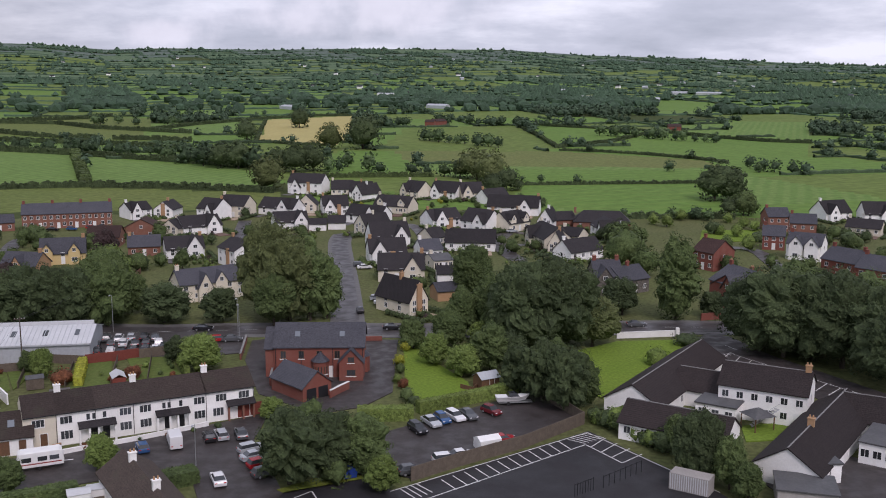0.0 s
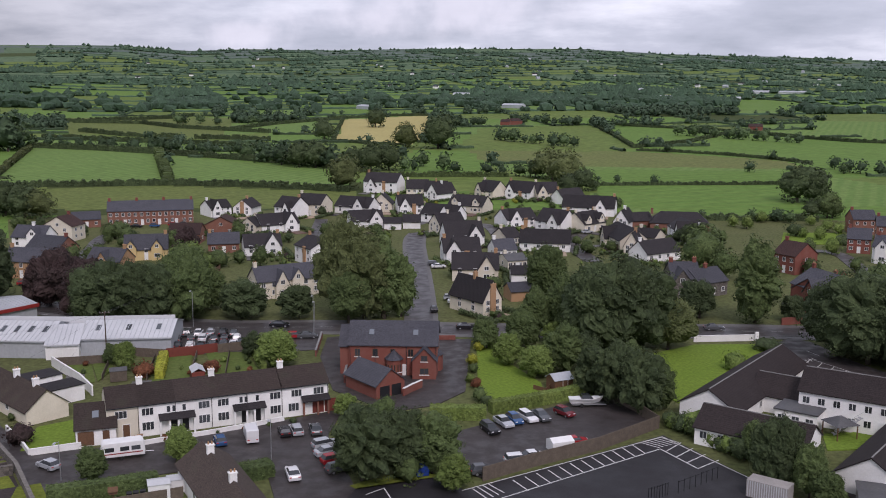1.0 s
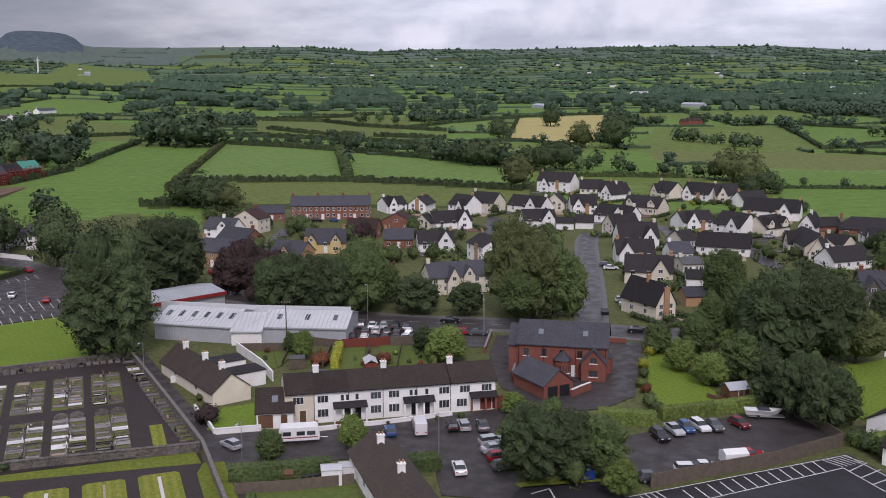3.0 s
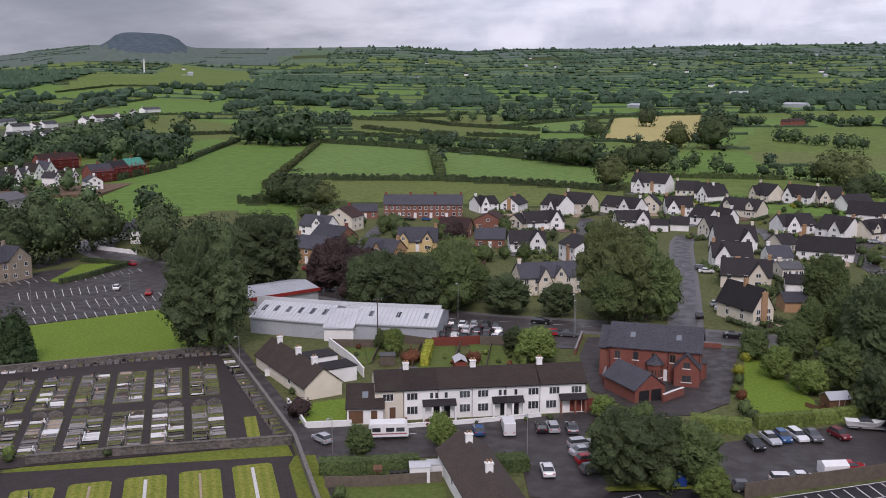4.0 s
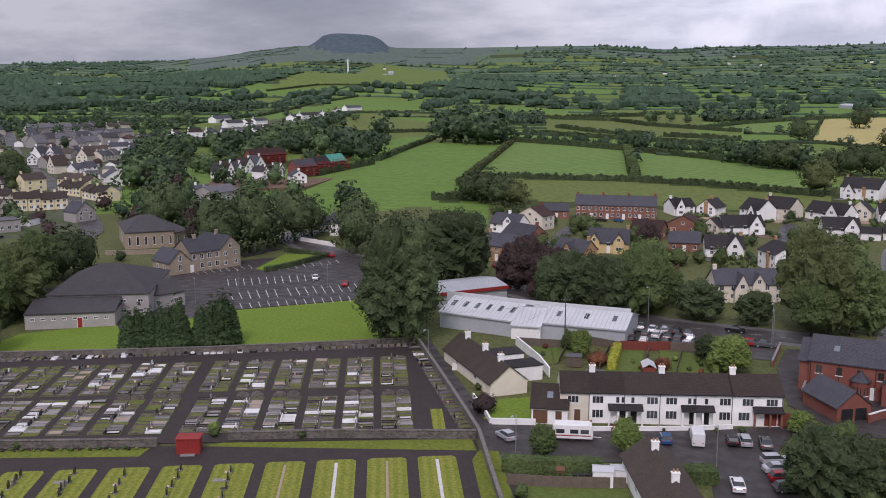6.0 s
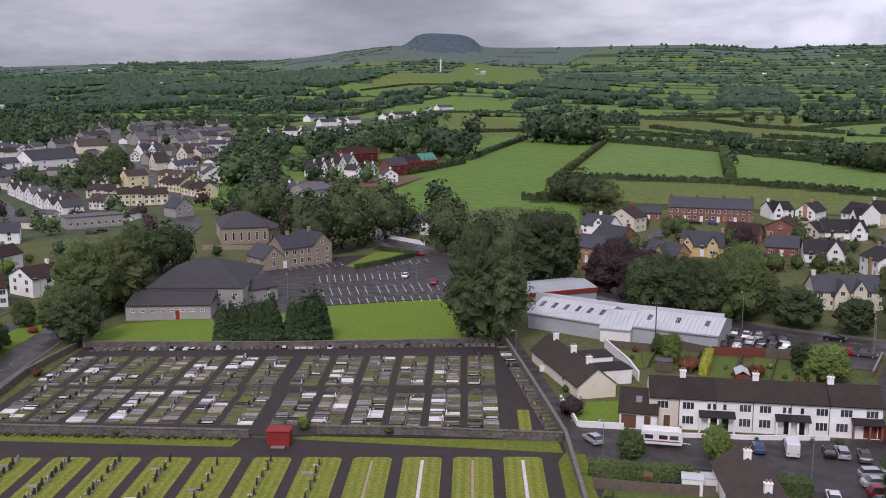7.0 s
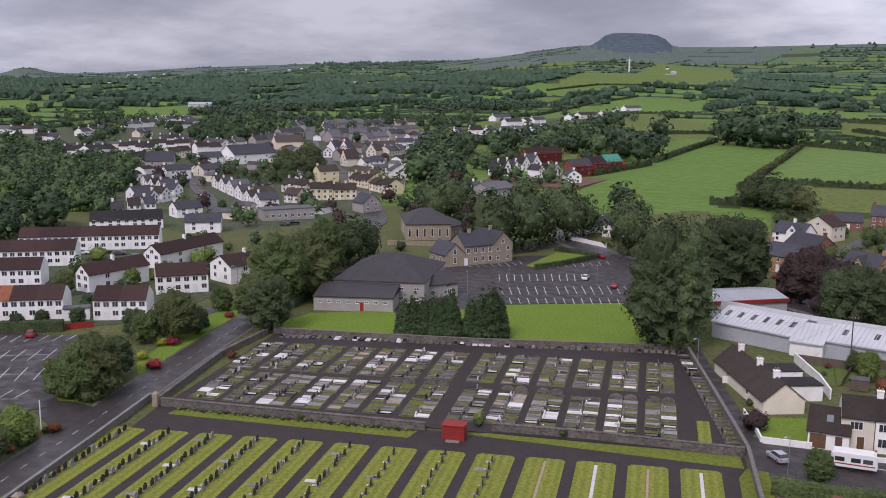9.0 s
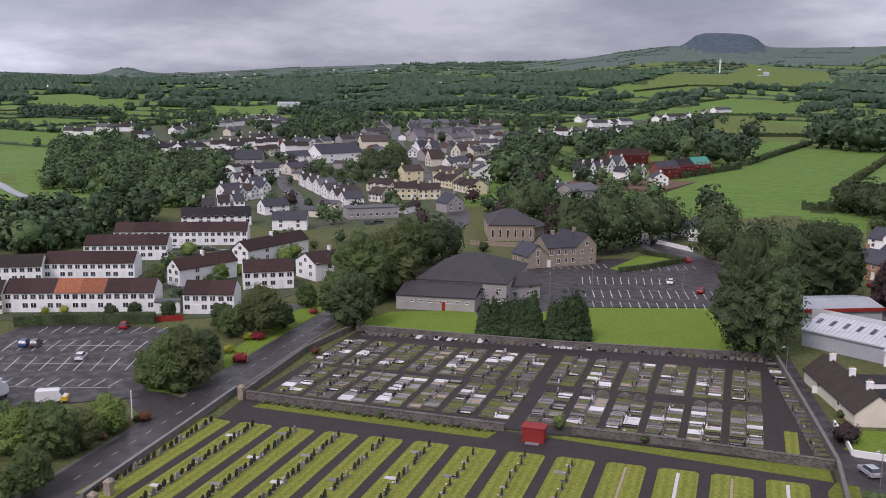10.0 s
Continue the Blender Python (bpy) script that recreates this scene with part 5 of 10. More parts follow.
# older slate house with red chimneys among the trees
house(38.1, 237.5, 45.1, 238.0, depth=9, eave=4.6, ridge=8.0, wall=stone_grey, roof=slate, stacks=(0.0, 1.0), stack_mat=brick_red, wings=((0.3, 4.5, 2.5, 4.2, 7.2),), label="old grey stone house with slate roofs and red chimneys")
house(44.9, 236.7, 52.7, 242.4, depth=8, eave=3.6, ridge=6.4, wall=stone_grey, roof=slate, stacks=(0.6,), stack_mat=brick_red, storeys=1, label="slate-roofed grey stone annexe beside the old house")

# brick houses on the east side
BRICK = dict(wall=brick_red, roof=slate, stack_mat=brick_red, back=False)
house(64.9, 230.5, 68.8, 218.9, depth=11, eave=5.6, ridge=9.0, stacks=(0.0, 1.0), wings=((0.75, 4.6, 1.5, 5.0, 8.0),), label="red brick house with white-edged gables and a slate roof", **BRICK)
house(69.5, 221.2, 77.7, 226.3, depth=9, eave=4.8, ridge=7.6, stacks=(1.0,), wings=((0.5, 4.4, 1.4, 4.4, 7.0),), label="red brick house with a gabled bay beside a wall", **BRICK)
house(72.3, 275.8, 76.6, 269.5, depth=9, eave=5.2, ridge=8.4, label="red brick house with a red tiled roof behind trees", wall=brick_red, roof=tile_maroon, stack_mat=brick_red, back=False)
house(118.2, 348.3, 126.2, 348.6, depth=8, eave=5.4, ridge=8.2, label="brown brick terrace house with a slate roof", **{**BRICK, "wall": brick_brown})
house(120.6, 332.6, 128.9, 330.3, depth=8, eave=5.4, ridge=8.2, label="brown brick terrace house beside its twin", **{**BRICK, "wall": brick_brown})
house(103.3, 308.7, 109.8, 306.6, depth=8, eave=4.6, ridge=7.4, label="red brick house with a slate roof and chimney", **BRICK)
house(105.1, 292.1, 113.5, 286.3, depth=8, eave=4.8, ridge=7.8, wall=render_white, roof=slate, stack_mat=brick_red, wings=((0.3, 4.0, 1.2, 4.6, 7.2), (0.75, 4.0, 1.2, 4.6, 7.2)), label="white gabled house with red brick chimneys", back=False)
house(104.7, 263.4, 110.2, 253.9, depth=9, eave=5.2, ridge=8.2, stacks=(0.0, 1.0), label="red brick house with two chimneys", **BRICK)
house(108.6, 250.1, 114.5, 242.8, depth=9, eave=5.2, ridge=8.2, stacks=(0.0, 1.0), label="red brick house beside a dark hedge", **BRICK)
estate(147.5, 372.1, 159.7, 371.9, "A")
estate(162.1, 368.9, 172.7, 366.1, "R")
estate(143.3, 339.9, 155.1, 340.2, "L")

# brick terrace and mixed houses on the west side of the estate
house(-150.4, 340.9, -121.6, 351.0, depth=9, eave=5.4, ridge=8.6, cols=14, stacks=(0.0, 0.33, 0.66, 1.0), doors=(0.2, 0.4, 0.6, 0.8), label="long red-brown brick terrace with a slate roof", win=(1.1, 1.3), **{**BRICK, "wall": brick_brown})
house(-108.4, 322.9, -96.4, 323.6, depth=8, eave=3.4, ridge=6.4, storeys=1, turn=True, cols=2, doors=(), label="brown brick house with a tiled gable roof", wall=brick_brown, roof=tile_maroon, stacks=(), back=False)
estate(-120.9, 368.5, -112.1, 369.5, "A", eave=3.6, ridge=6.2)
estate(-112.5, 370.7, -104.9, 371.6, "C", eave=3.4, ridge=6.4)
estate(-97.7, 327.4, -90.7, 327.9, "C", eave=2.8, ridge=5.6)
estate(-90.9, 333.1, -76.5, 332.9, "R", eave=2.8, ridge=6.2)
estate(-95.8, 366.9, -86.6, 367.5, "R", eave=4.6, ridge=8.2)
estate(-89.2, 378.8, -78.2, 374.1, "A", eave=4.6, ridge=8.2)
estate(-83.0, 286.1, -71.8, 285.2, "R", eave=2.8, ridge=6.0, stack_mat=brick_tan)
estate(-67.7, 275.0, -57.5, 273.1, "A", wings=(), cols=3, eave=4.8, ridge=7.4)
house(-62.4, 224.4, -48.8, 233.6, depth=7.5, eave=4.4, ridge=7.4, wall=render_cream, roof=slate, stacks=(0.0,), stack_mat=render_cream, wings=((0.36, 3.4, 1.2, 3.6, 6.8), (0.62, 3.0, 0.5, 4.6, 6.8)), doors=(0.5,), cols=6, label="cream rendered house with steep slate gables", back=False)
house(-115.7, 272.5, -104.0, 276.5, depth=9, eave=3.2, ridge=7.0, wall=render_yellow, roof=slate, wings=((0.15, 3.2, 0.8, 3.8, 6.0), (0.75, 3.2, 0.8, 3.8, 6.0)), stacks=(1.0,), stack_mat=brick_tan, label="house of yellow brick and slate behind tall trees", back=False)
house(-114.1, 304.1, -103.9, 305.1, depth=9, eave=3.2, ridge=6.2, wall=brick_brown, roof=tile_maroon, storeys=1, stacks=(), label="brown brick bungalow with a wide tiled roof", back=False)
house(-95.2, 287.2, -86.2, 290.0, depth=8, eave=3.0, ridge=5.8, wall=brick_brown, roof=slate, storeys=1, stacks=(0.0,), stack_mat=brick_tan, label="brick bungalow with a slate roof and tall chimney", back=False)
house(-143.3, 268.2, -131.8, 264.2, depth=8, eave=4.6, ridge=7.6, wall=brick_brown, roof=slate, stacks=(1.0,), stack_mat=brick_red, label="brick house in the close behind the garage yard", back=False)
house(-160.3, 291.2, -149.4, 290.4, depth=8, eave=3.6, ridge=6.8, wall=render_white, roof=slate, stacks=(0.5,), wings=((0.7, 4.0, 1.0, 4.4, 6.6),), label="white and brick house with a slate roof", back=False)
house(-157.6, 306.6, -147.2, 305.4, depth=8, eave=5.0, ridge=8.0, wall=render_cream, roof=tile_maroon, stacks=(1.0,), stack_mat=brick_red, turn=True, cols=2, doors=(), label="pink-cream gabled house with red chimneys", back=False)
house(-160.5, 334.2, -152.0, 338.6, depth=7, eave=3.0, ridge=5.4, wall=brick_brown, roof=slate, storeys=1, stacks=(), label="low brick garage block with a slate roof", back=False)
house(-138.4, 245.5, -126.8, 243.8, depth=8, eave=4.6, ridge=7.6, wall=brick_tan, roof=slate, stacks=(0.0,), stack_mat=brick_tan, label="tan brick house hidden by copper trees", back=False)
house(-116.3, 248.7, -106.5, 247.4, depth=8, eave=4.4, ridge=7.4, wall=brick_tan, roof=slate, stacks=(1.0,), stack_mat=brick_tan, wings=((0.5, 3.4, 0.8, 4.4, 7.0),), label="tan brick house with a steep gable", back=False)


# ---- vehicles ----
def car_paint(name, col):
    return material(name, col, 0.25, spec=0.55, metal=0.15)


PAINTS = {"white": car_paint("car_white", (0.72, 0.72, 0.72)), "silver": car_paint("car_silver", (0.42, 0.44, 0.46)), "black": car_paint("car_black", (0.015, 0.015, 0.018)), "grey": car_paint("car_grey", (0.09, 0.095, 0.1)), "blue": car_paint("car_blue", (0.03, 0.09, 0.22)), "red": car_paint("car_red", (0.36, 0.02, 0.025)), "maroon": car_paint("car_maroon", (0.16, 0.02, 0.025)), "yellow": car_paint("car_yellow", (0.65, 0.4, 0.02)), "lightblue": car_paint("car_light_blue", (0.2, 0.32, 0.45))}
lamp_red = material("tail_lamp", (0.4, 0.02, 0.02), 0.3)
lamp_clear = material("head_lamp", (0.7, 0.7, 0.72), 0.15)
CAR_CACHE = {}


def hull(profile, half, crease=0.07):
    """A body extruded across from a side view, its edges chamfered, in one piece."""
    s = Shape()
    n = len(profile)
    cx, cz = sum(p[0] for p in profile) / n, sum(p[1] for p in profile) / n
    for k, yy in ((0.93, -half), (1.0, -half + crease), (1.0, half - crease), (0.93, half)):
        s.v += [(cx + (x - cx) * (1 - (1 - k) * 0.35), yy, cz + (z - cz) * k) for x, z in profile]
    s.f = [(r * n + (i + 1) % n, r * n + i, (r + 1) * n + i, (r + 1) * n + (i + 1) % n) for r in range(3) for i in range(n)]
    s.f += [tuple(range(n)), tuple(range(4 * n - 1, 3 * n - 1, -1))]
    s.m = [0] * len(s.f)
    return s


def frustum(x0, x1, y, z0, X0, X1, Y, z1):
    v = [(x0, -y, z0), (x1, -y, z0), (x1, y, z0), (x0, y, z0), (X0, -Y, z1), (X1, -Y, z1), (X1, Y, z1), (X0, Y, z1)]
    return Shape().add(v, [(4, 5, 6, 7), (0, 1, 5, 4), (1, 2, 6, 5), (2, 3, 7, 6), (3, 0, 4, 7)])


def car_meshes(kind, colour):
    key = kind, colour
    if key in CAR_CACHE:
        return CAR_CACHE[key]
    p = PAINTS[colour]
    if kind == "van":
        body = hull([(-2.6, 0.35), (-2.62, 1.3), (-2.55, 2.2), (-2.4, 2.3), (0.9, 2.32), (1.25, 2.2), (1.85, 1.35), (2.5, 1.1), (2.65, 0.8), (2.65, 0.35)], 0.95, 0.12)
        glass, top = frustum(1.1, 1.92, 0.86, 1.36, 1.06, 1.42, 0.84, 2.08), None
        axle, rad = (-1.6, 1.7), 0.34
    elif kind == "estate":
        body = hull([(-2.2, 0.3), (-2.24, 0.72), (-2.15, 0.95), (0.95, 0.95), (1.95, 0.82), (2.2, 0.6), (2.2, 0.3)], 0.88)
        glass, top = frustum(-2.12, 1.05, 0.8, 0.93, -1.85, 0.3, 0.63, 1.45), (-1.88, 0.33, 0.65, 1.45)
        axle, rad = (-1.3, 1.35), 0.32
    elif kind == "saloon":
        body = hull([(-2.25, 0.3), (-2.28, 0.72), (-2.15, 0.95), (-1.5, 0.98), (0.9, 0.95), (2.0, 0.8), (2.25, 0.58), (2.25, 0.3)], 0.88)
        glass, top = frustum(-1.75, 1.0, 0.8, 0.94, -1.05, 0.2, 0.62, 1.4), (-1.1, 0.25, 0.64, 1.4)
        axle, rad = (-1.35, 1.4), 0.32
    else:
        body = hull([(-1.9, 0.3), (-1.94, 0.72), (-1.85, 0.95), (0.75, 0.95), (1.7, 0.8), (1.92, 0.58), (1.92, 0.3)], 0.84)
        glass, top = frustum(-1.82, 0.95, 0.77, 0.93, -1.45, 0.15, 0.6, 1.44), (-1.48, 0.2, 0.62, 1.44)
        axle, rad = (-1.15, 1.2), 0.3
    half = 0.95 if kind == "van" else 0.88 if kind != "hatch" else 0.84
    wheel = Shape()
    n = 14
    ring = [(math.cos(6.2832 * i / n) * rad, math.sin(6.2832 * i / n) * rad) for i in range(n)]
    wheel.add([(a, -0.1, b) for a, b in ring] + [(a, 0.1, b) for a, b in ring], [((i + 1) % n, i, n + i, n + (i + 1) % n) for i in range(n)] + [tuple(range(n)), tuple(range(2 * n - 1, n - 1, -1))])
    hub = Shape().add([(a * 0.6, -0.112, b * 0.6) for a, b in ring] + [(a * 0.6, 0.112, b * 0.6) for a, b in ring], [((i + 1) % n, i, n + i, n + (i + 1) % n) for i in range(n)] + [tuple(range(n)), tuple(range(2 * n - 1, n - 1, -1))])
    roof = None
    if top:
        x0, x1, y, z = top
        roof = frustum(x0, x1, y, z - 0.01, x0 + 0.1, x1 - 0.12, y - 0.08, z + 0.06).mesh("roof", [p])
    front = 2.65 if kind == "van" else body.v[len(body.v) // 4 - 1][0]
    lamp = Shape().box(-0.03, -0.17, -0.07, 0.03, 0.17, 0.07)
    CAR_CACHE[key] = body.mesh("body", [p]), glass.mesh("glasshouse", [glass_dark]), roof, wheel.mesh("wheel", [rubber]), hub.mesh("rim", [steel]), axle, half, rad, lamp.mesh("headlight", [lamp_clear]), lamp.mesh("tail_light", [lamp_red])
    return CAR_CACHE[key]


def car(x, y, rot, colour="silver", kind="hatch", z=None, label=""):
    """A parked vehicle; rot: the way it points, degrees from +x."""
    body, glass, roof, wheel, hub, axle, half, rad, hl, tl = car_meshes(kind, colour)
    words = {"van": "panel van", "estate": "estate car", "saloon": "saloon car", "hatch": "hatchback car"}[kind]
    ob = thing("van" if kind == "van" else "car", x, y, gz(x, y) + 0.035 if z is None else z, rot, label or f"{colour} {words} parked on wet tarmac".replace("lightblue", "light blue"), "van" if kind == "van" else "car", "parked vehicles")
    ob.matrix_basis = ob.matrix_basis @ Matrix.Scale(0.94, 4)
    part("body", body, None, ob)
    part("glasshouse", glass, None, ob)
    if roof:
        part("roof", roof, None, ob)
    near = math.hypot(x, y) < 215
    for ax in axle:
        for sy in (-1, 1):
            w = part("wheel", wheel, None, ob, at=pose(ax, sy * (half - 0.1), rad))
            if near:
                part("rim", hub, None, w)
    xf = max(v.co.x for v in body.vertices)
    xb = min(v.co.x for v in body.vertices)
    for sy in (-1, 1) if near else ():
        part("headlight", hl, None, ob, at=pose(xf - 0.03, sy * half * 0.66, 0.68))
        part("tail_light", tl, None, ob, at=pose(xb + 0.03, sy * half * 0.7, 0.78))
    return ob


def cars(rot, colours, *pts, kinds="hatch saloon estate", z=None):
    """Several vehicles at places on the plan, all pointing alike but for a few degrees."""
    p = np.array(pts, float).reshape(-1, 2)
    cs, ks = colours.split(), kinds.split()
    for i, (x, y) in enumerate(p):
        car(x, y, rot + 3 * math.sin(i * 2.7), cs[i % len(cs)], ks[(i * 5 + len(cs)) % len(ks)], z)


def stripe(x0, y0, x1, y1, w=0.12, z=0.05):
    """A painted line as a shape in place."""
    d = Vector((x1 - x0, y1 - y0)).normalized()
    n = Vector((-d.y, d.x)) * w / 2
    return [(x0 + n.x, y0 + n.y, z), (x0 - n.x, y0 - n.y, z), (x1 - n.x, y1 - n.y, z), (x1 + n.x, y1 + n.y, z)]


def markings(label, *lines, z=0.05, w=0.12):
    """Painted lines on the ground, one object for a whole set."""
    s = Shape()
    for l in np.array(lines, float).reshape(-1, 4):
        s.add(stripe(*l, w, z), [(0, 1, 2, 3)])
    return tagged(part("road_marking", s, line_paint), label, "road marking", kind="structure")


def bays(n, ua, ub, la, lb):
    """n bay lines between an upper and a lower row of ends."""
    out = []
    for i in range(n):
        s = i / (n - 1)
        out += [ua[0] + (ub[0] - ua[0]) * s, ua[1] + (ub[1] - ua[1]) * s, la[0] + (lb[0] - la[0]) * s, la[1] + (lb[1] - la[1]) * s]
    return out


def post(name, x, y, h, r, mat, label, category, arm=0.0, face=0.0, cross=False):
    """A pole on the ground, with a lamp arm or a crossbar where it has one."""
    ob = thing(name, x, y, gz(x, y), face, label, category)
    part("pole", Shape().tube(0, 0, -0.3, h, r, r * 0.65, 8), mat, ob)
    if arm:
        part("arm", Shape().limb((0, 0, h - 0.1), (0, -arm, h + 0.15), 0.04, 0.03, 6), mat, ob)
        part("lantern", Shape().box(-0.12, -arm - 0.6, h + 0.08, 0.12, -arm, h + 0.24), metal_grey, ob)
    if cross:
        part("crossbar", Shape().box(-0.95, -0.06, h - 0.45, 0.95, 0.06, h - 0.33), mat, ob)
        for k in (-0.8, -0.3, 0.3, 0.8):
            part("insulator", Shape().tube(k, 0, h - 0.33, h - 0.15, 0.05, 0.03, 6), metal_white, ob)
    return ob


def wire(a, b, sag=0.6, r=0.012):
    """A cable between two points, hanging a little."""
    a, b = Vector(a), Vector(b)
    s = Shape()
    pts = [a.lerp(b, i / 8) - Vector((0, 0, sag * (1 - (i / 4 - 1) ** 2))) for i in range(9)]
    for p, q in zip(pts, pts[1:]):
        s.limb(p, q, r, r, 4)
    return tagged(part("cable", s, paint_black), "thin black overhead cable between poles", "cable")


# ---- ground pieces of the near side ----
sheet("court", tarmac_old, 0.02, -69.3, 122.7, -62.1, 126.6, -58.0, 127.9, -43.9, 135.5, -29.2, 146.0, -27.5, 146.2, -27.7, 135.5, -25.2, 129.1, -18.8, 112.7, -29.6, 111.6, -34.2, 123.6, -44.6, 120.3, -58.3, 113.2, -60.4, 112.2, label="wet tarmac court in front of the white terrace", category="road")
sheet("yard", tarmac_old, 0.02, -37.5, 177.0, -38.9, 191.1, -34.8, 193.1, -9.2, 192.4, -8.5, 158.1, -13.0, 150.3, -19.9, 146.7, -31.1, 156.8, label="dark tarmac yard around the brick house", category="yard")
sheet("car_park", tarmac_old, 0.02, -8.7, 138.7, 12.1, 156.3, 14.8, 159.4, 22.0, 143.8, -3.6, 121.0, -7.5, 124.2, label="worn dark tarmac parking lot behind the hedge", category="car park")
sheet("car_park", tarmac_new, 0.03, -20.2, 116.7, -10.5, 121.1, -6.3, 117.3, 22.2, 139.7, 36.0, 116.8, 44, 98, -26, 92, label="fresh black tarmac car park with white bays", category="car park")
sheet("lawn", lawn_mat, 0.03, -7.8, 185.7, -3.7, 188.3, -0.9, 175.1, 4.5, 164.1, 4.8, 158.5, -4.0, 154.2, -6.4, 160.0, label="bright mown lawn beside the brick house", category="lawn")
sheet("lawn", lawn_mat, 0.03, 23.3, 182.3, 35.8, 192.3, 49.4, 194.0, 51.1, 188.7, 27.1, 154.8, 25.0, 158.8, label="bright mown lawn beside the low white building", category="lawn")
sheet("drive", tarmac_old, 0.02, 48.6, 189.7, 56.3, 199.5, 60.1, 196.6, 64.1, 182.7, 76.7, 157.1, 64.8, 131.3, 62.9, 157.9, 50.6, 175.4, label="tarmac drive and parking behind the white building", category="car park")
sheet("yard", tarmac_old, 0.02, 41.6, 123.3, 49.6, 120.9, 57.6, 130.6, 61.8, 126.1, 78, 104, 50, 96, label="grey yard beside the white building", category="yard")
sheet("lawn", lawn_mat, 0.035, 46.1, 142.4, 55.8, 144.6, 51.3, 136.8, 44.8, 135.7, label="small courtyard lawn", category="lawn")
sheet("lane", tarmac_old, 0.02, -102.5, 158.3, -101.5, 159.9, -84.6, 141.7, -67.5, 123.7, -64.4, 119.9, -55.4, 109.5, -50, 100, -54, 97, -59.2, 109.9, -70.3, 122.2, -84.3, 137.4, label="narrow tarmac lane beside the cemetery wall", category="road")
sheet("lawn", lawn_mat, 0.03, -69.9, 125.1, -72.3, 134.8, -68.4, 138.4, -63.2, 128.3, label="mown front lawn of the bungalow", category="lawn")
for name, quad in (("lawn", (-73.0, 157.8, -73.4, 165.0, -76.6, 173.4, -80.6, 171.7)), ("lawn", (-63.3, 157.2, -69.1, 173.8, -62.5, 176.5, -57.1, 159.7)), ("lawn", (-53.2, 162.1, -60.1, 177.6, -52.4, 178.9, -46.2, 165.7)), ("lawn", (-77.0, 156.0, -83.8, 167.5, -80.2, 170.9, -73.4, 157.6))):
    sheet(name, garden_lawn, 0.03, *quad, label="small back garden lawn behind the terrace", category="lawn")
sheet("lawn", garden_lawn, 0.03, -55.0, 107.1, -42.4, 114.4, -38.6, 106.2, -52, 96, label="garden grass behind the clipped hedge", category="lawn")
sheet("verge", cem_grass, 0.03, -21.3, 117.4, -15.0, 122.6, -10.1, 122.1, -10.9, 120.7, -20.1, 116.3, label="grass verge under the trees", category="verge")
sheet("forecourt", asphalt, 0.02, -67.4, 178.3, -71.9, 193.2, -41.6, 197.0, -38.6, 182.1, -55.0, 175.9, label="tarmac forecourt filled with parked cars", category="car park")

UA, UB, LA, LB = (-0.1, 121.0), (17.1, 135.2), (1.9, 117.8), (18.6, 131.9)
markings("white painted parking bays on black tarmac", *bays(12, UA, UB, LA, LB), -2.1, 114.7, 20.9, 134.0, -6.6, 117.1, 21.9, 139.0, 20.9, 134.0, 25.0, 127.1, 21.9, 139.0, 35.8, 117.4, *bays(4, (24.3, 136.8), (28.4, 130.4), (21.6, 133.1), (25.0, 127.1)), *bays(6, (18.5, 136.2), (21.5, 138.7), (20.9, 134.4), (24.0, 136.8)), w=0.17)
markings("white hatching on black tarmac", *bays(4, (-5.3, 117.8), (-3.4, 119.6), (-3.2, 114.8), (-1.2, 116.9)), -18.7, 114.8, -16.7, 117.0, -16.7, 117.0, -15.4, 113.9, w=0.17)
markings("white parking bays on the drive", *bays(13, (56.3, 183.7), (73.6, 154.4), (53.2, 178.2), (69.8, 150.9)), 56.3, 183.7, 74.0, 154.1, *bays(8, (51.0, 179.9), (56.6, 184.5), (50.6, 176.9), (57.1, 183.0)), 57.2, 189.5, 58.6, 186.0, 50.9, 186.2, 53.9, 184.5, w=0.16)
markings("dashed centre line of the main road", *[c for i in range(34) for c in (-120 + 6 * i, float(np.interp(-120 + 6 * i, (-120, -72, -37, 47, 110), (208.5, 196.2, 200.2, 204.2, 206))), -117.5 + 6 * i, float(np.interp(-117.5 + 6 * i, (-120, -72, -37, 47, 110), (208.5, 196.2, 200.2, 204.2, 206))))], z=0.045, w=0.12)

# ---- the white terrace ----
def terrace(x0, y0, x1, y1, n, depth=7.5, eave=4.8, ridge=6.9, wall=None, roofs=(None,), label="", cols=3, lean=(), stacks=True, stack_mat=None, group="terrace", **sets):
    """n houses in a row along one front line; each is a house of its own."""
    made = []
    for i in range(n):
        a, b = i / n, (i + 1) / n
        q = (x0 + (x1 - x0) * a, y0 + (y1 - y0) * a, x0 + (x1 - x0) * b, y0 + (y1 - y0) * b)
        made.append(house(*q, depth, eave, ridge, wall or render_white, roofs[i % len(roofs)] or tile_brown, stacks=((0.0,) if stacks and i % 2 == 0 else ()) + ((1.0,) if stacks and i == n - 1 and n % 2 == 0 else ()), stack_mat=stack_mat, cols=cols, doors=(0.5,) if cols % 2 else (0.25,), label=label, group=group, sides=False, name="terraced_house", end=0.0, over=0.3, **sets))
    return made


T0, T1 = Vector((-59.3, 130.3)), Vector((-29.7, 146.1))


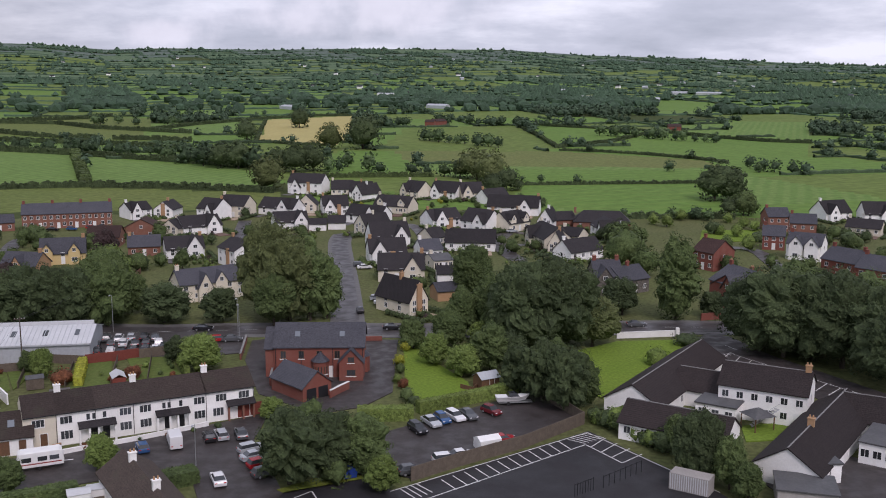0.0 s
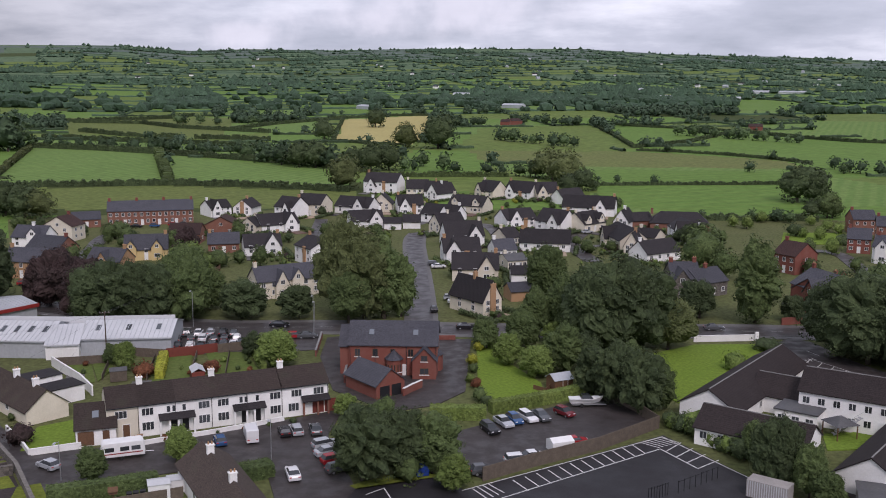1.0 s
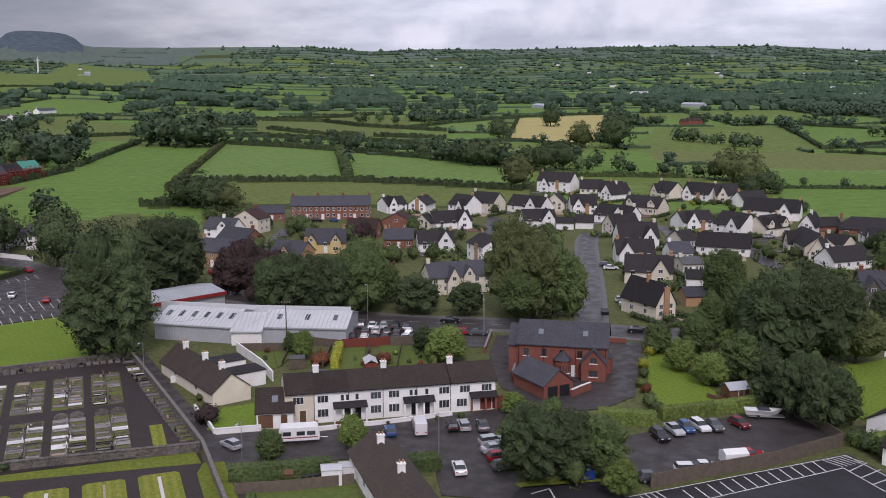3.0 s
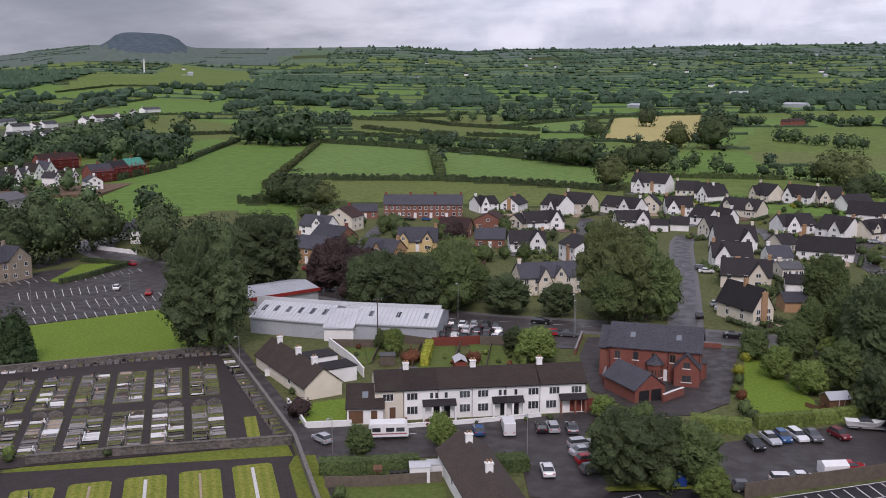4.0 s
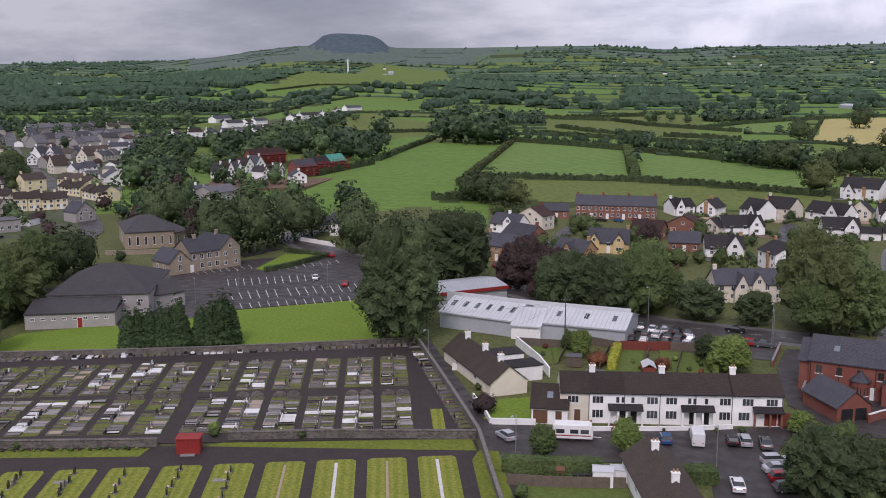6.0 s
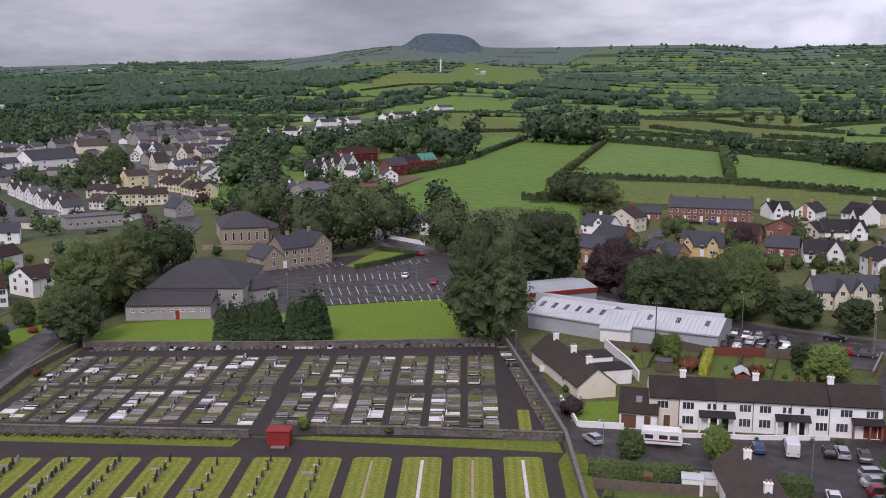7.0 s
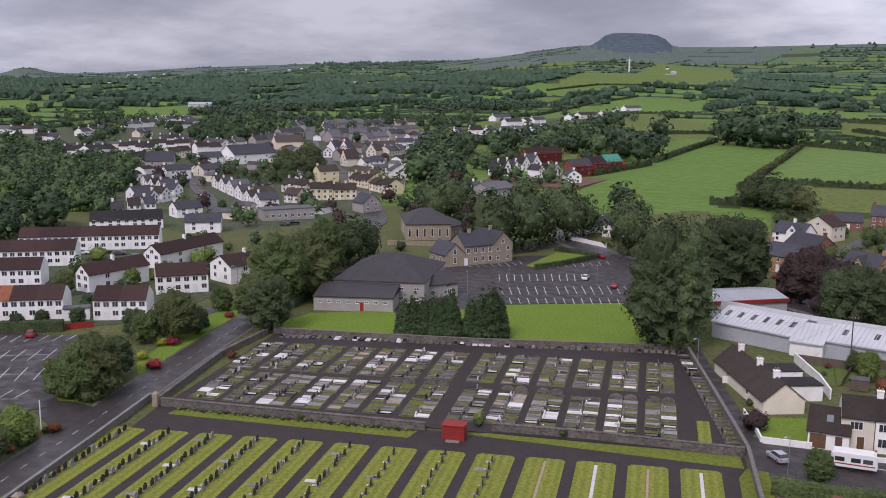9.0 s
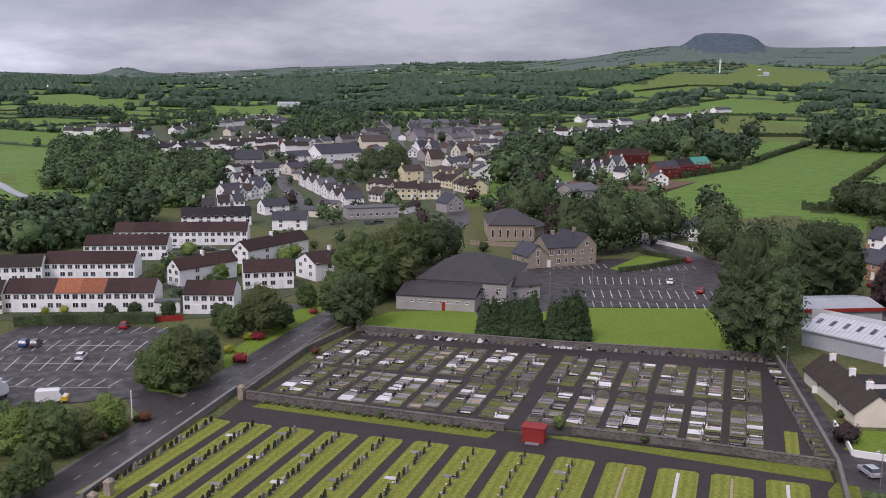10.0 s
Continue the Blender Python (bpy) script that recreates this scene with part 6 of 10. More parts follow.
def canopy(ob, x0, x1, posts, mat, deep=1.1):
    """A lean-to porch roof on posts along the front of a house."""
    v = [(x0, -deep - 0.2, 2.3), (x1, -deep - 0.2, 2.3), (x1, -0.01, 2.95), (x0, -0.01, 2.95)]
    part("porch_roof", Shape().add(v + [(a, b, c + 0.12) for a, b, c in v], [(4, 5, 6, 7), (3, 2, 1, 0), (0, 1, 5, 4), (1, 2, 6, 5), (3, 0, 4, 7)]), tile_dark, ob)
    for u in posts:
        part("porch_post", Shape().box(u - 0.14, -deep, -0.2, u + 0.14, -deep + 0.28, 2.38), mat, ob)


def row_house(f0, f1, up, down, small, doors, roofed, posts, wall, label, post_mat=None):
    """One house of the white terrace between two shares of its length; openings are given as shares too."""
    q = T0.lerp(T1, f0), T0.lerp(T1, f1)
    ob = house(*q[0], *q[1], 7.5, 4.8, 6.9, wall, tile_brown, cols=0, doors=(), stacks=(0.0,) if f0 in (0.135, 0.455, 0.778) else (), stack_mat=render_white, label=label, name="terraced_house", group="white terrace", sides=f1 > 0.99, over=0.3, end=0.0 if f1 < 0.99 else 0.2)
    whole = (T1 - T0).length
    at_x = lambda f: (f - (f0 + f1) / 2) * whole
    for f in up:
        window(ob, at_x(f), 0, 3.05, 1.75, 1.2, 0, 2)
    for f in down:
        window(ob, at_x(f), 0, 0.75, 1.75, 1.35, 0, 2)
    for f in small:
        window(ob, at_x(f), 0, 3.15, 0.62, 1.05, 0, 0)
    for f, mat in doors:
        door(ob, at_x(f), 0, 0, 0.95, 2.05, 0, mat)
    if roofed:
        canopy(ob, at_x(roofed[0]), at_x(roofed[1]), [at_x(f) for f in posts], post_mat or render_white)
    part("gutter", Shape().box((f0 - f1) / 2 * whole, -0.42, 4.68, (f1 - f0) / 2 * whole, -0.3, 4.8), paint_black, ob)
    part("downpipe", Shape().box(at_x(f1) - 0.14, -0.09, 0, at_x(f1) - 0.06, -0.01, 4.7), paint_black, ob)
    return ob


T_TEXT = "white rendered terraced house with a brown tiled roof"
row_house(0.0, 0.135, (0.06,), (), (), ((0.08, wood_brown),), (), (), render_cream, "cream rendered end house of a terrace with brown tiles")
row_house(0.135, 0.295, (0.172,), (0.172,), (0.262, 0.286), ((0.285, paint_black),), (0.217, 0.295), (0.222, 0.262), render_white, T_TEXT)
row_house(0.295, 0.455, (0.418,), (0.418,), (0.33,), ((0.335, paint_black),), (0.295, 0.375), (0.3, 0.37), render_white, T_TEXT)
row_house(0.455, 0.615, (0.504,), (0.504,), (0.585, 0.608), ((0.6, paint_black),), (0.545, 0.615), (0.55, 0.605), render_white, T_TEXT)
row_house(0.615, 0.778, (0.744,), (0.744,), (0.66,), ((0.66, paint_black),), (0.615, 0.695), (0.64, 0.69), render_white, T_TEXT)
c6 = row_house(0.778, 1.0, (0.845, 0.952), (0.83,), (), (), (0.865, 1.0), (0.872, 0.94, 0.99), render_white, "white rendered end house with a garage and brown tiles", brick_brown)
for k in (2.0, 4.0):
    door(c6, k, 0, 0, 1.7, 2.0, 0, wood_red, "garage_door", wood_red)
an = house(-62.8, 127.6, -57.7, 129.7, 7.0, 2.6, 5.2, render_white, tile_brown, storeys=1, cols=0, doors=(0.75,), stacks=(), label="low white annexe with arched porch and tiled roof", name="annexe", lights=1, sides=False, door_mat=wood_brown)
door(an, -1.4, 0, 0, 2.2, 2.1, 0, wood_brown, "garage_door")
wall_line("garden_wall", render_white, 0.6, 0.22, -55.8, 127.5, -51.0, 130.7, -45.6, 133.9, -40.1, 137.7, -35.7, 141.0, label="low white rendered garden wall before the terrace", cap=render_white)
wall_line("garden_wall", brick_brown, 0.8, 0.22, -57.3, 128.2, -54.4, 131.2, label="low red brick garden wall", cap=brick_tan)
for k in range(8):
    s = k / 7
    tree(("bush", "bush_dark", "bush_rust")[k % 3], -58 + 24 * s, 127.6 + 12.6 * s, 0.8 + 0.3 * math.sin(k), 1.2)

# ---- the brick house and its garage ----
bh = house(-29.9, 165.8, -14.0, 166.5, 9.0, 5.7, 8.9, brick_red, slate, cols=5, stacks=(), frame=wood_brown, wings=((0.86, 4.2, 2.2, 3.4, 5.6),), doors=(0.62,), lights=2, label="large red brick house with a wet slate roof and white sills", win=(1.0, 1.4), door_mat=paint_white)
bay = Shape()
cxb, r2 = 0.2, 1.5
octo = [(cxb + r2 * math.cos(radians(a)), -0.2 + r2 * math.sin(radians(a))) for a in (180, 225, 270, 315, 360)]
bay.slab(octo + [(cxb + r2, 0.0), (cxb - r2, 0.0)], -0.2, 3.2)
part("bay", bay, brick_red, bh)
tip = Shape()
o2 = [(cxb + 1.75 * math.cos(radians(a)), -0.2 + 1.75 * math.sin(radians(a)), 3.2) for a in (180, 225, 270, 315, 360)]
tip.add(o2 + [(cxb, 0.0, 4.8)], [(0, 1, 5), (1, 2, 5), (2, 3, 5), (3, 4, 5)])
part("bay_roof", tip, slate, bh)
for a in (225, 270, 315):
    window(bh, cxb + 1.42 * math.cos(radians(a)), -0.2 + 1.42 * math.sin(radians(a)), 1.0, 0.8, 1.4, a + 90, frame=wood_brown)
part("side_wall", Shape().box(-9.6, 0.6, -0.3, -7.95, 8.4, 5.3), brick_red, bh)
part("lower_roof", Shape().roof(-9.6, -7.7, 0.6, 8.4, 5.3, 8.1, 0.35, 0.25), slate, bh)
for u in (-7.7, -3.2, 2.4, 7.7):
    part("downpipe", Shape().box(u - 0.05, -0.11, 0, u + 0.05, -0.01, 5.6), paint_black, bh)
side_bay = Shape().slab([(6.9, 2.5), (8.4, 3.0), (8.8, 4.2), (8.4, 5.4), (6.9, 5.9)], -0.2, 3.0)
part("bay", side_bay, brick_red, bh)
part("bay_roof", Shape().add([(6.9, 2.3, 3.0), (8.6, 2.8, 3.0), (9.0, 4.2, 3.0), (8.6, 5.6, 3.0), (6.9, 6.1, 3.0), (7.2, 4.2, 4.6)], [(0, 1, 5), (1, 2, 5), (2, 3, 5), (3, 4, 5)]), slate, bh)
gar = house(-22.9, 152.3, -18.7, 156.3, 9.2, 2.4, 4.7, brick_red, slate, storeys=1, turn=True, cols=0, doors=(), stacks=(), sides=False, gable_win=False, label="red brick double garage with a slate gable roof", name="garage", category="garage")
for k in (-1.2, 1.2):
    door(gar, k, 0, 0, 2.0, 2.0, 0, paint_black, "garage_door", brick_red)
wall_line("garden_wall", brick_red, 1.3, 0.3, -18.7, 154.6, -17.4, 157.3, -16.1, 159.6, label="red brick garden wall with pale coping", cap=paint_white)
wall_line("garden_wall", brick_red, 1.6, 0.3, -29.8, 160.9, -30.6, 168.5, -30.6, 172.3, label="red brick side wall with pale coping", cap=kerbstone)
wall_line("garden_wall", brick_red, 1.1, 0.3, -38.4, 177.3, -40.1, 191.6, label="red brick boundary wall at the yard", cap=kerbstone)
wall_line("garden_wall", brick_red, 0.9, 0.3, -16.4, 191.5, -12.4, 191.8, label="low red brick wall by the road")

# ---- bungalows ----
b1 = house(-74.2, 135.3, -70.0, 140.5, 23.0, 2.2, 4.9, render_cream, tile_worn, storeys=1, turn=True, cols=0, doors=(), stacks=(0.05, 0.45, 0.95), gable_win=False, sides=True, label="row of low cream bungalows under one brown roof", stack_mat=render_white, name="bungalow")
for k in (6.0, 14.0):
    o = Shape()
    o.box(3.3, k, -0.2, 9.0, k + 4.5, 2.5, 0), o.box(3.2, k - 0.15, 2.5, 9.15, k + 4.65, 2.65, 1)
    part("rear_extension", o, [render_white, tile_dark], b1)
wall_line("garden_wall", render_white, 1.6, 0.22, -70.6, 150.4, -75.6, 156.6, -85.7, 166.7, label="white rendered yard wall behind the bungalows", cap=render_white)
wall_line("garden_wall", render_white, 1.0, 0.22, -87.5, 145.0, -84.7, 147.6, -81.5, 143.2, label="white garden wall by the lane", cap=render_white)
wall_line("garden_wall", render_white, 0.75, 0.22, -76.3, 133.2, -70.0, 126.4, -68.0, 124.0, -61.9, 127.3, label="white garden wall around the bungalow lawn", cap=render_white)
b2 = house(-28.4, 92.6, -22.8, 96.2, 28.5, 2.6, 4.9, render_white, tile_worn, storeys=1, turn=True, cols=0, doors=(), stacks=(0.5, 0.97), stack_mat=render_white, sides=True, label="white bungalow with a long brown tiled roof", name="bungalow")
sh = thing("shed", -44.5, 111.6, 0, 24, "white panelled garden shed", "shed")
part("wall", Shape().box(-1.3, -1.1, 0, 1.3, 1.1, 2.2), paint_white, sh), part("roof", Shape().roof(-1.3, 1.3, -1.1, 1.1, 2.2, 2.5, 0.1, 0.1, 0.06), metal_white, sh)
sh = thing("shed", -42.9, 114.2, 0, 24, "low white lean-to store beside the shed", "shed")
part("wall", Shape().box(-1.4, -0.9, 0, 1.4, 0.9, 1.7), paint_white, sh), part("roof", Shape().box(-1.5, -1.0, 1.7, 1.5, 1.0, 1.8), metal_white, sh)
sh = thing("shed", -55.9, 160.2, 0, 26, "narrow red wooden shed with a white roof", "shed")
part("wall", Shape().box(-1.1, -1.9, 0, 1.1, 1.9, 2.0), wood_red, sh), part("roof", Shape().roof(-1.9, 1.9, -1.1, 1.1, 2.0, 2.6, 0.1, 0.1, 0.06).moved(Matrix.Rotation(radians(90), 4, "Z")), metal_white, sh)
sh = thing("shed", -69.8, 159.1, 0, 26, "dark timber garden shed", "shed")
part("wall", Shape().box(-1.4, -1.1, 0, 1.4, 1.1, 1.9), wood_grey, sh), part("roof", Shape().roof(-1.4, 1.4, -1.1, 1.1, 1.9, 2.3, 0.1, 0.1, 0.06), felt_roof, sh)
sh = thing("shed", 7.6, 161.6, 0, 30, "brown timber summer house with a grey felt roof", "shed")
part("wall", Shape().gable(-1.8, 1.8, -1.4, 1.4, 0, 1.9, 2.7), wood_brown, sh), part("roof", Shape().roof(-1.8, 1.8, -1.4, 1.4, 1.9, 2.7, 0.25, 0.2, 0.06), metal_grey, sh)
wall_line("fence", wood_brown, 0.8, 0.08, 3.1, 160.4, 5.2, 158.6, 6.5, 162.4, label="low brown picket fence by the summer house", category="fence")
door(sh, 0.3, -1.4, 0, 0.9, 1.8, 0, wood_brown)

# ---- warehouse with white roof ----
def warehouse(name, x0, y0, x1, y1, depth, eave, top, wall, cover, label, lights=0, front=None):
    mx, my, w, ang = line_of(x0, y0, x1, y1)
    ob = thing(name, mx, my, 0, ang, label, "warehouse")
    h = w / 2
    part("wall", Shape().gable(-h, h, 0, depth, -0.3, eave, top - 0.05), wall, ob)
    part("roof", Shape().roof(-h, h, 0, depth, eave, top, 0.25, 0.2, 0.12), cover, ob)
    part("gutter", Shape().box(-h, -0.4, eave - 0.25, h, -0.25, eave - 0.1), metal_grey, ob)
    k = (top - eave) / (depth / 2)
    seams = Shape()
    for i in range(int(w / 0.9)):
        x = -h + 0.45 + i * 0.9
        for ya, yb in ((-0.25, depth / 2), (depth + 0.25, depth / 2)):
            za = eave - 0.25 * k + 0.11
            seams.add([(x - 0.04, ya, za), (x + 0.04, ya, za), (x + 0.04, yb, top + 0.11), (x - 0.04, yb, top + 0.11), (x - 0.04, ya, za + 0.09), (x + 0.04, ya, za + 0.09), (x + 0.04, yb, top + 0.2), (x - 0.04, yb, top + 0.2)], [(4, 5, 6, 7), (0, 1, 5, 4), (1, 2, 6, 5), (3, 0, 4, 7)])
    part("roof_seams", seams, metal_grey, ob)
    for i in range(lights):
        part("rooflight", Shape().box(-0.45, -1.1, 0, 0.45, 1.1, 0.06), glass_dark, ob, at=pose(-h + (i + 0.5) * w / lights, depth * 0.28, eave + k * depth * 0.28 + 0.12, math.degrees(math.atan(k))))
    for i in range(int(w / 1.2)):
        part("cladding_rib", Shape().box(-0.04, -0.06, 0.2, 0.04, 0, eave - 0.25), wall, ob, at=pose(-h + 0.6 + i * 1.2, 0, 0))
    return ob


warehouse("warehouse", -106.1, 170.7, -89.2, 171.3, 14.0, 3.3, 5.4, metal_grey, metal_white, "grey clad warehouse with a white ribbed roof", 6)
warehouse("warehouse", -88.6, 170.1, -82.8, 171.7, 14.0, 2.8, 5.0, render_white, metal_white, "white rendered middle bay of the warehouse")
warehouse("warehouse", -83.5, 173.3, -66.5, 176.3, 14.0, 3.3, 5.2, metal_grey, metal_white, "long grey warehouse with a white ribbed roof", 3)
workshop = warehouse("warehouse", -115.0, 185.3, -105.8, 200.7, 12.0, 3.6, 4.5, metal_grey, metal_grey, "grey-roofed workshop with a red fascia", 0)
part("fascia", Shape().box(-9.3, -0.52, 2.9, 9.3, -0.42, 3.7), paint_red, workshop, "bright red fascia board")
wall_line("parapet_wall", metal_white, 5.4, 0.3, -110.5, 181.0, -89.8, 182.2, -69.0, 185.9, label="white parapet wall behind the warehouse roof")
wall_line("fence", wood_red, 1.8, 0.1, -66.5, 173.6, -62.2, 175.7, -58.0, 178.4, label="red stained timber fence at the back of the gardens", category="fence")
wall_line("fence", wood_grey, 1.8, 0.1, -57.7, 177.6, -51.9, 180.9, label="dark timber fence panels", category="fence")
wall_line("fence", wood_grey, 1.6, 0.1, -84.8, 166.2, -76.3, 169.0, -74.0, 174.5, -66.5, 173.6, label="weathered timber fence behind the gardens", category="fence")
for q in ((-72.6, 158.6, -75.6, 168.6), (-64.6, 158.8, -68.4, 173.0), (-57.4, 160.6, -61.4, 176.4), (-51.6, 162.6, -55.6, 178.6)):
    wall_line("fence", wood_grey, 1.1, 0.08, *q, label="low weathered garden fence between back gardens", category="fence")
for q in ((-66.3, 156.0, -63.2, 157.6, -64.0, 159.6, -67.0, 158.2), (-55.8, 156.6, -50.8, 159.4, -51.6, 161.4, -56.6, 158.8), (-79.2, 158.6, -76.4, 160.2, -77.6, 162.6, -80.2, 161.0)):
    sheet("patio", paving, 0.045, *q, label="small grey paved patio in a back garden", category="patio")
trees("shrub shrub_light shrub_red bush shrub_dark bush_rust", 1.1, -68.9, 167.5, -66.2, 170.2, -61.0, 166.2, -60.2, 171.8, -58.4, 163.4, -54.6, 171.4, -49.6, 170.8, -48.2, 166.2, -73.4, 163.0, -75.8, 170.8, -79.4, 166.8, -82.4, 163.8, -83.0, 158.4, vary=0.3)
wall_line("fence", wood_grey, 1.5, 0.1, -55.1, 105.1, -48.9, 107.8, -41.5, 112.0, label="weathered timber fence panels in the garden", category="fence")
wall_line("fence", wood_grey, 1.9, 0.12, -4.1, 120.6, 2.3, 125.8, 12.1, 133.1, 22.0, 143.1, label="weathered close-board fence along the parking lot", category="fence")
wall_line("fence", wood_grey, 1.8, 0.12, 14.7, 158.8, 19.2, 150.1, 22.0, 143.1, label="weathered timber fence at the end of the parking lot", category="fence")
wall_line("fence", wood_brown, 1.5, 0.1, -76.9, 213.0, -79.7, 231.6, -83.5, 261.8, label="brown timber fence up the slope", category="fence")

# ---- low white building with brown roofs ----
W_LABEL = "white rendered wing of a low building with brown tiles"
PUB = dict(ridge_mat=kerbstone, wall=render_white, roof=tile_umber, gable_win=False, storeys=1, stacks=(), back=False, group="public building", category="building", name="building_wing")
house(25.8, 147.9, 33.6, 142.8, 33, 2.7, 5.5, turn=True, cols=0, doors=(), label=W_LABEL, **PUB)
house(26.2, 137.0, 39.6, 128.6, 7.4, 2.6, 5.0, cols=6, doors=(), label=W_LABEL, **PUB)
house(43.8, 147.5, 55.6, 141.2, 8.6, 5.2, 7.8, cols=6, doors=(0.42, 0.9), label="two-storey white wing with brown tiles and an outside stair", **{**PUB, "storeys": 2, "stacks": (1.0,), "stack_mat": brick_tan})
house(41.4, 121.8, 48.4, 116.8, 31, 2.5, 5.3, turn=True, cols=0, doors=(), label="white gabled wing with a large brown tiled roof", **{**PUB, "stacks": (0.3,), "stack_mat": brick_tan})
house(59.6, 138.6, 76.0, 129.6, 9, 2.6, 5.4, cols=6, doors=(), label=W_LABEL, **PUB)
house(38.0, 153.6, 47.0, 148.0, 8, 2.7, 5.2, cols=3, doors=(), label=W_LABEL, **PUB)
def flat_block(x0, y0, x1, y1, depth, h, label, wins=3, mat=None):
    mx, my, w, ang = line_of(x0, y0, x1, y1)
    ob = thing("flat_roof_block", mx, my, 0, ang, label, "building")
    part("wall", Shape().box(-w / 2, 0, -0.3, w / 2, depth, h), mat or render_white, ob)
    part("roof", Shape().box(-w / 2 - 0.2, -0.2, h, w / 2 + 0.2, depth + 0.2, h + 0.22), felt_roof, ob)
    for i in range(wins):
        window(ob, -w / 2 + (i + 0.5) * w / wins, 0, 1.0, 1.2, 1.2)
    return ob


flat_block(39.7, 145.3, 45.0, 142.0, 5, 2.8, "white block with a wet flat felt roof")
flat_block(58.0, 127.9, 61.9, 125.1, 9, 3.0, "white flat-roofed block with mossy felt")
flat_block(48.7, 120.5, 52.7, 120.7, 5, 2.6, "small white flat-roofed entrance block", 1)
ct = thing("container", 32.3, 118.2, 0, -32, "white corrugated storage container", "container")
part("body", Shape().box(-2.6, -1.2, 0.05, 2.6, 1.2, 2.3), render_grey, ct)
for i in range(17):
    part("corrugation", Shape().box(-0.05, -1.25, 0.15, 0.05, -1.2, 2.2), metal_white, ct, at=pose(-2.4 + i * 0.3, 0, 0))
fb = flat_block(41.7, 113.2, 48.6, 111.4, 6.0, 2.2, "low dark lean-to with a worn felt roof", 0, render_grey)
gz1 = thing("gazebo", 48.3, 141.5, 0, 20, "small grey-roofed timber gazebo", "gazebo")
part("roof", frustum(-2, 2, 2, 2.2, -0.3, 0.3, 0.3, 3.2), felt_roof, gz1)
for a in (-1.7, 1.7):
    for b in (-1.7, 1.7):
        part("post", Shape().box(a - 0.07, b - 0.07, 0, a + 0.07, b + 0.07, 2.2), wood_brown, gz1)
st = thing("outside_stair", 49.9, 143.0, 0, 5, "grey steel outside stair", "stair")
for i in range(10):
    part("tread", Shape().box(-2.6 + i * 0.42, -1.4, 0.3 + i * 0.27, -2.2 + i * 0.42, -0.4, 0.35 + i * 0.27), steel, st)
part("rail", Shape().limb((-2.6, -1.4, 1.2), (1.6, -1.4, 3.8), 0.03, 0.03, 6), steel, st)
part("stringer", Shape().limb((-2.6, -1.35, 0.2), (1.6, -1.35, 2.9), 0.08, 0.08, 4), steel, st)
wall_line("garden_wall", render_white, 1.1, 0.25, 36.2, 195.0, 49.6, 197.2, label="white rendered roadside wall", cap=render_white)
part_pier = thing("gate_pier", 49.2, 196.7, 0, 0, "white rendered gate pier", "pier")
part("shaft", Shape().box(-0.35, -0.35, 0, 0.35, 0.35, 1.8), render_white, part_pier)
wall_line("garden_wall", brick_red, 1.5, 0.3, 57.9, 211.1, 68.1, 214.7, label="red brick garden wall by the road")
# dark railings round the tarmac
for q in ((16.9, 115.9, 19.6, 118.0), (21.0, 118.6, 27.0, 124.0)):
    rl = thing("railing", q[0], q[1], 0, line_of(*q)[3], "dark green steel railing panel", "railing")
    n = 8
    ln = line_of(*q)[2]
    for i in range(n):
        part("bar", Shape().box(-0.03, -0.03, 0, 0.03, 0.03, 1.8), paint_black, rl, at=pose(ln * i / (n - 1), 0, 0))
    part("rail", Shape().box(0, -0.03, 1.6, ln, 0.03, 1.68), paint_black, rl)

# ---- parked vehicles ----
cars(-62, "black silver blue white grey", -3.7, 139.0, -1.7, 142.0, 0.0, 143.4, 2.0, 144.6, 4.1, 145.4)
car(7.8, 147.3, -50, "maroon", "hatch")
car(8.8, 134.6, 20, "red", "saloon")
cars(18, "white white", 0.7, 127.1, 2.8, 128.5)
car(-4.1, 122.9, 20, "grey", "hatch")
car(-29.3, 119.6, 112, "white", "saloon")
cars(112, "black silver grey", -34.2, 135.0, -32.6, 135.9, -29.8, 136.4)
cars(35, "silver silver", -27.0, 130.6, -26.0, 127.7)
car(-24.8, 124.9, 35, "red", "hatch")
car(-23.6, 121.9, 38, "grey", "hatch")
car(-42.6, 130.6, 115, "blue", "hatch")
car(-38.6, 132.7, 112, "white", "van")
car(-62.9, 119.5, 150, "silver", "hatch")
cars(104, "black white black grey black white", -66.8, 180.6, -64.2, 180.5, -62.1, 180.8, -60.1, 181.5, -58.0, 182.2, -56.1, 182.5)
cars(104, "black grey white black black white black", -68.6, 185.2, -66.0, 186.4, -63.7, 186.8, -61.4, 186.6, -59.2, 186.9, -56.8, 187.2, -54.9, 184.3)
cars(104, "white grey white silver black grey", -70.6, 190.0, -68.3, 190.3, -65.9, 190.6, -63.5, 191.0, -60.9, 191.3, -58.6, 191.1)
cars(8, "red grey", -45.3, 190.0, -42.8, 190.3)
car(-50.8, 198.9, 4, "black", "saloon")
car(-10.7, 200.7, 4, "black", "saloon")
car(-19.0, 216.5, 100, "black", "hatch")
cars(8, "silver white", -15.7, 229.2, -14.4, 225.1)
cars(10, "grey white", -24.0, 274.2, -22.4, 270.1)
car(42.2, 204.8, 4, "grey", "saloon")
car(64.1, 208.2, 10, "white", "saloon")
cars(20, "white silver", 18.5, 356.8, 24.5, 341.1)
cars(5, "black blue red grey", -138.4, 338.2, -132.3, 340.0, -126.4, 343.3, -123.4, 346.2)
car(-127.5, 236.1, 30, "red", "hatch")
car(-128.6, 210.2, 20, "red", "saloon")
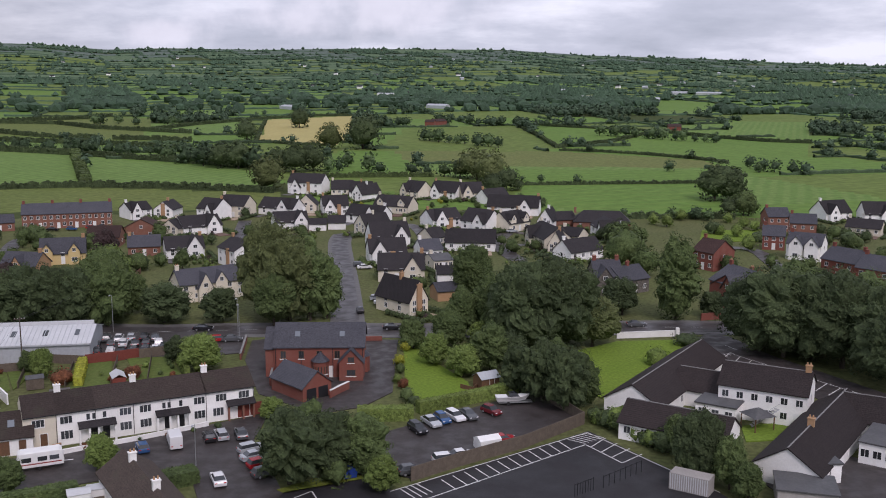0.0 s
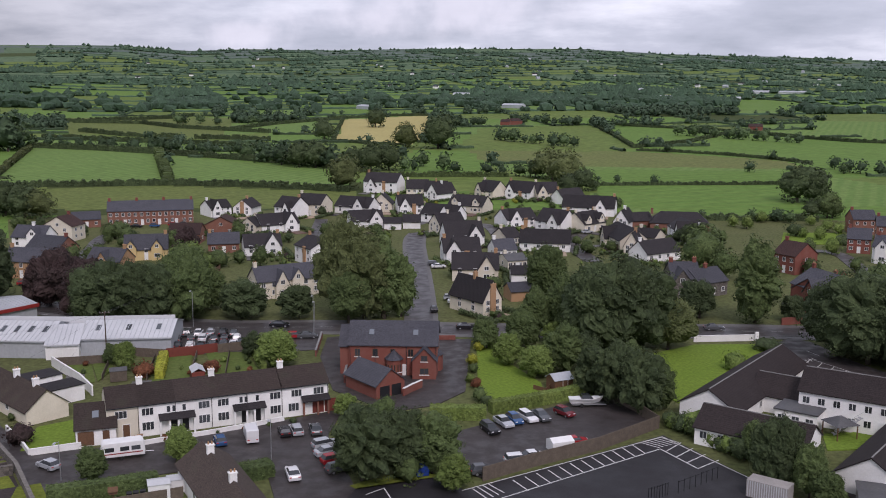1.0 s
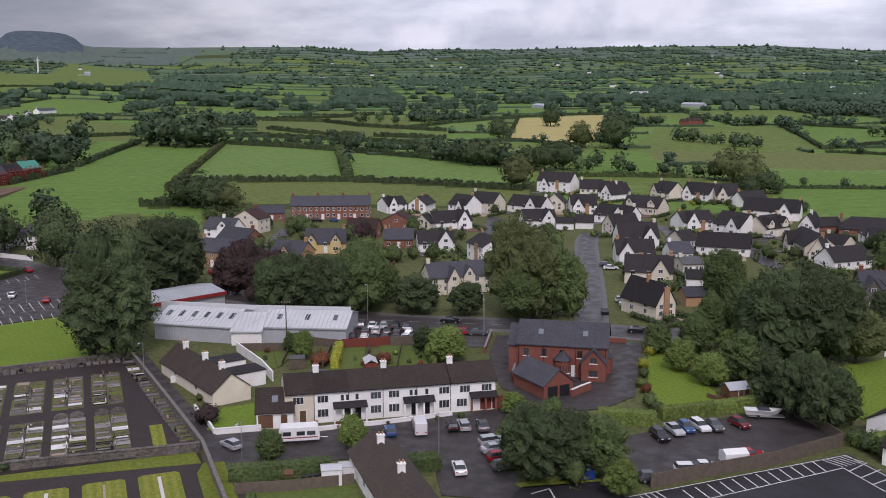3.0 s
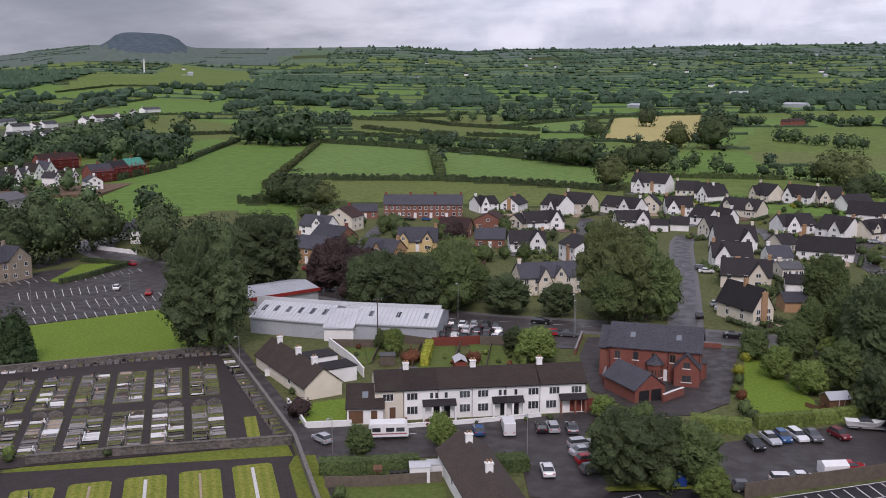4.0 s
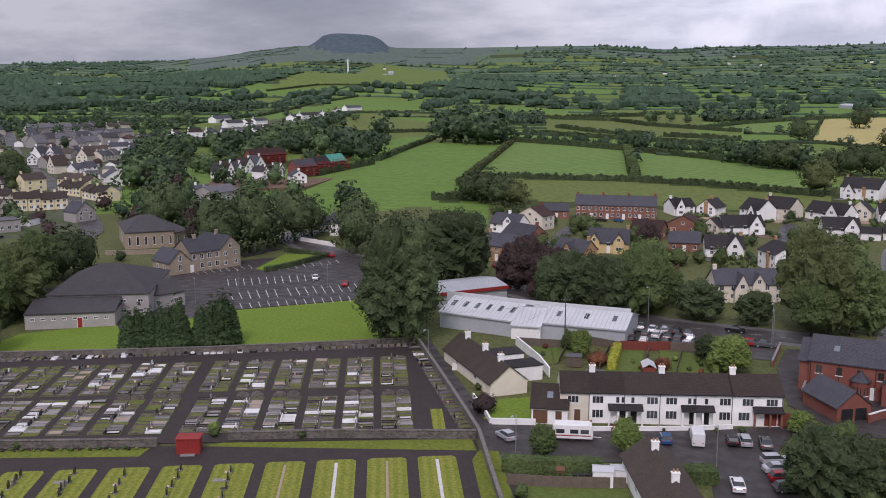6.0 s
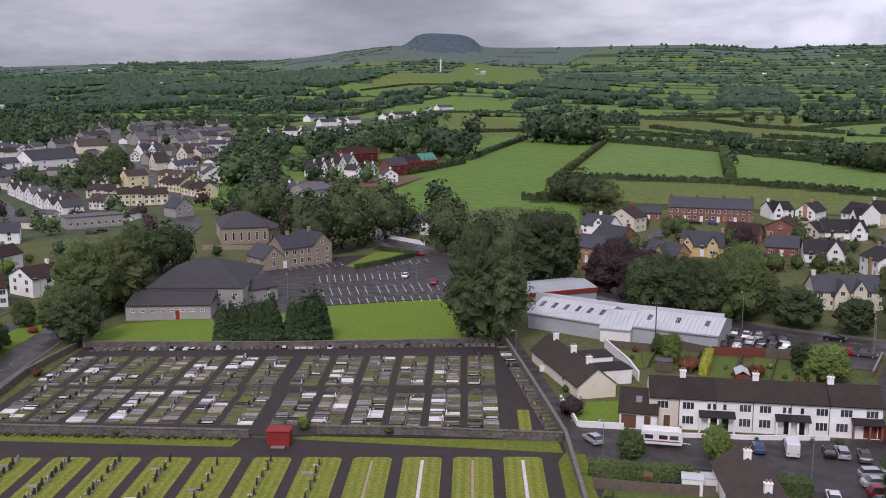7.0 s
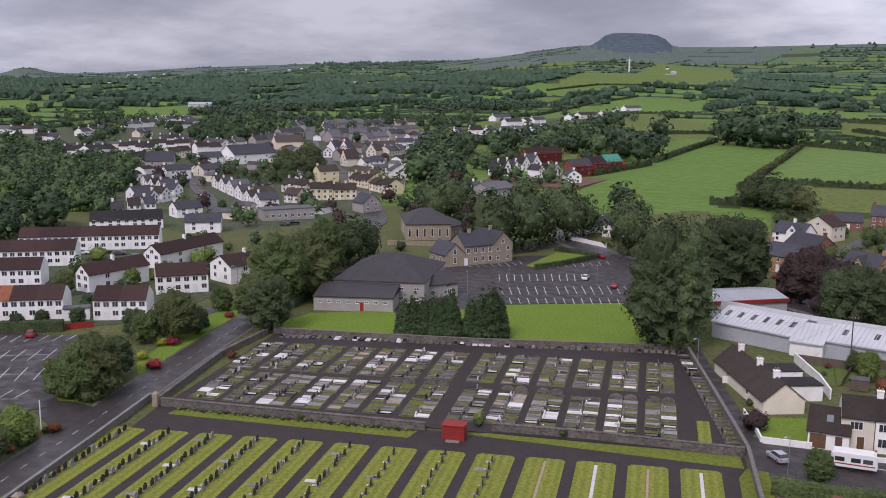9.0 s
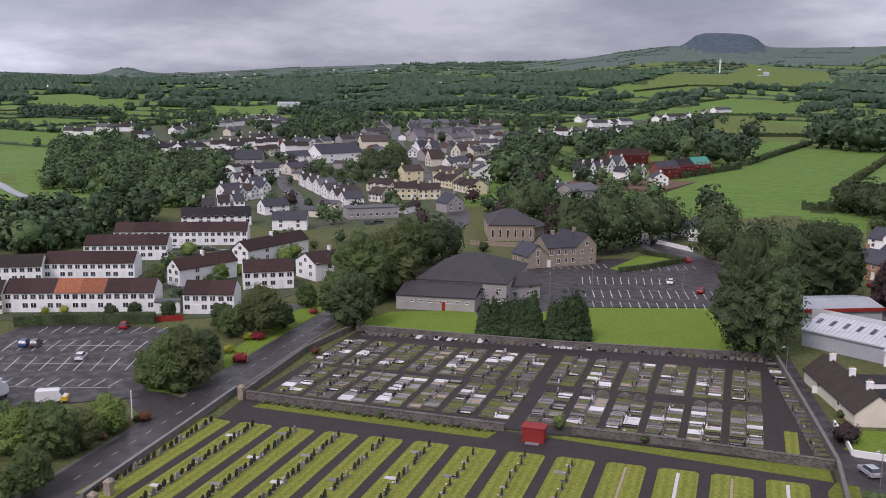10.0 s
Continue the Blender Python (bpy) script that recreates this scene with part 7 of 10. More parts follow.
# caravan, boat on a trailer, white trailer
cv = thing("caravan", -54.4, 124.2, 0.04, 25, "white touring caravan with a dark window band", "caravan")
part("body", hull([(-2.9, 0.5), (-2.95, 1.3), (-2.8, 2.4), (-2.5, 2.6), (2.4, 2.6), (2.75, 2.4), (2.95, 1.2), (2.85, 0.5)], 1.1, 0.1), paint_white, cv)
for k in (-1.8, 0.2, 1.7):
    part("window", Shape().box(k - 0.6, -1.13, 1.35, k + 0.6, -1.09, 1.95), glass_dark, cv)
part("stripe", Shape().box(-2.6, -1.12, 0.95, 2.6, -1.09, 1.1), paint_red, cv)
part("drawbar", Shape().limb((2.8, 0, 0.55), (4.1, 0, 0.5), 0.05, 0.05, 6), steel, cv)
for sy in (-0.95, 0.95):
    part("wheel", car_meshes("hatch", "white")[3], None, cv, at=pose(-0.2, sy, 0.3))
bt = thing("boat", 11.5, 152.2, 0.03, 8, "small white cabin boat on a trailer", "boat")
part("hull", Shape().add([(-2.8, -0.9, 1.4), (-2.6, -0.5, 0.6), (-2.6, 0.5, 0.6), (-2.8, 0.9, 1.4), (1.2, -1.0, 1.4), (1.0, -0.3, 0.5), (1.0, 0.3, 0.5), (1.2, 1.0, 1.4), (3.0, 0, 1.65), (2.2, 0, 0.7)], [(0, 1, 2, 3), (0, 4, 5, 1), (2, 6, 7, 3), (1, 5, 6, 2), (4, 8, 9, 5), (6, 9, 8, 7), (5, 9, 6), (0, 3, 7, 4), (4, 7, 8)]), paint_white, bt)
part("cabin", frustum(-0.9, 1.1, 0.75, 1.42, -0.7, 0.5, 0.6, 2.0), glass_dark, bt)
part("trailer", Shape().box(-2.4, -0.7, 0.35, 3.2, 0.7, 0.45), steel, bt)
for sy in (-0.8, 0.8):
    part("wheel", car_meshes("hatch", "white")[3], None, bt, at=pose(-0.8, sy, 0.3))
tr = thing("trailer", 6.5, 131.5, 0.03, 25, "white box trailer with a pitched cover", "trailer")
part("body", Shape().gable(-1.7, 1.7, -1.1, 1.1, 0.5, 1.9, 2.35), paint_white, tr)
for sy in (-1.0, 1.0):
    part("wheel", car_meshes("hatch", "white")[3], None, tr, at=pose(0, sy, 0.3))
bn = thing("bin", -12.3, 121.7, 0.03, 20, "blue steel waste container", "bin")
part("body", frustum(-0.8, 0.8, 0.7, 0.1, -0.95, 0.95, 0.85, 1.3), paint_blue, bn), part("lid", Shape().box(-0.98, -0.88, 1.3, 0.98, 0.88, 1.38), paint_blue, bn)
for p in (((-47.9, 110.5)), ((-47.2, 110.9)), ((-46.5, 111.4))):
    bn = thing("bin", *p, 0.03, 20, "dark green wheeled bin", "bin")
    part("body", frustum(-0.28, 0.28, 0.3, 0.05, -0.33, 0.33, 0.36, 1.0), paint_black, bn), part("lid", Shape().box(-0.35, -0.38, 1.0, 0.35, 0.38, 1.06), paint_black, bn)
bt2 = thing("bird_table", -49.4, 109.2, 0, 20, "brown timber bird table with a pitched roof", "bird table")
part("post", Shape().box(-0.07, -0.07, 0, 0.07, 0.07, 1.5), wood_brown, bt2), part("roof", Shape().roof(-0.5, 0.5, -0.45, 0.45, 1.9, 2.3, 0.1, 0.1, 0.05), wood_brown, bt2)
part("tray", Shape().box(-0.5, -0.45, 1.5, 0.5, 0.45, 1.6), wood_brown, bt2)

# ---- poles, lamps and cables ----
P1, P2, P3 = (-77.1, 171.1), (-75.0, 206.4), (-74.8, 166.1)
post("telegraph_pole", *P1, 9.5, 0.14, pole_wood, "wooden telegraph pole with a crossbar", "pole", cross=True, face=20)
post("telegraph_pole", *P2, 9.5, 0.14, pole_wood, "wooden electricity pole on the slope", "pole", cross=True)
post("telegraph_pole", 13.4, 201.3, 7.5, 0.14, pole_wood, "wooden pole among the trees", "pole")
wire((*P1, 9.3), (*P2, 9.3)), wire((P1[0] + 0.6, P1[1], 9.3), (P2[0] + 0.6, P2[1], 9.3))
for q in ((-71.7, 137.0), (-82.4, 147.6), (-97.6, 163.7)):
    wire((*P1, 9.2), (*q, 5.6), 0.4)
for p, h in ((((-33.6, 125.1)), 6), (((-42.5, 194.7)), 8), (((-59.2, 115.5)), 5.5), (((-42.0, 193.6)), 7), (((-94.3, 147.6)), 6), (((-69.2, 197.0)), 8)):
    post("street_lamp", *p, h, 0.07, steel, "slim grey street lamp", "street lamp", arm=0.9)

# ---- hedges and trees of the near side ----
hedge(-13.3, 144.4, -4.5, 144.9, 2.0, 2.2, leaf_hedge)
hedge(-3.9, 147.6, 4.1, 152.6, 1.9, 1.6, leaf_hedge), hedge(4.1, 152.6, 12.6, 158.7, 1.9, 1.6, leaf_hedge)
hedge(-57.9, 109.0, -52.2, 111.6, 2.0, 2.0, leaf_mid), hedge(-52.2, 111.6, -45.9, 115.0, 2.0, 2.0, leaf_mid)
hedge(-36.1, 118.3, -32.4, 120.6, 1.8, 3.0)
hedge(-51.0, 178.6, -45.3, 165.3, 1.8, 1.0, leaf_hedge)
hedge(-62.8, 160.1, -66.7, 173.0, 1.6, 1.6, leaf_lime)
for k, (x, y, h, key) in enumerate(((-7.2, 184.1, 2.2, "bush_lime"), (-8.2, 174.8, 2.2, "bush_lime"), (-7.9, 169.4, 1.9, "bush"), (-8.0, 163.7, 1.7, "bush_light"), (-6.8, 160.6, 1.9, "bush_rust"), (-5.9, 153.8, 2.4, "bush"), (-4.6, 151.1, 2.0, "bush_dark"))):
    tree(key, x, y, h, 1.1)
tree("dark", -20.0, 119.6, 11.0, 1.15), tree("dark", -15.8, 122.7, 9.3, 1.1), tree("mid", -11.0, 122.6, 8.7, 1.05), tree("mid", -19.2, 129.6, 8.0, 1.0), tree("light", -7.5, 117.7, 5.1, 1.15)
tree("light", -26.7, 144.3, 4.0, 1.2), tree("bush", -14.1, 120.1, 3.7, 1.2)
tree("mid", -55.0, 116.2, 4.9, 1.1), tree("light", -46.2, 123.6, 5.3, 1.05)
tree("light", -43.9, 169.8, 7.5, 1.3), tree("dark", -50.0, 175.4, 5.3, 1.1), tree("light", -71.1, 164.7, 6.0, 0.9), tree("mid", -75.0, 168.6, 4.2, 1.0)
tree("bush_purple", -71.4, 127.9, 3.3, 1.2), tree("bush_rust", -66.1, 160.7, 3.2, 1.2), tree("bush_rust", -54.8, 165.3, 2.7, 1.2), tree("bush", -51.6, 102.5, 2.1, 1.0)
trees("bush bush_light bush_red bush", 1.2, -89.5, 149.9, -85.5, 146.1, -93.8, 154.2, -77.8, 137.3, -77.6, 161.9, -85.9, 151.9, -50.6, 167.0, -50.7, 173.0, -56.8, 166.5)
# wooded garden between the brick house and the road
tree("light", -1.9, 175.0, 6.2, 1.2), tree("light", 3.7, 167.4, 6.4, 1.2), tree("mid", -5.8, 185.8, 6.5, 1.1), tree("mid", 0.9, 186.7, 8.6, 1.1), tree("light", 7.5, 191.2, 4.7, 1.2), tree("mid", 8.8, 171.7, 9.5, 1.0), tree("dark", 12.4, 171.7, 7.9, 1.0), tree("mid", 6.2, 171.7, 6.3, 1.1), tree("mid", -7.0, 190.8, 4.7, 1.0)
tree("dark", 14.4, 185.0, 18.8, 1.0), tree("dark", 21.1, 187.2, 19.9, 1.05), tree("dark", 25.5, 191.4, 17.2, 1.0), tree("dark", 18.2, 195.7, 14.4, 1.0), tree("olive", 30.0, 188.1, 10.9, 1.15), tree("mid", 11.2, 195.6, 15.0, 1.0), tree("dark", 41.1, 215.8, 9.2, 1.2), tree("mid", 7.9, 232.9, 13.6, 1.0), tree("mid", 4.5, 195.4, 10.8, 0.9)
tree("dark", 16.5, 154.3, 11.4, 0.9), tree("dark", 19.6, 150.2, 11.1, 0.9), tree("mid", 22.4, 151.7, 8.5, 0.9), tree("dark", 13.2, 158.7, 8.8, 0.95), tree("mid", 19.1, 162.0, 9.0, 0.95)
tree("tall", 52.7, 212.4, 20.6, 1.15), tree("dark", 61.2, 214.6, 6.4, 1.2), tree("mid", 51.5, 269.6, 14.3, 1.1), tree("mid", 56.1, 261.6, 9.0, 1.1), tree("mid", 122.5, 385.3, 8.7, 1.2)
tree("bush_light", 39.9, 175.4, 3.9, 1.1), tree("bush_dark", 49.9, 189.7, 2.9, 2.0)
for (x, y, h, key) in ((62.2, 186.1, 17.1, "dark"), (66.2, 181.7, 19.0, "dark"), (71.2, 180.0, 18.5, "dark"), (74.7, 174.5, 18.6, "dark"), (79.4, 170.5, 17.3, "dark"), (72.7, 190.9, 18.8, "mid"), (83.1, 186.2, 16.2, "mid"), (67.2, 195.5, 11.4, "dark"), (77.6, 160.3, 15.3, "dark"), (79.0, 190.6, 12.6, "dark")):
    tree(key, x, y, h, 1.1)
tree("dark", 33.4, 123.0, 9.6, 0.8), tree("dark", 35.4, 121.4, 9.6, 0.8), tree("mid", 37.4, 118.8, 8.0, 0.75), tree("mid", 38.9, 115.7, 5.4, 1.0), tree("mid", 33.2, 131.0, 5.8, 1.0)
tree_line("bush bush_dark bush_light", 3.0, 1.3, 23.3, 145.4, 32.3, 130.5, 1.1, 0.6)
sheet("lawn", lawn_mat, 0.03, 94.7, 349.9, 115.4, 350.8, 107.9, 324.7, 87.0, 324.0, label="open green lawn between the brick houses", category="lawn")
# estate trees
tree("olive", -39.7, 212.7, 23.3, 0.8), tree("tall", -29.6, 208.9, 20.4, 1.15), tree("olive", -34.0, 208.7, 20.7, 0.85), tree("mid", -36.6, 203.5, 12.7, 1.0), tree("tall", -26.1, 211.1, 15.1, 1.1)
tree("dark", -48.7, 208.0, 8.1, 1.3), tree("dark", -61.2, 206.3, 9.5, 1.5), tree("dark", -82.0, 200.7, 14.0, 0.95), tree("dark", -87.7, 197.7, 15.2, 1.1), tree("mid", -75.6, 212.0, 17.2, 1.0), tree("mid", -79.2, 206.2, 12.2, 1.0), tree("purple", -96.5, 205.0, 13.9, 1.0), tree("mid", -71.0, 215.1, 10.4, 1.0), tree("purple", -98.0, 278.7, 10.0, 1.0), tree("light", -83.4, 238.3, 12.4, 1.2)
tree("purple", -106.3, 212.9, 14.6, 1.0), tree("dark", -91.9, 196.1, 13.9, 1.05), tree("mid", -72.5, 204.4, 15.9, 1.0), tree("dark", -78.3, 201.9, 13.9, 1.0), tree("purple", -112.1, 214.1, 11.8, 0.9)


# ---- the cemetery ----
sheet("cemetery_ground", path_dark, 0.02, -167.0, 104.3, -102.8, 156.4, -66.9, 117.8, -140.6, 66.6, label="dark paths of the old cemetery", category="ground")
sheet("cemetery_ground", path_dark, 0.02, -140.4, 65.6, -66.4, 116.8, -42, 84, -72, 30, -100, 12, -113.5, 33.5, label="dark paths of the lawn cemetery", category="ground")
VX, VY = -0.578, 0.816
UX, UY = -0.812, -0.584


def along(o, u, v):
    """A place in a grave block: u to its left along the wall, v away from the front wall."""
    return o[0] + UX * u + VX * v, o[1] + UY * u + VY * v


def block(o, wide, deep, mat, label):
    q = [along(o, a, b) for a, b in ((0, 0), (wide, 0), (wide, deep), (0, deep))]
    sheet("grave_block", mat, 0.06, *[c for p in q for c in p], label=label, category="grass")


# kinds of grave, head at local +x, 2.2 m long and 1.15 m wide
GRAVES = []
KERB = lattice([-1.1, -0.97, 0.97, 1.1], [-0.55, -0.43, 0.43, 0.55], lambda i, j: i != 1 or j != 1, -0.22, 0.12).moved(Matrix.Rotation(radians(-90), 4, "X"))
for kerb_mat in (gran_grey, marble, gran_black, stone_grey):
    GRAVES.append(KERB.mesh("kerb", [kerb_mat]))
HEADS = []
for mt, hh, ww in ((gran_grey, 0.5, 0.75), (gran_black, 0.58, 0.8), (marble, 0.6, 0.75), (gran_grey, 0.85, 0.5), (stone_grey, 0.48, 0.7)):
    a = Shape()
    prof = [(-ww / 2, 0), (ww / 2, 0), (ww / 2, hh * 0.75), (ww / 2 * 0.7, hh * 0.93), (0, hh), (-ww / 2 * 0.7, hh * 0.93), (-ww / 2, hh * 0.75)]
    n = len(prof)
    a.add([(0.07, y, z) for y, z in prof] + [(-0.07, y, z) for y, z in prof], [tuple(range(n)), tuple(range(2 * n - 1, n - 1, -1))] + [((i + 1) % n, i, n + i, n + (i + 1) % n) for i in range(n)])
    HEADS.append(a.mesh("headstone", [mt]))
PLINTH = [Shape().box(-0.15, -0.5, -0.05, 0.15, 0.5, 0.18).mesh("plinth", [m]) for m in (gran_grey, gran_black, marble)]
BEDS = [Shape().box(-0.97, -0.43, -0.05, 0.97, 0.43, 0.13).mesh("bed", [m]) for m in (gravel_grey, gravel_white, gravel_tan, gran_grey, grave_grass, marble, soil_dark)]
bv, bf = BALLS[1]
fl = Shape().add((bv * rng.uniform(0.7, 1.2, (len(bv), 1)) * [0.17, 0.17, 0.13] + [0, 0, 0.22]).tolist(), bf.tolist())
FLOWER = fl.mesh("posy", [flower_mix])
GRAVE_TEXT = ("grey granite grave with kerb and gravel bed", "pale marble grave with a white kerb", "black granite headstone with dark kerb", "weathered stone grave with an old kerb", "old grave grown over with grass inside its kerb", "grave with a kerb and tan gravel bed")
yard_rng = np.random.default_rng(23)


def grave_kind():
    return int(yard_rng.choice(6, p=[0.21, 0.085, 0.11, 0.175, 0.36, 0.06]))


def grave(x, y, rot, seed, kind, wide):
    """One grave with its kerb, bed and stone; wide ones hold a family."""
    ob = thing("grave", x, y, 0.06, rot, GRAVE_TEXT[kind], "grave", "graves in the old cemetery")
    ob.matrix_basis = ob.matrix_basis @ Matrix.Diagonal((1.04, wide / 1.13, 1, 1))
    part("kerb", GRAVES[(0, 1, 2, 3, 3, 0)[kind]], None, ob)
    part("bed", BEDS[((0, 3, 0)[seed % 3], (1, 1, 5)[seed % 3], (0, 1, 6)[seed % 3], (3, 0, 6)[seed % 3], 4, 2)[kind]], None, ob)
    if seed % 9 < 5:
        part("plinth", PLINTH[(0, 2, 1, 0, 0, 0)[kind]], None, ob, at=pose(0.9, 0, 0))
        part("headstone", HEADS[(0, 2, 1, 4, 4, 0)[kind] if seed % 8 else 3], None, ob, at=pose(0.9, 0, 0.12, 0, 0, 2.5 * math.sin(seed)))
    if seed % 5 == 0:
        part("posy", FLOWER, None, ob, at=pose(0.55, 0.1, 0.1))
    return ob


def stuff_graves(name, places, label):
    """The farther graves, too many to count, in one mesh: kerb, bed and stone."""
    s = Shape()
    for n, (x, y, rot, kind, wide) in enumerate(places):
        m = (0, 1, 2, 3, 3, 0)[kind]
        c, d = math.cos(radians(rot)), math.sin(radians(rot))

        def put(x0, y0, z0, x1, y1, z1, mm):
            q = Shape().box(x0, y0, z0, x1, y1, z1, 0, False)
            s.add([(x + c * a - d * b, y + d * a + c * b, 0.06 + e) for a, b, e in q.v], q.f, mm)

        w, foot = wide / 2 - 0.05, -1.14 + 0.35 * ((n * 7) % 5) / 5
        top = 0.14 + 0.12 * ((n * 11) % 6) / 6
        for x0, y0, x1, y1 in ((foot, -w, 1.14, -w + 0.12), (foot, w - 0.12, 1.14, w), (foot, -w + 0.12, foot + 0.12, w - 0.12), (1.02, -w + 0.12, 1.14, w - 0.12)):
            put(x0, y0, -0.1, x1, y1, top, m)
        put(foot + 0.12, -w + 0.12, -0.05, 1.02, w - 0.12, top - 0.07, (4, (1, 7, 1)[n % 3], (4, 7, 8)[n % 3], (0, 4, 8)[n % 3], 5, 6)[kind])
        if n % 9 < 5:
            tall = 0.35 + 0.5 * ((n * 13) % 7) / 7
            put(0.78, -0.46, 0, 1.0, 0.46, 0.2, m)
            put(0.83, -0.38, 0.2, 0.95, 0.38, tall, (m, 2, 1 if n % 5 == 0 else 0, 0)[n % 4])
            put(0.835, -0.24, tall, 0.945, 0.24, tall + 0.14, (m, 2, 1 if n % 5 == 0 else 0, 0)[n % 4])
        if n % 4 == 1:
            put(0.3, -0.16, 0, 0.6, 0.16, 0.42, 9)
    return tagged(part(name, s, [gran_grey, marble, gran_black, stone_grey, gravel_grey, grave_grass, gravel_tan, gravel_white, soil_dark, flower_mix]), label, "grave", kind="stuff")


ROT_U = math.degrees(math.atan2(UY, UX))
number, far_places = 0, []


def fill_block(o, deep, single):
    """Two columns of graves, side by side, over a whole block."""
    global number
    for side in (0, 1):
        v = 0.15
        while v < deep - 1.0:
            w = float(yard_rng.choice([0.95, 1.15, 1.35, 2.0], p=[0.3, 0.35, 0.22, 0.13]))
            w = min(w, deep - v)
            number += 1
            kind = grave_kind()
            if yard_rng.uniform() > 0.11:
                x, y = along(o, 1.24 if side == 0 else 3.66, v + w / 2)
                rot = ROT_U + (0 if side == 0 else 180) + yard_rng.normal(0, 0.8)
                if single:
                    grave(x, y, rot, number, kind, w)
                else:
                    far_places.append((x, y, rot, kind, w))
            v += w + float(yard_rng.choice([0.04, 0.25]))


for i in range(13):
    o2 = (-76.5 - 4.95 * i - (1.2 if i > 5 else 0), 115.6 - 3.42 * i - (0.8 if i > 5 else 0))
    o1 = (-89.0 - 4.87 * i - (1.0 if i > 5 else 0), 133.0 - 3.75 * i - (0.7 if i > 5 else 0))
    block(o2, 4.9, 16.4, grave_grass, "grassed block of graves between dark paths")
    block(o1, 4.9, 17.8, grave_grass, "grassed block of graves between dark paths")
    fill_block(o2, 16.4, i < 11)
    fill_block(o1, 17.8, False)
# the wedge by the lane and the row under the back wall
block((-72.5, 118.3), 0.0 + 1.9, 9.0, cem_lawn, "narrow grass island between paths")
for k in range(26):
    s = k / 25
    far_places.append((-70.5 - 31.0 * s, 120.6 + 33.3 * s, ROT_U + 4, grave_kind(), 1.25))
for k in range(62):
    s = k / 61
    far_places.append((-164.0 + 60.0 * s, 104.3 + 49.8 * s, ROT_U + 90, grave_kind(), 1.1))
stuff_graves("graves", far_places, "rows of old grey and white graves with headstones")
# wide arched family monuments at the head of the front blocks
arch = Shape()
for k in (-1.15, 1.15):
    prof = [(k - 1.05, 0), (k + 1.05, 0), (k + 1.05, 0.6), (k + 0.6, 0.95), (k, 1.1), (k - 0.6, 0.95), (k - 1.05, 0.6)]
    n = len(prof)
    arch.add([(y, -0.12, z) for y, z in prof] + [(y, 0.12, z) for y, z in prof], [tuple(range(n)), tuple(range(2 * n - 1, n - 1, -1))] + [((i + 1) % n, i, n + i, n + (i + 1) % n) for i in range(n)])
ARCH = arch.mesh("monument", [stone_grey])
for i in (0, 1, 3, 4, 6, 7):
    o2 = (-76.5 - 4.95 * i - (1.2 if i > 5 else 0), 115.6 - 3.42 * i - (0.8 if i > 5 else 0))
    x, y = along(o2, 2.45, 16.2)
    mo = thing("monument", x, y, 0.06, ROT_U, "wide double-arched grey granite family monument", "grave", "family monuments")
    part("stone", ARCH, None, mo)

# walls
wall_line("stone_wall", stone_grey, 1.15, 0.5, -66.8, 117.5, -85.5, 106.2, -97.2, 97.9, label="rough grey stone wall between the cemetery halves", cap=stone_grey)
wall_line("stone_wall", stone_grey, 1.15, 0.5, -104.0, 90.6, -127.0, 75.3, -140.7, 66.3, label="rough grey stone wall between the cemetery halves", cap=stone_grey)
wall_line("stone_wall", stone_grey, 1.2, 0.4, -167.3, 104.2, -147.1, 119.2, -133.7, 129.5, -103.0, 156.6, label="long grey wall at the back of the cemetery", cap=stone_old)
wall_line("stone_wall", stone_grey, 1.3, 0.4, -102.3, 156.4, -82.0, 134.7, -66.6, 118.0, -52.0, 98.0, -44, 86, label="dark rubble wall along the lane", cap=stone_old)
wall_line("stone_wall", stone_grey, 1.0, 0.5, -168.0, 103.0, -159.3, 87.4, -141.6, 66.0, label="old stone wall beside the road", cap=stone_grey)
wall_line("stone_wall", stone_old, 1.0, 0.35, -144.5, 66.3, -131.5, 50.8, -121.0, 37.9, -116.4, 32.4, label="rendered wall of the lawn cemetery by the road", cap=kerbstone)
for x, y in ((-141.2, 65.6), (-116.0, 35.6), (-113.2, 32.8)):
    gp = thing("gate_pier", x, y, 0, 38, "tan stone gate pier of the cemetery", "pier")
    part("shaft", Shape().box(-0.45, -0.45, -0.2, 0.45, 0.45, 1.9), stone_tan, gp), part("cap", frustum(-0.55, 0.55, 0.55, 1.9, -0.1, 0.1, 0.1, 2.35), stone_tan, gp)
rs = thing("shed", -98.6, 91.6, 0.03, 35, "dark red steel tool shed by the cemetery wall", "shed")
part("wall", Shape().box(-1.6, -1.1, 0, 1.6, 1.1, 2.2), paint_red, rs), part("roof", Shape().box(-1.75, -1.25, 2.2, 1.75, 1.25, 2.32), paint_red, rs)
for k in range(9):
    part("rib", Shape().box(-0.03, -1.14, 0.1, 0.03, -1.1, 2.1), paint_red, rs, at=pose(-1.4 + k * 0.35, 0, 0))
part("step", Shape().box(-1.0, -1.9, 0, 1.0, -1.1, 0.12), kerbstone, rs)

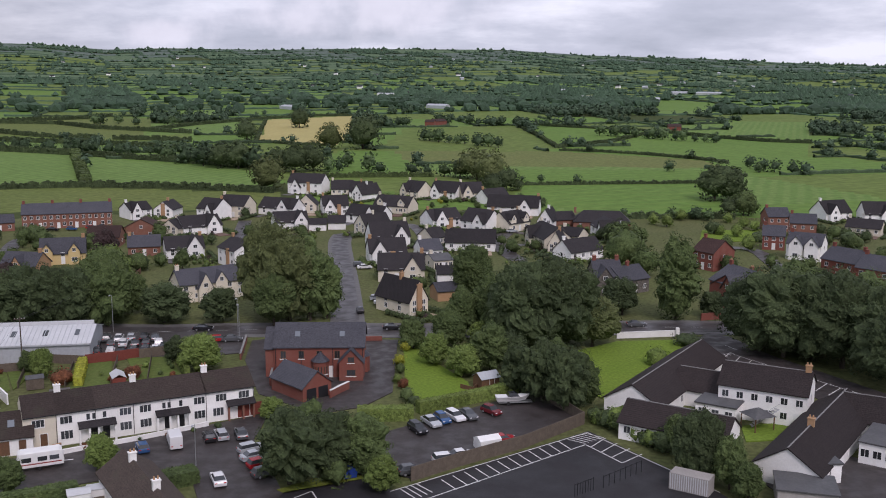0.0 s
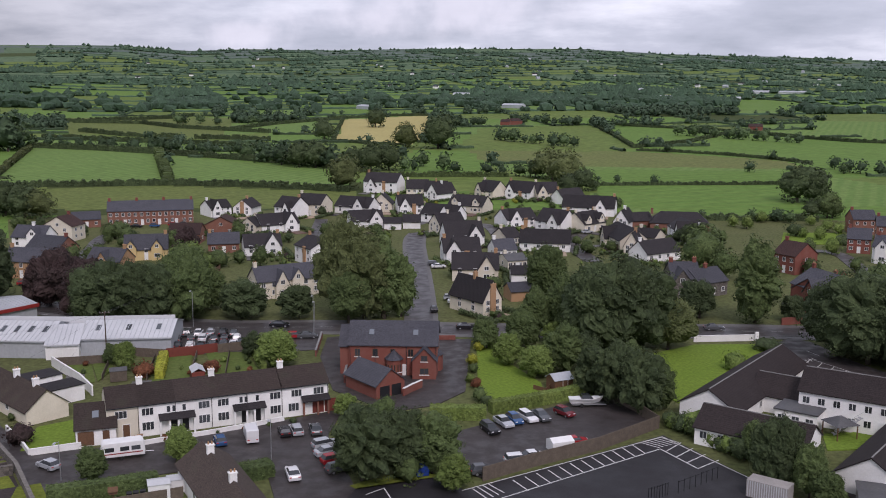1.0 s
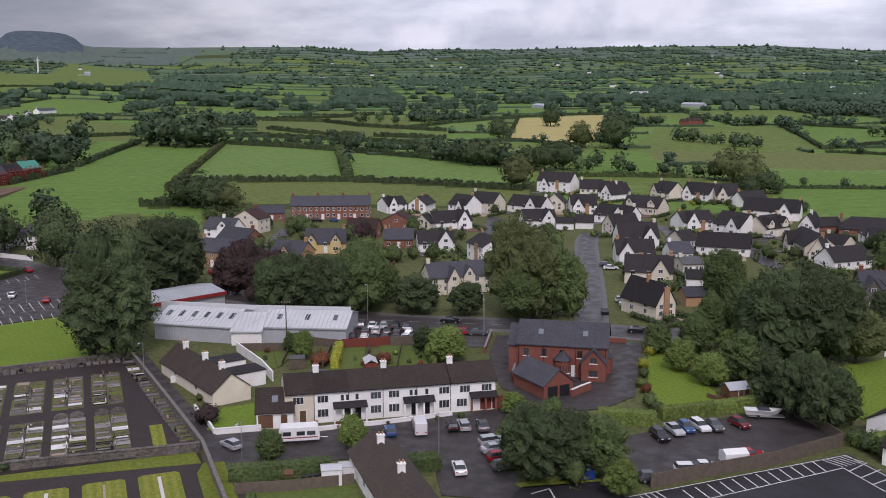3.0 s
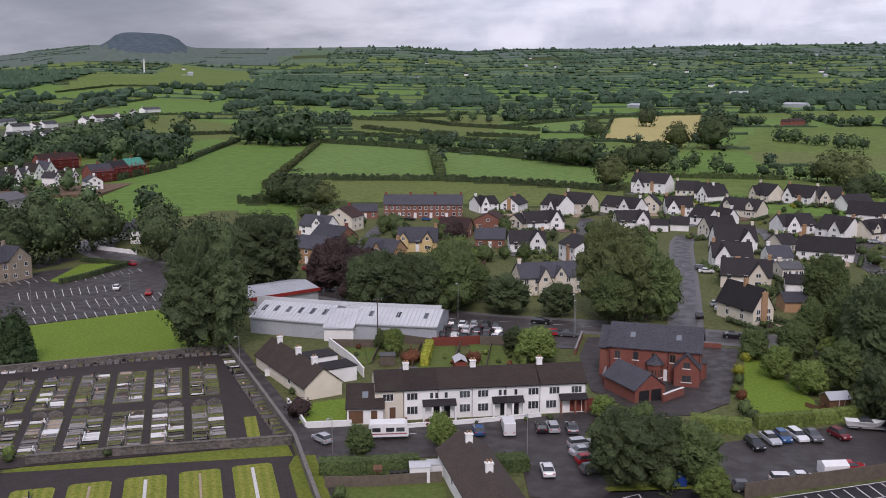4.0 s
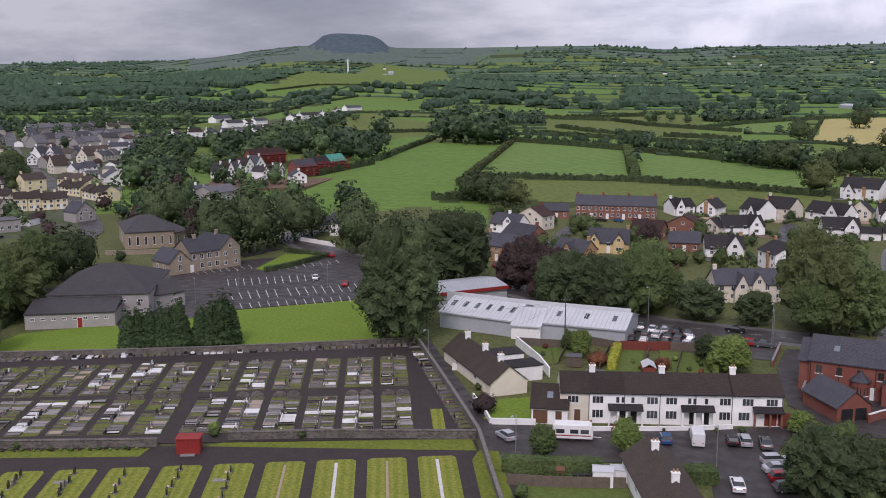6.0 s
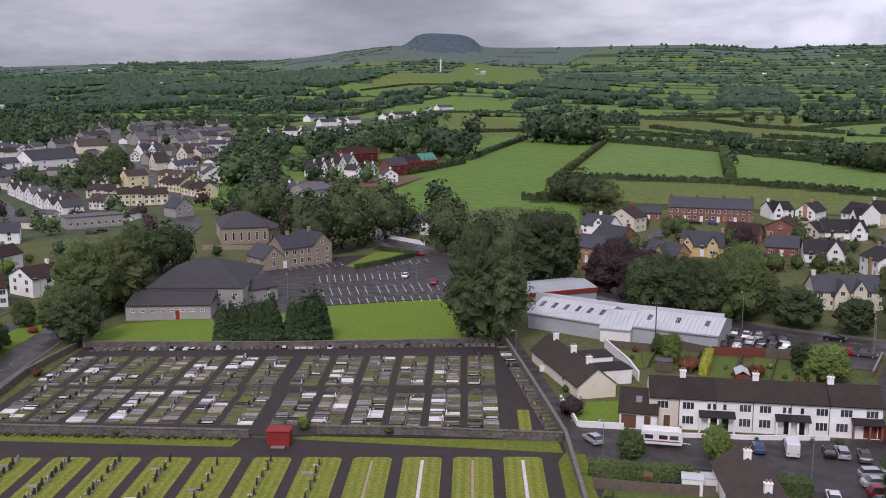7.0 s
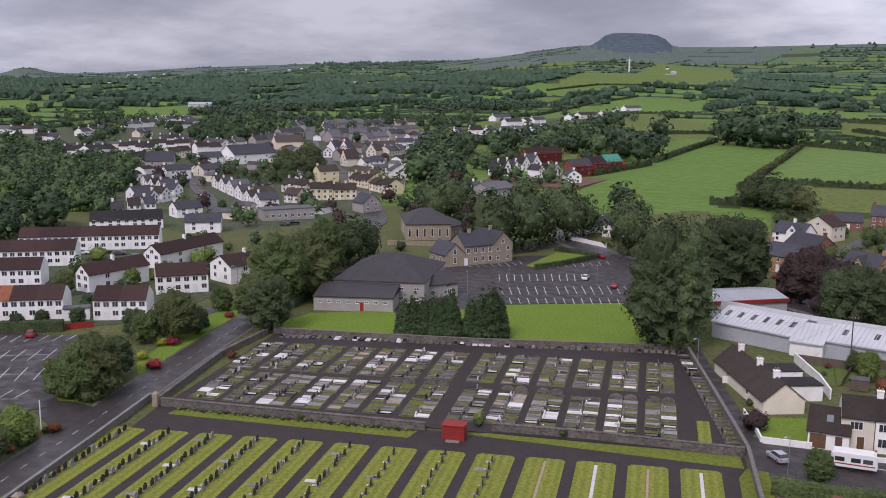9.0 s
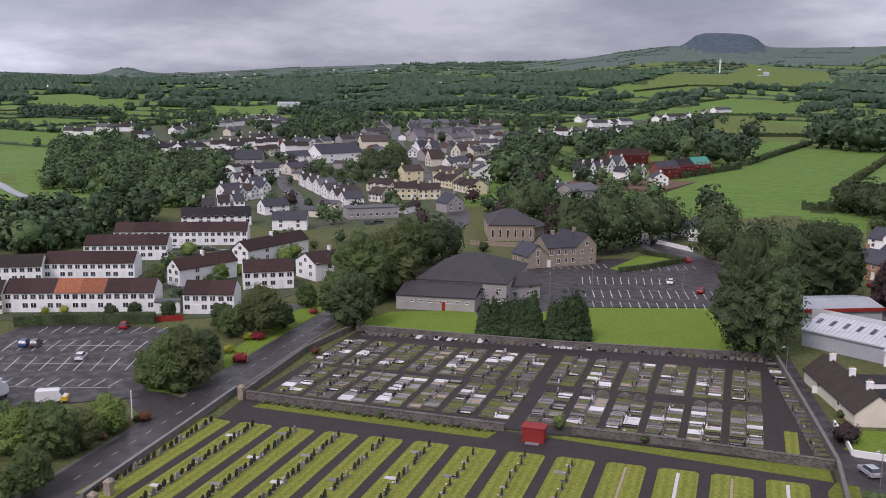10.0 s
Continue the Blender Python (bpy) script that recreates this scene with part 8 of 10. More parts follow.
# lawn strips of the newer half
sheet("verge", cem_grass, 0.06, -67.0, 116.6, -97.0, 96.5, -98.6, 93.9, -64.2, 113.2, label="grass verge below the stone wall", category="grass")
sheet("verge", cem_grass, 0.06, -104.4, 89.5, -137.0, 67.2, -136.0, 65.0, -103.2, 86.5, label="grass verge below the stone wall", category="grass")
sheet("verge", cem_grass, 0.06, -64.0, 113.2, -61.5, 114.6, -40, 84.2, -44.2, 83.0, -63.0, 109.8, label="grass verge beside the lane wall", category="grass")
small = []
for j in range(13):
    o = (-65.8 - 5.5 * j, 110.0 - 4.2 * j)
    wide, deep = (5.35, 44.0 - 1.2 * j)
    corners = [along(o, a, b) for a, b in ((0.5, 0), (wide - 0.5, 0), (wide, -0.6), (wide, -deep), (0, -deep), (0, -0.6))]
    sheet("lawn_strip", cem_lawn, 0.07, *[c for p in corners for c in p], label="striped mown strip of the lawn cemetery", category="grass")
    if j < 6:
        a, b = along(o, wide * 0.5, -1.2), along(o, wide * 0.5, -deep)
        q = stripe(*a, *b, 0.45 if j in (0, 2) else 0.32, 0.0)
        tagged(part("headstone_strip", Shape().slab([(p[0], p[1]) for p in q], 0.0, 0.11), gravel_white if j in (0, 2) else gravel_tan if j in (1, 3) else cem_grass), "pale concrete foundation strip for headstones", "foundation strip", kind="structure")
    if j >= 4:
        n = int(deep / 1.35)
        for k in range(n):
            if (k * 31 + j * 17) % (5 if j > 6 else 2) == 0 and j < 9:
                continue
            small.append((*along(o, wide * 0.5 + 0.15 * math.sin(k * 2.3), -1.6 - k * 1.35), k + j * 5))
HEAD_SMALL = []
for mt, hh, ww in ((gran_black, 0.95, 0.8), (gran_black, 0.85, 0.75), (gran_grey, 0.9, 0.75), (gran_black, 1.1, 0.7)):
    a = Shape()
    prof = [(-ww / 2, 0), (ww / 2, 0), (ww / 2, hh * 0.7), (0, hh), (-ww / 2, hh * 0.7)]
    n = len(prof)
    a.add([(0.07, y, z) for y, z in prof] + [(-0.07, y, z) for y, z in prof], [tuple(range(n)), tuple(range(2 * n - 1, n - 1, -1))] + [((i + 1) % n, i, n + i, n + (i + 1) % n) for i in range(n)])
    HEAD_SMALL.append(a.mesh("headstone", [mt]))
BASE_SMALL = Shape().box(-0.18, -0.5, -0.05, 0.18, 0.5, 0.14).mesh("plinth", [gran_grey])
TABLET = [Shape().box(-0.3, -0.22, 0, 0.3, 0.22, 0.1).mesh("tablet", [m]) for m in (gravel_white, gran_black, gran_grey)]
for x, y, k in small:
    g = thing("headstone", x, y, 0.07, ROT_U + 3 * math.sin(k), "dark polished headstone on a grey plinth in the lawn", "headstone", "headstones in the lawn cemetery")
    part("plinth", BASE_SMALL, None, g), part("stone", HEAD_SMALL[k % 4], None, g, at=pose(0, 0, 0.12))
    if k % 3 != 1:
        part("posy", FLOWER, None, g, at=pose(0.45, 0.1, -0.05))
    if k % 7 == 2:
        part("slab", Shape().box(0.3, -0.45, -0.03, 2.0, 0.45, 0.07), gravel_grey if k % 2 else gravel_white, g)
    if k % 4 == 1:
        part("tablet", TABLET[k % 3], None, g, at=pose(0.5, -0.2 + 0.1 * (k % 5), -0.03))
for k in range(44):
    u = k / 43
    tree(("shrub_dark", "shrub", "shrub_red", "shrub_light")[(k * 7) % 4], -104.9 - 31.5 * u, 88.9 - 21.4 * u - 0.25 * (k % 3), 0.45 + 0.35 * ((k * 5) % 4) / 4, 1.2, single=False)
trees("bush bush_dark bush", 1.6, -120.5, 79.5, -100.0, 97.8, -88.5, 104.0)
tree("bush_light", -101.2, 98.8, 1.8, 1.1)

# ---- church, halls and car park behind the cemetery ----
sheet("lawn", lawn_mat, 0.03, -174.5, 111.5, -167.6, 105.6, -103.4, 158.0, -110, 168, -132.0, 187.6, -154.5, 158.2, -176.9, 119.6, label="bright mown lawn behind the cemetery wall", category="lawn")
sheet("car_park", tarmac_old, 0.03, -213.7, 144.1, -198.9, 188.2, -195.5, 209.9, -181.3, 229.6, -162.6, 227.2, -132.3, 189.4, -154.9, 158.6, -160.1, 131.1, -178.6, 144.5, label="wet dark tarmac church car park with white bays", category="car park")
sheet("lawn", lawn_mat, 0.16, -184.0, 198.3, -192.6, 220.6, -183.7, 226.3, -179.7, 222.2, -180.0, 198.1, label="clipped lawn island at the church car park", category="lawn")
sheet("car_park", tarmac_old, 0.02, -199.7, 210.7, -200.2, 229.2, -209.2, 225.7, -206.3, 215.2, label="tarmac forecourt of the church house", category="car park")
for a, b, c, d, n in ((((-180.6, 183.8)), ((-165.9, 200.8)), ((-174.0, 177.5)), ((-159.7, 194.0)), 12), (((-168.9, 172.4)), ((-161.7, 180.9)), ((-162.0, 166.5)), ((-155.0, 174.5)), 6), (((-159.7, 183.5)), ((-147.2, 198.7)), ((-152.9, 177.1)), ((-140.6, 192.0)), 10), (((-159.7, 163.1)), ((-137.8, 187.3)), ((-155.2, 159.3)), ((-133.7, 182.7)), 16), (((-196.5, 187.0)), ((-190.0, 201.8)), ((-191.9, 184.7)), ((-185.7, 198.8)), 8), (((-181.8, 201.2)), ((-173.6, 221.3)), ((-178.0, 197.9)), ((-169.6, 217.8)), 9)):
    markings("white parking bays on the church car park", *bays(n, a, b, c, d), w=0.14, z=0.05)
hedge(-179.0, 196.6, -178.0, 206.4, 1.4, 1.0, leaf_dark), hedge(-178.0, 206.4, -178.9, 223.3, 1.4, 1.0, leaf_dark), hedge(-179.5, 224.0, -196.6, 225.2, 1.3, 0.9, leaf_dark)
car(-160.7, 196.3, 120, "white", "hatch"), car(-149.2, 193.9, 120, "red", "hatch"), car(-178.7, 225.1, 150, "red", "estate"), car(-172.5, 236.2, 140, "grey", "saloon")
for x, y in (((-165.7, 172.3)), ((-151.1, 189.2)), ((-167.3, 159.4))):
    post("lamp_post", x, y, 6, 0.07, steel, "slim grey lamp post in the car park", "lamp post", arm=0.7, face=40)
CH = dict(stacks=(), back=False, category="church hall")
hall = flat_block(-179.5, 122.5, -165.6, 134.5, 9.0, 3.0, "low pebble-dashed hall with small white windows", 0, render_grey)
for k in range(8):
    window(hall, -7.6 + 2.15 * k, 0, 1.75, 0.95, 0.55)
door(hall, 2.0, 0, 0, 1.0, 2.1, 0, paint_red)
part("canopy", Shape().add([(-9.2, -0.3, 3.2), (9.4, -0.3, 3.2), (9.4, 9.2, 4.6), (-9.2, 9.2, 4.6), (-9.2, -0.3, 3.3), (9.4, -0.3, 3.3), (9.4, 9.2, 4.75), (-9.2, 9.2, 4.75)], [(4, 5, 6, 7), (0, 1, 5, 4), (1, 2, 6, 5), (3, 0, 4, 7)]), slate_old, hall)
house(-183.9, 131.3, -166.5, 144.7, 27.0, 5.2, 9.6, render_grey, slate_old, storeys=2, cols=6, doors=(), hip=9.0, label="large hall with a wide hipped slate roof", win=(1.2, 0.7), name="hall", **CH)
house(-170.5, 148.2, -168.1, 156.9, 9.0, 3.4, 5.6, render_grey, slate_old, storeys=1, cols=2, doors=(), label="lower slate-roofed annexe of the hall", name="hall", **CH)
house(-195.7, 185.2, -193.3, 194.4, 9.0, 5.6, 8.6, stone_tan, slate, cols=4, doors=(0.05,), label="two-storey tan stone church house with a slate roof", name="church_house", win=(1.1, 1.5), **{**CH, "stacks": (0.4,), "stack_mat": stone_tan})
house(-192.7, 193.7, -191.9, 200.8, 12.0, 5.8, 9.0, stone_tan, slate, turn=True, cols=2, doors=(), label="tan stone gabled end of the church house", name="church_house", **{**CH, "stacks": (0.5,), "stack_mat": stone_tan})
house(-197.1, 179.0, -195.7, 185.3, 9.0, 3.6, 6.6, stone_tan, slate, turn=True, storeys=1, cols=1, doors=(), label="low tan stone gabled porch wing", name="church_house", win=(1.0, 1.8), **CH)
house(-241.3, 201.7, -232.6, 213.9, 24.0, 5.2, 9.0, stone_tan, slate_old, storeys=1, cols=6, doors=(), hip=6.0, label="tan stone church with tall dark windows and slate roof", name="church", win=(0.8, 2.8), bars=0, **{**CH, "category": "church"})
house(-232.6, 213.9, -235.3, 222.4, 14.0, 4.2, 6.3, stone_tan, slate_old, storeys=1, cols=2, doors=(), label="tan stone side aisle of the church", name="church", win=(0.8, 2.6), bars=0, **{**CH, "category": "church"})
wall_line("garden_wall", stone_tan, 1.2, 0.4, -238.7, 191.8, -225.7, 202.5, label="low tan stone wall before the church", cap=stone_tan)
wall_line("garden_wall", render_white, 1.2, 0.3, -207.6, 243.6, -188.6, 240.1, label="white roadside wall with piers", cap=render_white)
house(-204.0, 257.1, -196.1, 260.2, 9.0, 4.4, 7.4, render_white, slate, stacks=(0.5,), label="white house behind the white roadside wall", cols=3, back=False)
house(-213.6, 260.5, -208.4, 263.6, 8.0, 2.8, 5.2, render_white, slate, storeys=1, stacks=(), label="low white wing beside the roadside house", cols=2, back=False)
for (x, y, h) in ((-147.4, 122.7, 9.9), (-146.1, 124.2, 10.3), (-144.9, 125.7, 10.1), (-143.3, 127.2, 10.0), (-141.9, 128.2, 10.4), (-140.8, 129.4, 12.2), (-138.1, 132.8, 10.1), (-136.3, 133.9, 11.2), (-134.3, 134.9, 13.2), (-133.9, 136.3, 11.4)):
    tree("cone", x, y, h, 1.35)
tree("tall_dark", -108.0, 153.6, 27.0, 1.0), tree("tall_dark", -105.2, 156.8, 27.4, 1.0), tree("tall", -115.5, 172.0, 24.0, 0.9)
tree("dark", -125.1, 211.8, 21.1, 1.15), tree("dark", -129.6, 209.7, 18.9, 1.1), tree("dark", -125.5, 219.7, 14.0, 1.0), tree("dark", -175.6, 234.1, 18.8, 1.0)
for (x, y, h, key) in ((-205.8, 207.3, 20.6, "dark"), (-204.3, 218.0, 21.6, "dark"), (-207.0, 228.8, 16.4, "dark"), (-207.0, 242.4, 18.6, "dark"), (-209.2, 253.8, 14.7, "dark"), (-220.2, 214.0, 15.0, "purple"), (-263.0, 241.2, 18.6, "dark"), (-265.1, 237.8, 17.5, "dark"), (-190.6, 256.0, 16.6, "dark"), (-197.1, 256.7, 5.0, "bush"), (-132.5, 204.2, 17.9, "dark"), (-137.7, 220.3, 18.3, "dark")):
    tree(key, x, y, h, 1.0)
for (x, y, h, key) in ((-170.2, 105.5, 12.9, "dark"), (-178.5, 106.7, 11.5, "mid"), (-189.3, 119.9, 17.6, "mid"), (-191.3, 127.4, 17.6, "olive"), (-210.7, 148.3, 16.6, "mid"), (-217.1, 160.4, 14.9, "dark"), (-221.3, 169.6, 12.8, "dark"), (-212.8, 145.5, 12.6, "mid"), (-226.0, 163.2, 12.0, "olive"), (-226.4, 187.2, 3.6, "bush_dark"), (-203.9, 132.7, 13.4, "dark")):
    tree(key, x, y, h, 1.0)
hedge(-184.0, 119.4, -194.6, 133.9, 1.8, 1.4, leaf_dark), hedge(-194.6, 133.9, -202.3, 144.5, 1.8, 1.4, leaf_dark)
post("street_lamp", -200.3, 115.1, 8, 0.08, steel, "tall grey street lamp by the junction", "street lamp", arm=1.0)


# ---- west: car park, white terraces and the far town ----
sheet("car_park", tarmac_old, 0.03, -155.7, 29.5, -157.3, 36.3, -151.6, 51.1, -152.1, 55.7, -169.2, 60.4, -190.3, 73.5, -202.3, 64.5, -212.2, 50.2, -202.4, 39.4, label="wide wet tarmac car park with white bays", category="car park")
sheet("drive", tarmac_old, 0.025, -150.8, 49.9, -152.7, 55.9, -145.3, 58.2, -138.5, 49.0, label="tarmac entrance of the car park", category="road")
for a, b, c, d, n in ((((-207.4, 53.0)), ((-192.8, 73.3)), ((-203.5, 49.9)), ((-189.5, 69.7)), 10), (((-200.1, 45.1)), ((-184.5, 66.0)), ((-193.5, 40.7)), ((-178.7, 61.2)), 10), (((-189.2, 40.0)), ((-173.8, 59.9)), ((-181.3, 35.4)), ((-167.3, 55.4)), 9), (((-174.2, 38.0)), ((-162.4, 53.1)), ((-171.0, 35.3)), ((-159.7, 49.9)), 8)):
    markings("white parking bays on the wide car park", *bays(n, a, b, c, d), w=0.16, z=0.05)
markings("white edge line of the car park", -170.3, 35.2, -158.8, 50.1, -197.0, 42.8, -181.6, 63.7, -185.4, 38.1, -170.4, 57.7, w=0.14)
markings("dashed centre line of the cemetery road", *[c for i in range(22) for c in (float(np.interp(i / 21, (0, 0.45, 1), (-123.4, -149.0, -181.0))), float(np.interp(i / 21, (0, 0.45, 1), (33.4, 65.5, 106.6))), float(np.interp((i + 0.4) / 21, (0, 0.45, 1), (-123.4, -149.0, -181.0))), float(np.interp((i + 0.4) / 21, (0, 0.45, 1), (33.4, 65.5, 106.6))))], w=0.08, z=0.05)
car(-197.5, 65.7, 150, "red", "hatch"), car(-195.0, 45.3, 148, "blue", "hatch"), car(-193.7, 47.0, 148, "grey", "hatch"), car(-179.3, 51.3, 148, "white", "hatch"), car(-196.1, 39.5, 148, "lightblue", "hatch")
mb = car(-157.0, 40.0, 62, "white", "van", label="white and yellow minibus parked on tarmac")
part("yellow_front", Shape().box(1.6, -0.97, 0.4, 2.7, 0.97, 1.15), PAINTS["yellow"], mb)
lr = thing("lorry", -162.4, 31.9, 0.03, 140, "white box lorry at the car park edge", "lorry")
part("box", Shape().box(-3.0, -1.2, 0.9, 2.0, 1.2, 3.6), paint_white, lr), part("cab", hull([(2.0, 0.5), (2.0, 2.6), (3.2, 2.6), (3.9, 1.6), (3.95, 0.5)], 1.15), paint_white, lr)
part("chassis", Shape().box(-3.0, -0.5, 0.55, 3.8, 0.5, 0.9), paint_black, lr)
for ax in (-1.8, 3.0):
    for sy in (-1.0, 1.0):
        part("wheel", car_meshes("van", "white")[3], None, lr, at=pose(ax, sy, 0.34))
sheet("street_ground", town_ground, -0.03, -223.1, 41.1, -199.1, 76.3, -192.8, 90.6, -211.2, 116.9, -280.0, 140.2, -304.0, 107.7, -277.7, 69.7, -271.4, 50.9, label="worn grey paving and grass between the white terraces", category="ground")
W_TERR = dict(wall=render_white, depth=8.0, eave=4.5, ridge=6.8, cols=3, stacks=False, back=False, label="white rendered council terrace house with a maroon tiled roof", win=(1.3, 1.2))
terrace(-226.5, 48.8, -208.0, 76.3, 6, roofs=(tile_maroon, tile_maroon, tile_orange, tile_orange, tile_maroon, tile_maroon), group="west terraces", **W_TERR)
terrace(-258.2, 65.7, -245.4, 85.0, 4, roofs=(tile_maroon,), group="west terraces", **W_TERR)
terrace(-262.0, 49.0, -254.6, 64.4, 3, roofs=(tile_brown,), group="west terraces", **W_TERR)
terrace(-280.2, 82.6, -267.9, 102.7, 4, roofs=(tile_maroon,), group="west terraces", **W_TERR)
terrace(-300.3, 98.0, -278.5, 133.1, 7, roofs=(tile_maroon,), group="west terraces", **W_TERR)
terrace(-202.3, 80.6, -195.5, 89.7, 2, roofs=(tile_maroon,), group="west terraces", **W_TERR)
terrace(-217.5, 102.5, -212.5, 113.9, 2, roofs=(tile_maroon,), group="west terraces", **W_TERR)
W_END = {**W_TERR, "roof": tile_maroon, "turn": True, "doors": (), "stacks": (0.5,), "cols": 2}
house(-251.1, 115.1, -245.3, 117.3, **{**W_END, "depth": 26.0})
house(-226.2, 121.9, -216.6, 122.5, **{**W_END, "depth": 15.0})
house(-235.0, 89.8, -229.9, 91.0, **{**W_END, "depth": 18.0})
terrace(-226.4, 45.7, -225.1, 48.0, 1, roofs=(tile_brown,), group="west terraces", **{**W_TERR, "wall": render_cream})
flat_block(-206.0, 75.6, -203.8, 80.4, 3.0, 2.5, "small white lean-to between the terraces", 1)
terrace(-327.9, 131.2, -318.0, 153.7, 3, roofs=(tile_dark,), group="west terraces", **{**W_TERR, "eave": 3.4, "ridge": 6.2})
hedge(-212.6, 47.6, -206.8, 59.8, 2.2, 2.0, leaf_dark), hedge(-206.8, 59.8, -198.0, 72.5, 2.2, 2.0, leaf_dark)
trees("bush_lime", 1.8, -219.8, 55.8, -217.2, 59.2)
wall_line("fence", paint_red, 1.2, 0.1, -198.9, 72.9, -196.9, 78.4, label="red painted fence beside the terraces", category="fence")
ribbon("road", asphalt, 6.0, 0.02, -183.5, 106.7, -194.0, 103.6, -206.8, 96.0, label="wet asphalt side road between terraces")
ribbon("road", asphalt, 6.0, 0.025, -220.4, 87.4, -237.2, 99.0, -257.8, 111.8, -270.7, 126.2, -267.9, 130.0, label="wet asphalt access road between terraces")
cars(60, "silver blue grey lightblue black", -236.7, 97.4, -242.9, 101.5, -249.0, 105.3, -266.5, 120.3, -281.5, 116.6)
cars(60, "white grey", -284.3, 111.0, -276.0, 118.9)
# planting by the car park
for (x, y, h, key) in ((-151.1, 57.4, 10.1, "mid"), (-152.1, 61.4, 10.6, "olive"), (-155.6, 56.1, 7.1, "mid"), (-160.0, 67.2, 8.0, "dark"), (-165.7, 65.2, 7.6, "mid"), (-175.2, 85.5, 10.6, "olive"), (-178.0, 81.0, 7.0, "mid"), (-177.1, 92.1, 6.2, "dark"), (-184.2, 82.0, 6.2, "dark"), (-182.8, 92.2, 5.0, "dark"), (-192.2, 106.3, 6.1, "mid"), (-137.2, 29.4, 7.4, "light"), (-133.7, 33.2, 8.2, "mid"), (-133.4, 37.5, 6.0, "olive"), (-139.7, 27.8, 7.6, "mid"), (-142.1, 32.5, 6.3, "mid"), (-138.1, 42.8, 6.2, "light"), (-121.4, 27.9, 6.7, "mid"), (-121.5, 24.1, 4.6, "mid"), (-227.6, 125.3, 4.8, "mid"), (-230.4, 102.3, 5.1, "light"), (-230.2, 84.7, 6.0, "olive"), (-204.4, 70.4, 4.0, "dark"), (-200.1, 76.7, 4.2, "dark"), (-204.7, 65.3, 3.9, "dark")):
    tree(key, x, y, h, 1.1)
for (x, y, h, key) in ((-160.7, 74.6, 2.0, "bush_red"), (-172.7, 84.0, 2.0, "bush_red"), (-167.1, 75.3, 1.7, "bush_lime"), (-173.7, 82.6, 1.8, "bush_lime"), (-185.4, 104.3, 1.4, "bush_red"), (-143.2, 42.1, 1.8, "bush_rust"), (-140.1, 49.0, 1.6, "bush_rust"), (-158.5, 58.9, 1.9, "bush"), (-150.0, 58.8, 2.5, "bush"), (-157.4, 88.6, 1.5, "bush_rust"), (-202.6, 77.7, 1.3, "bush_red")):
    tree(key, x, y, h, 1.5)
tree_line("bush_rust bush bush_dark", 1.3, 2.0, -132.2, 35.7, -140.8, 48.9, 1.2, 0.5)
sheet("verge", lawn_mat, 0.05, -157.5, 70.1, -168.5, 83.8, -181.1, 100.3, -189.1, 111.2, -197.2, 113.1, -190.0, 101.7, -180.6, 89.9, -165.4, 73.4, label="grass verge beside the cemetery road", category="verge")
sheet("verge", lawn_mat, 0.05, -159.2, 55.6, -160.2, 61.0, -151.5, 62.1, -150.5, 57.2, -153.7, 54.6, label="grass island at the car park entrance", category="verge")
post("telegraph_pole", -150.8, 57.8, 9.0, 0.14, pole_wood, "wooden pole with a crossbar by the car park", "pole", cross=True, face=40)
post("height_barrier_post", -142.2, 47.8, 4.5, 0.12, paint_white, "white painted barrier post", "post")
post("sign_post", -158.7, 75.2, 3.0, 0.05, steel, "grey sign post on the verge", "post")
bs = thing("bus_shelter", -153.9, 63.1, 0, 40, "small black bus shelter by the road", "bus shelter")
part("roof", Shape().box(-1.8, -0.8, 2.3, 1.8, 0.8, 2.42), paint_black, bs), part("back_panel", Shape().box(-1.7, 0.65, 0.1, 1.7, 0.72, 2.3), glass_dark, bs)
for a in (-1.7, 1.7):
    part("post", Shape().box(a - 0.05, -0.7, 0, a + 0.05, -0.6, 2.3), paint_black, bs)

# ---- the town beyond ----
T_LABEL = ("white rendered town house with a dark roof", "cream rendered town house with a weathered roof", "grey rendered town house with a slate roof", "pale yellow rendered house with a brown tiled roof")


def town_row(x0, y0, x1, y1, n, wall=0, roof=None, turn=False, depth=8.0, eave=4.0, ridge=6.4, gap=0.12, spin=0.0):
    """n small houses of the town along a line, each its own thing."""
    walls = (render_white, render_cream, render_grey, render_primrose)
    n = max(1, round(n * 0.68)) if not turn and gap > 0.05 else n
    for i in range(n):
        a, b = (i + gap) / n, (i + 1 - gap) / n
        k = wall
        j = 1.3 * math.sin(i * 4.7 + x0)
        p = np.array([x0 + (x1 - x0) * a, y0 + (y1 - y0) * a]), np.array([x0 + (x1 - x0) * b, y0 + (y1 - y0) * b])
        free = gap > 0.05 and not turn
        turned = spin + (22 * math.sin(i * 2.9 + x0 * 0.31) if free else 0)
        if turned:
            shift = 2.2 * math.sin(i * 1.7 + y0) if free else 0
            c, h = (p[0] + p[1]) / 2, (p[1] - p[0]) / 2 * (0.9 + 0.25 * math.sin(i * 3.3 + n) if free else 1)
            ca, sa = math.cos(radians(turned)), math.sin(radians(turned))
            h = np.array([ca * h[0] - sa * h[1], sa * h[0] + ca * h[1]])
            c = c + shift * np.array([-h[1], h[0]]) / np.hypot(*h)
            p = c - h, c + h
        house(*p[0], *p[1], depth, eave + j * 0.4, ridge + j * 0.4, walls[k], roof or (slate_pale, slate, tile_brown, slate_old)[(i * 3 + n) % 4], turn=turn, cols=2, doors=(0.5,) if not turn else (), stacks=(0.0,), stack_mat=walls[k], label=T_LABEL[k], group="town houses", sides=not turn and i == n - 1, back=False, win=(1.2, 1.2))


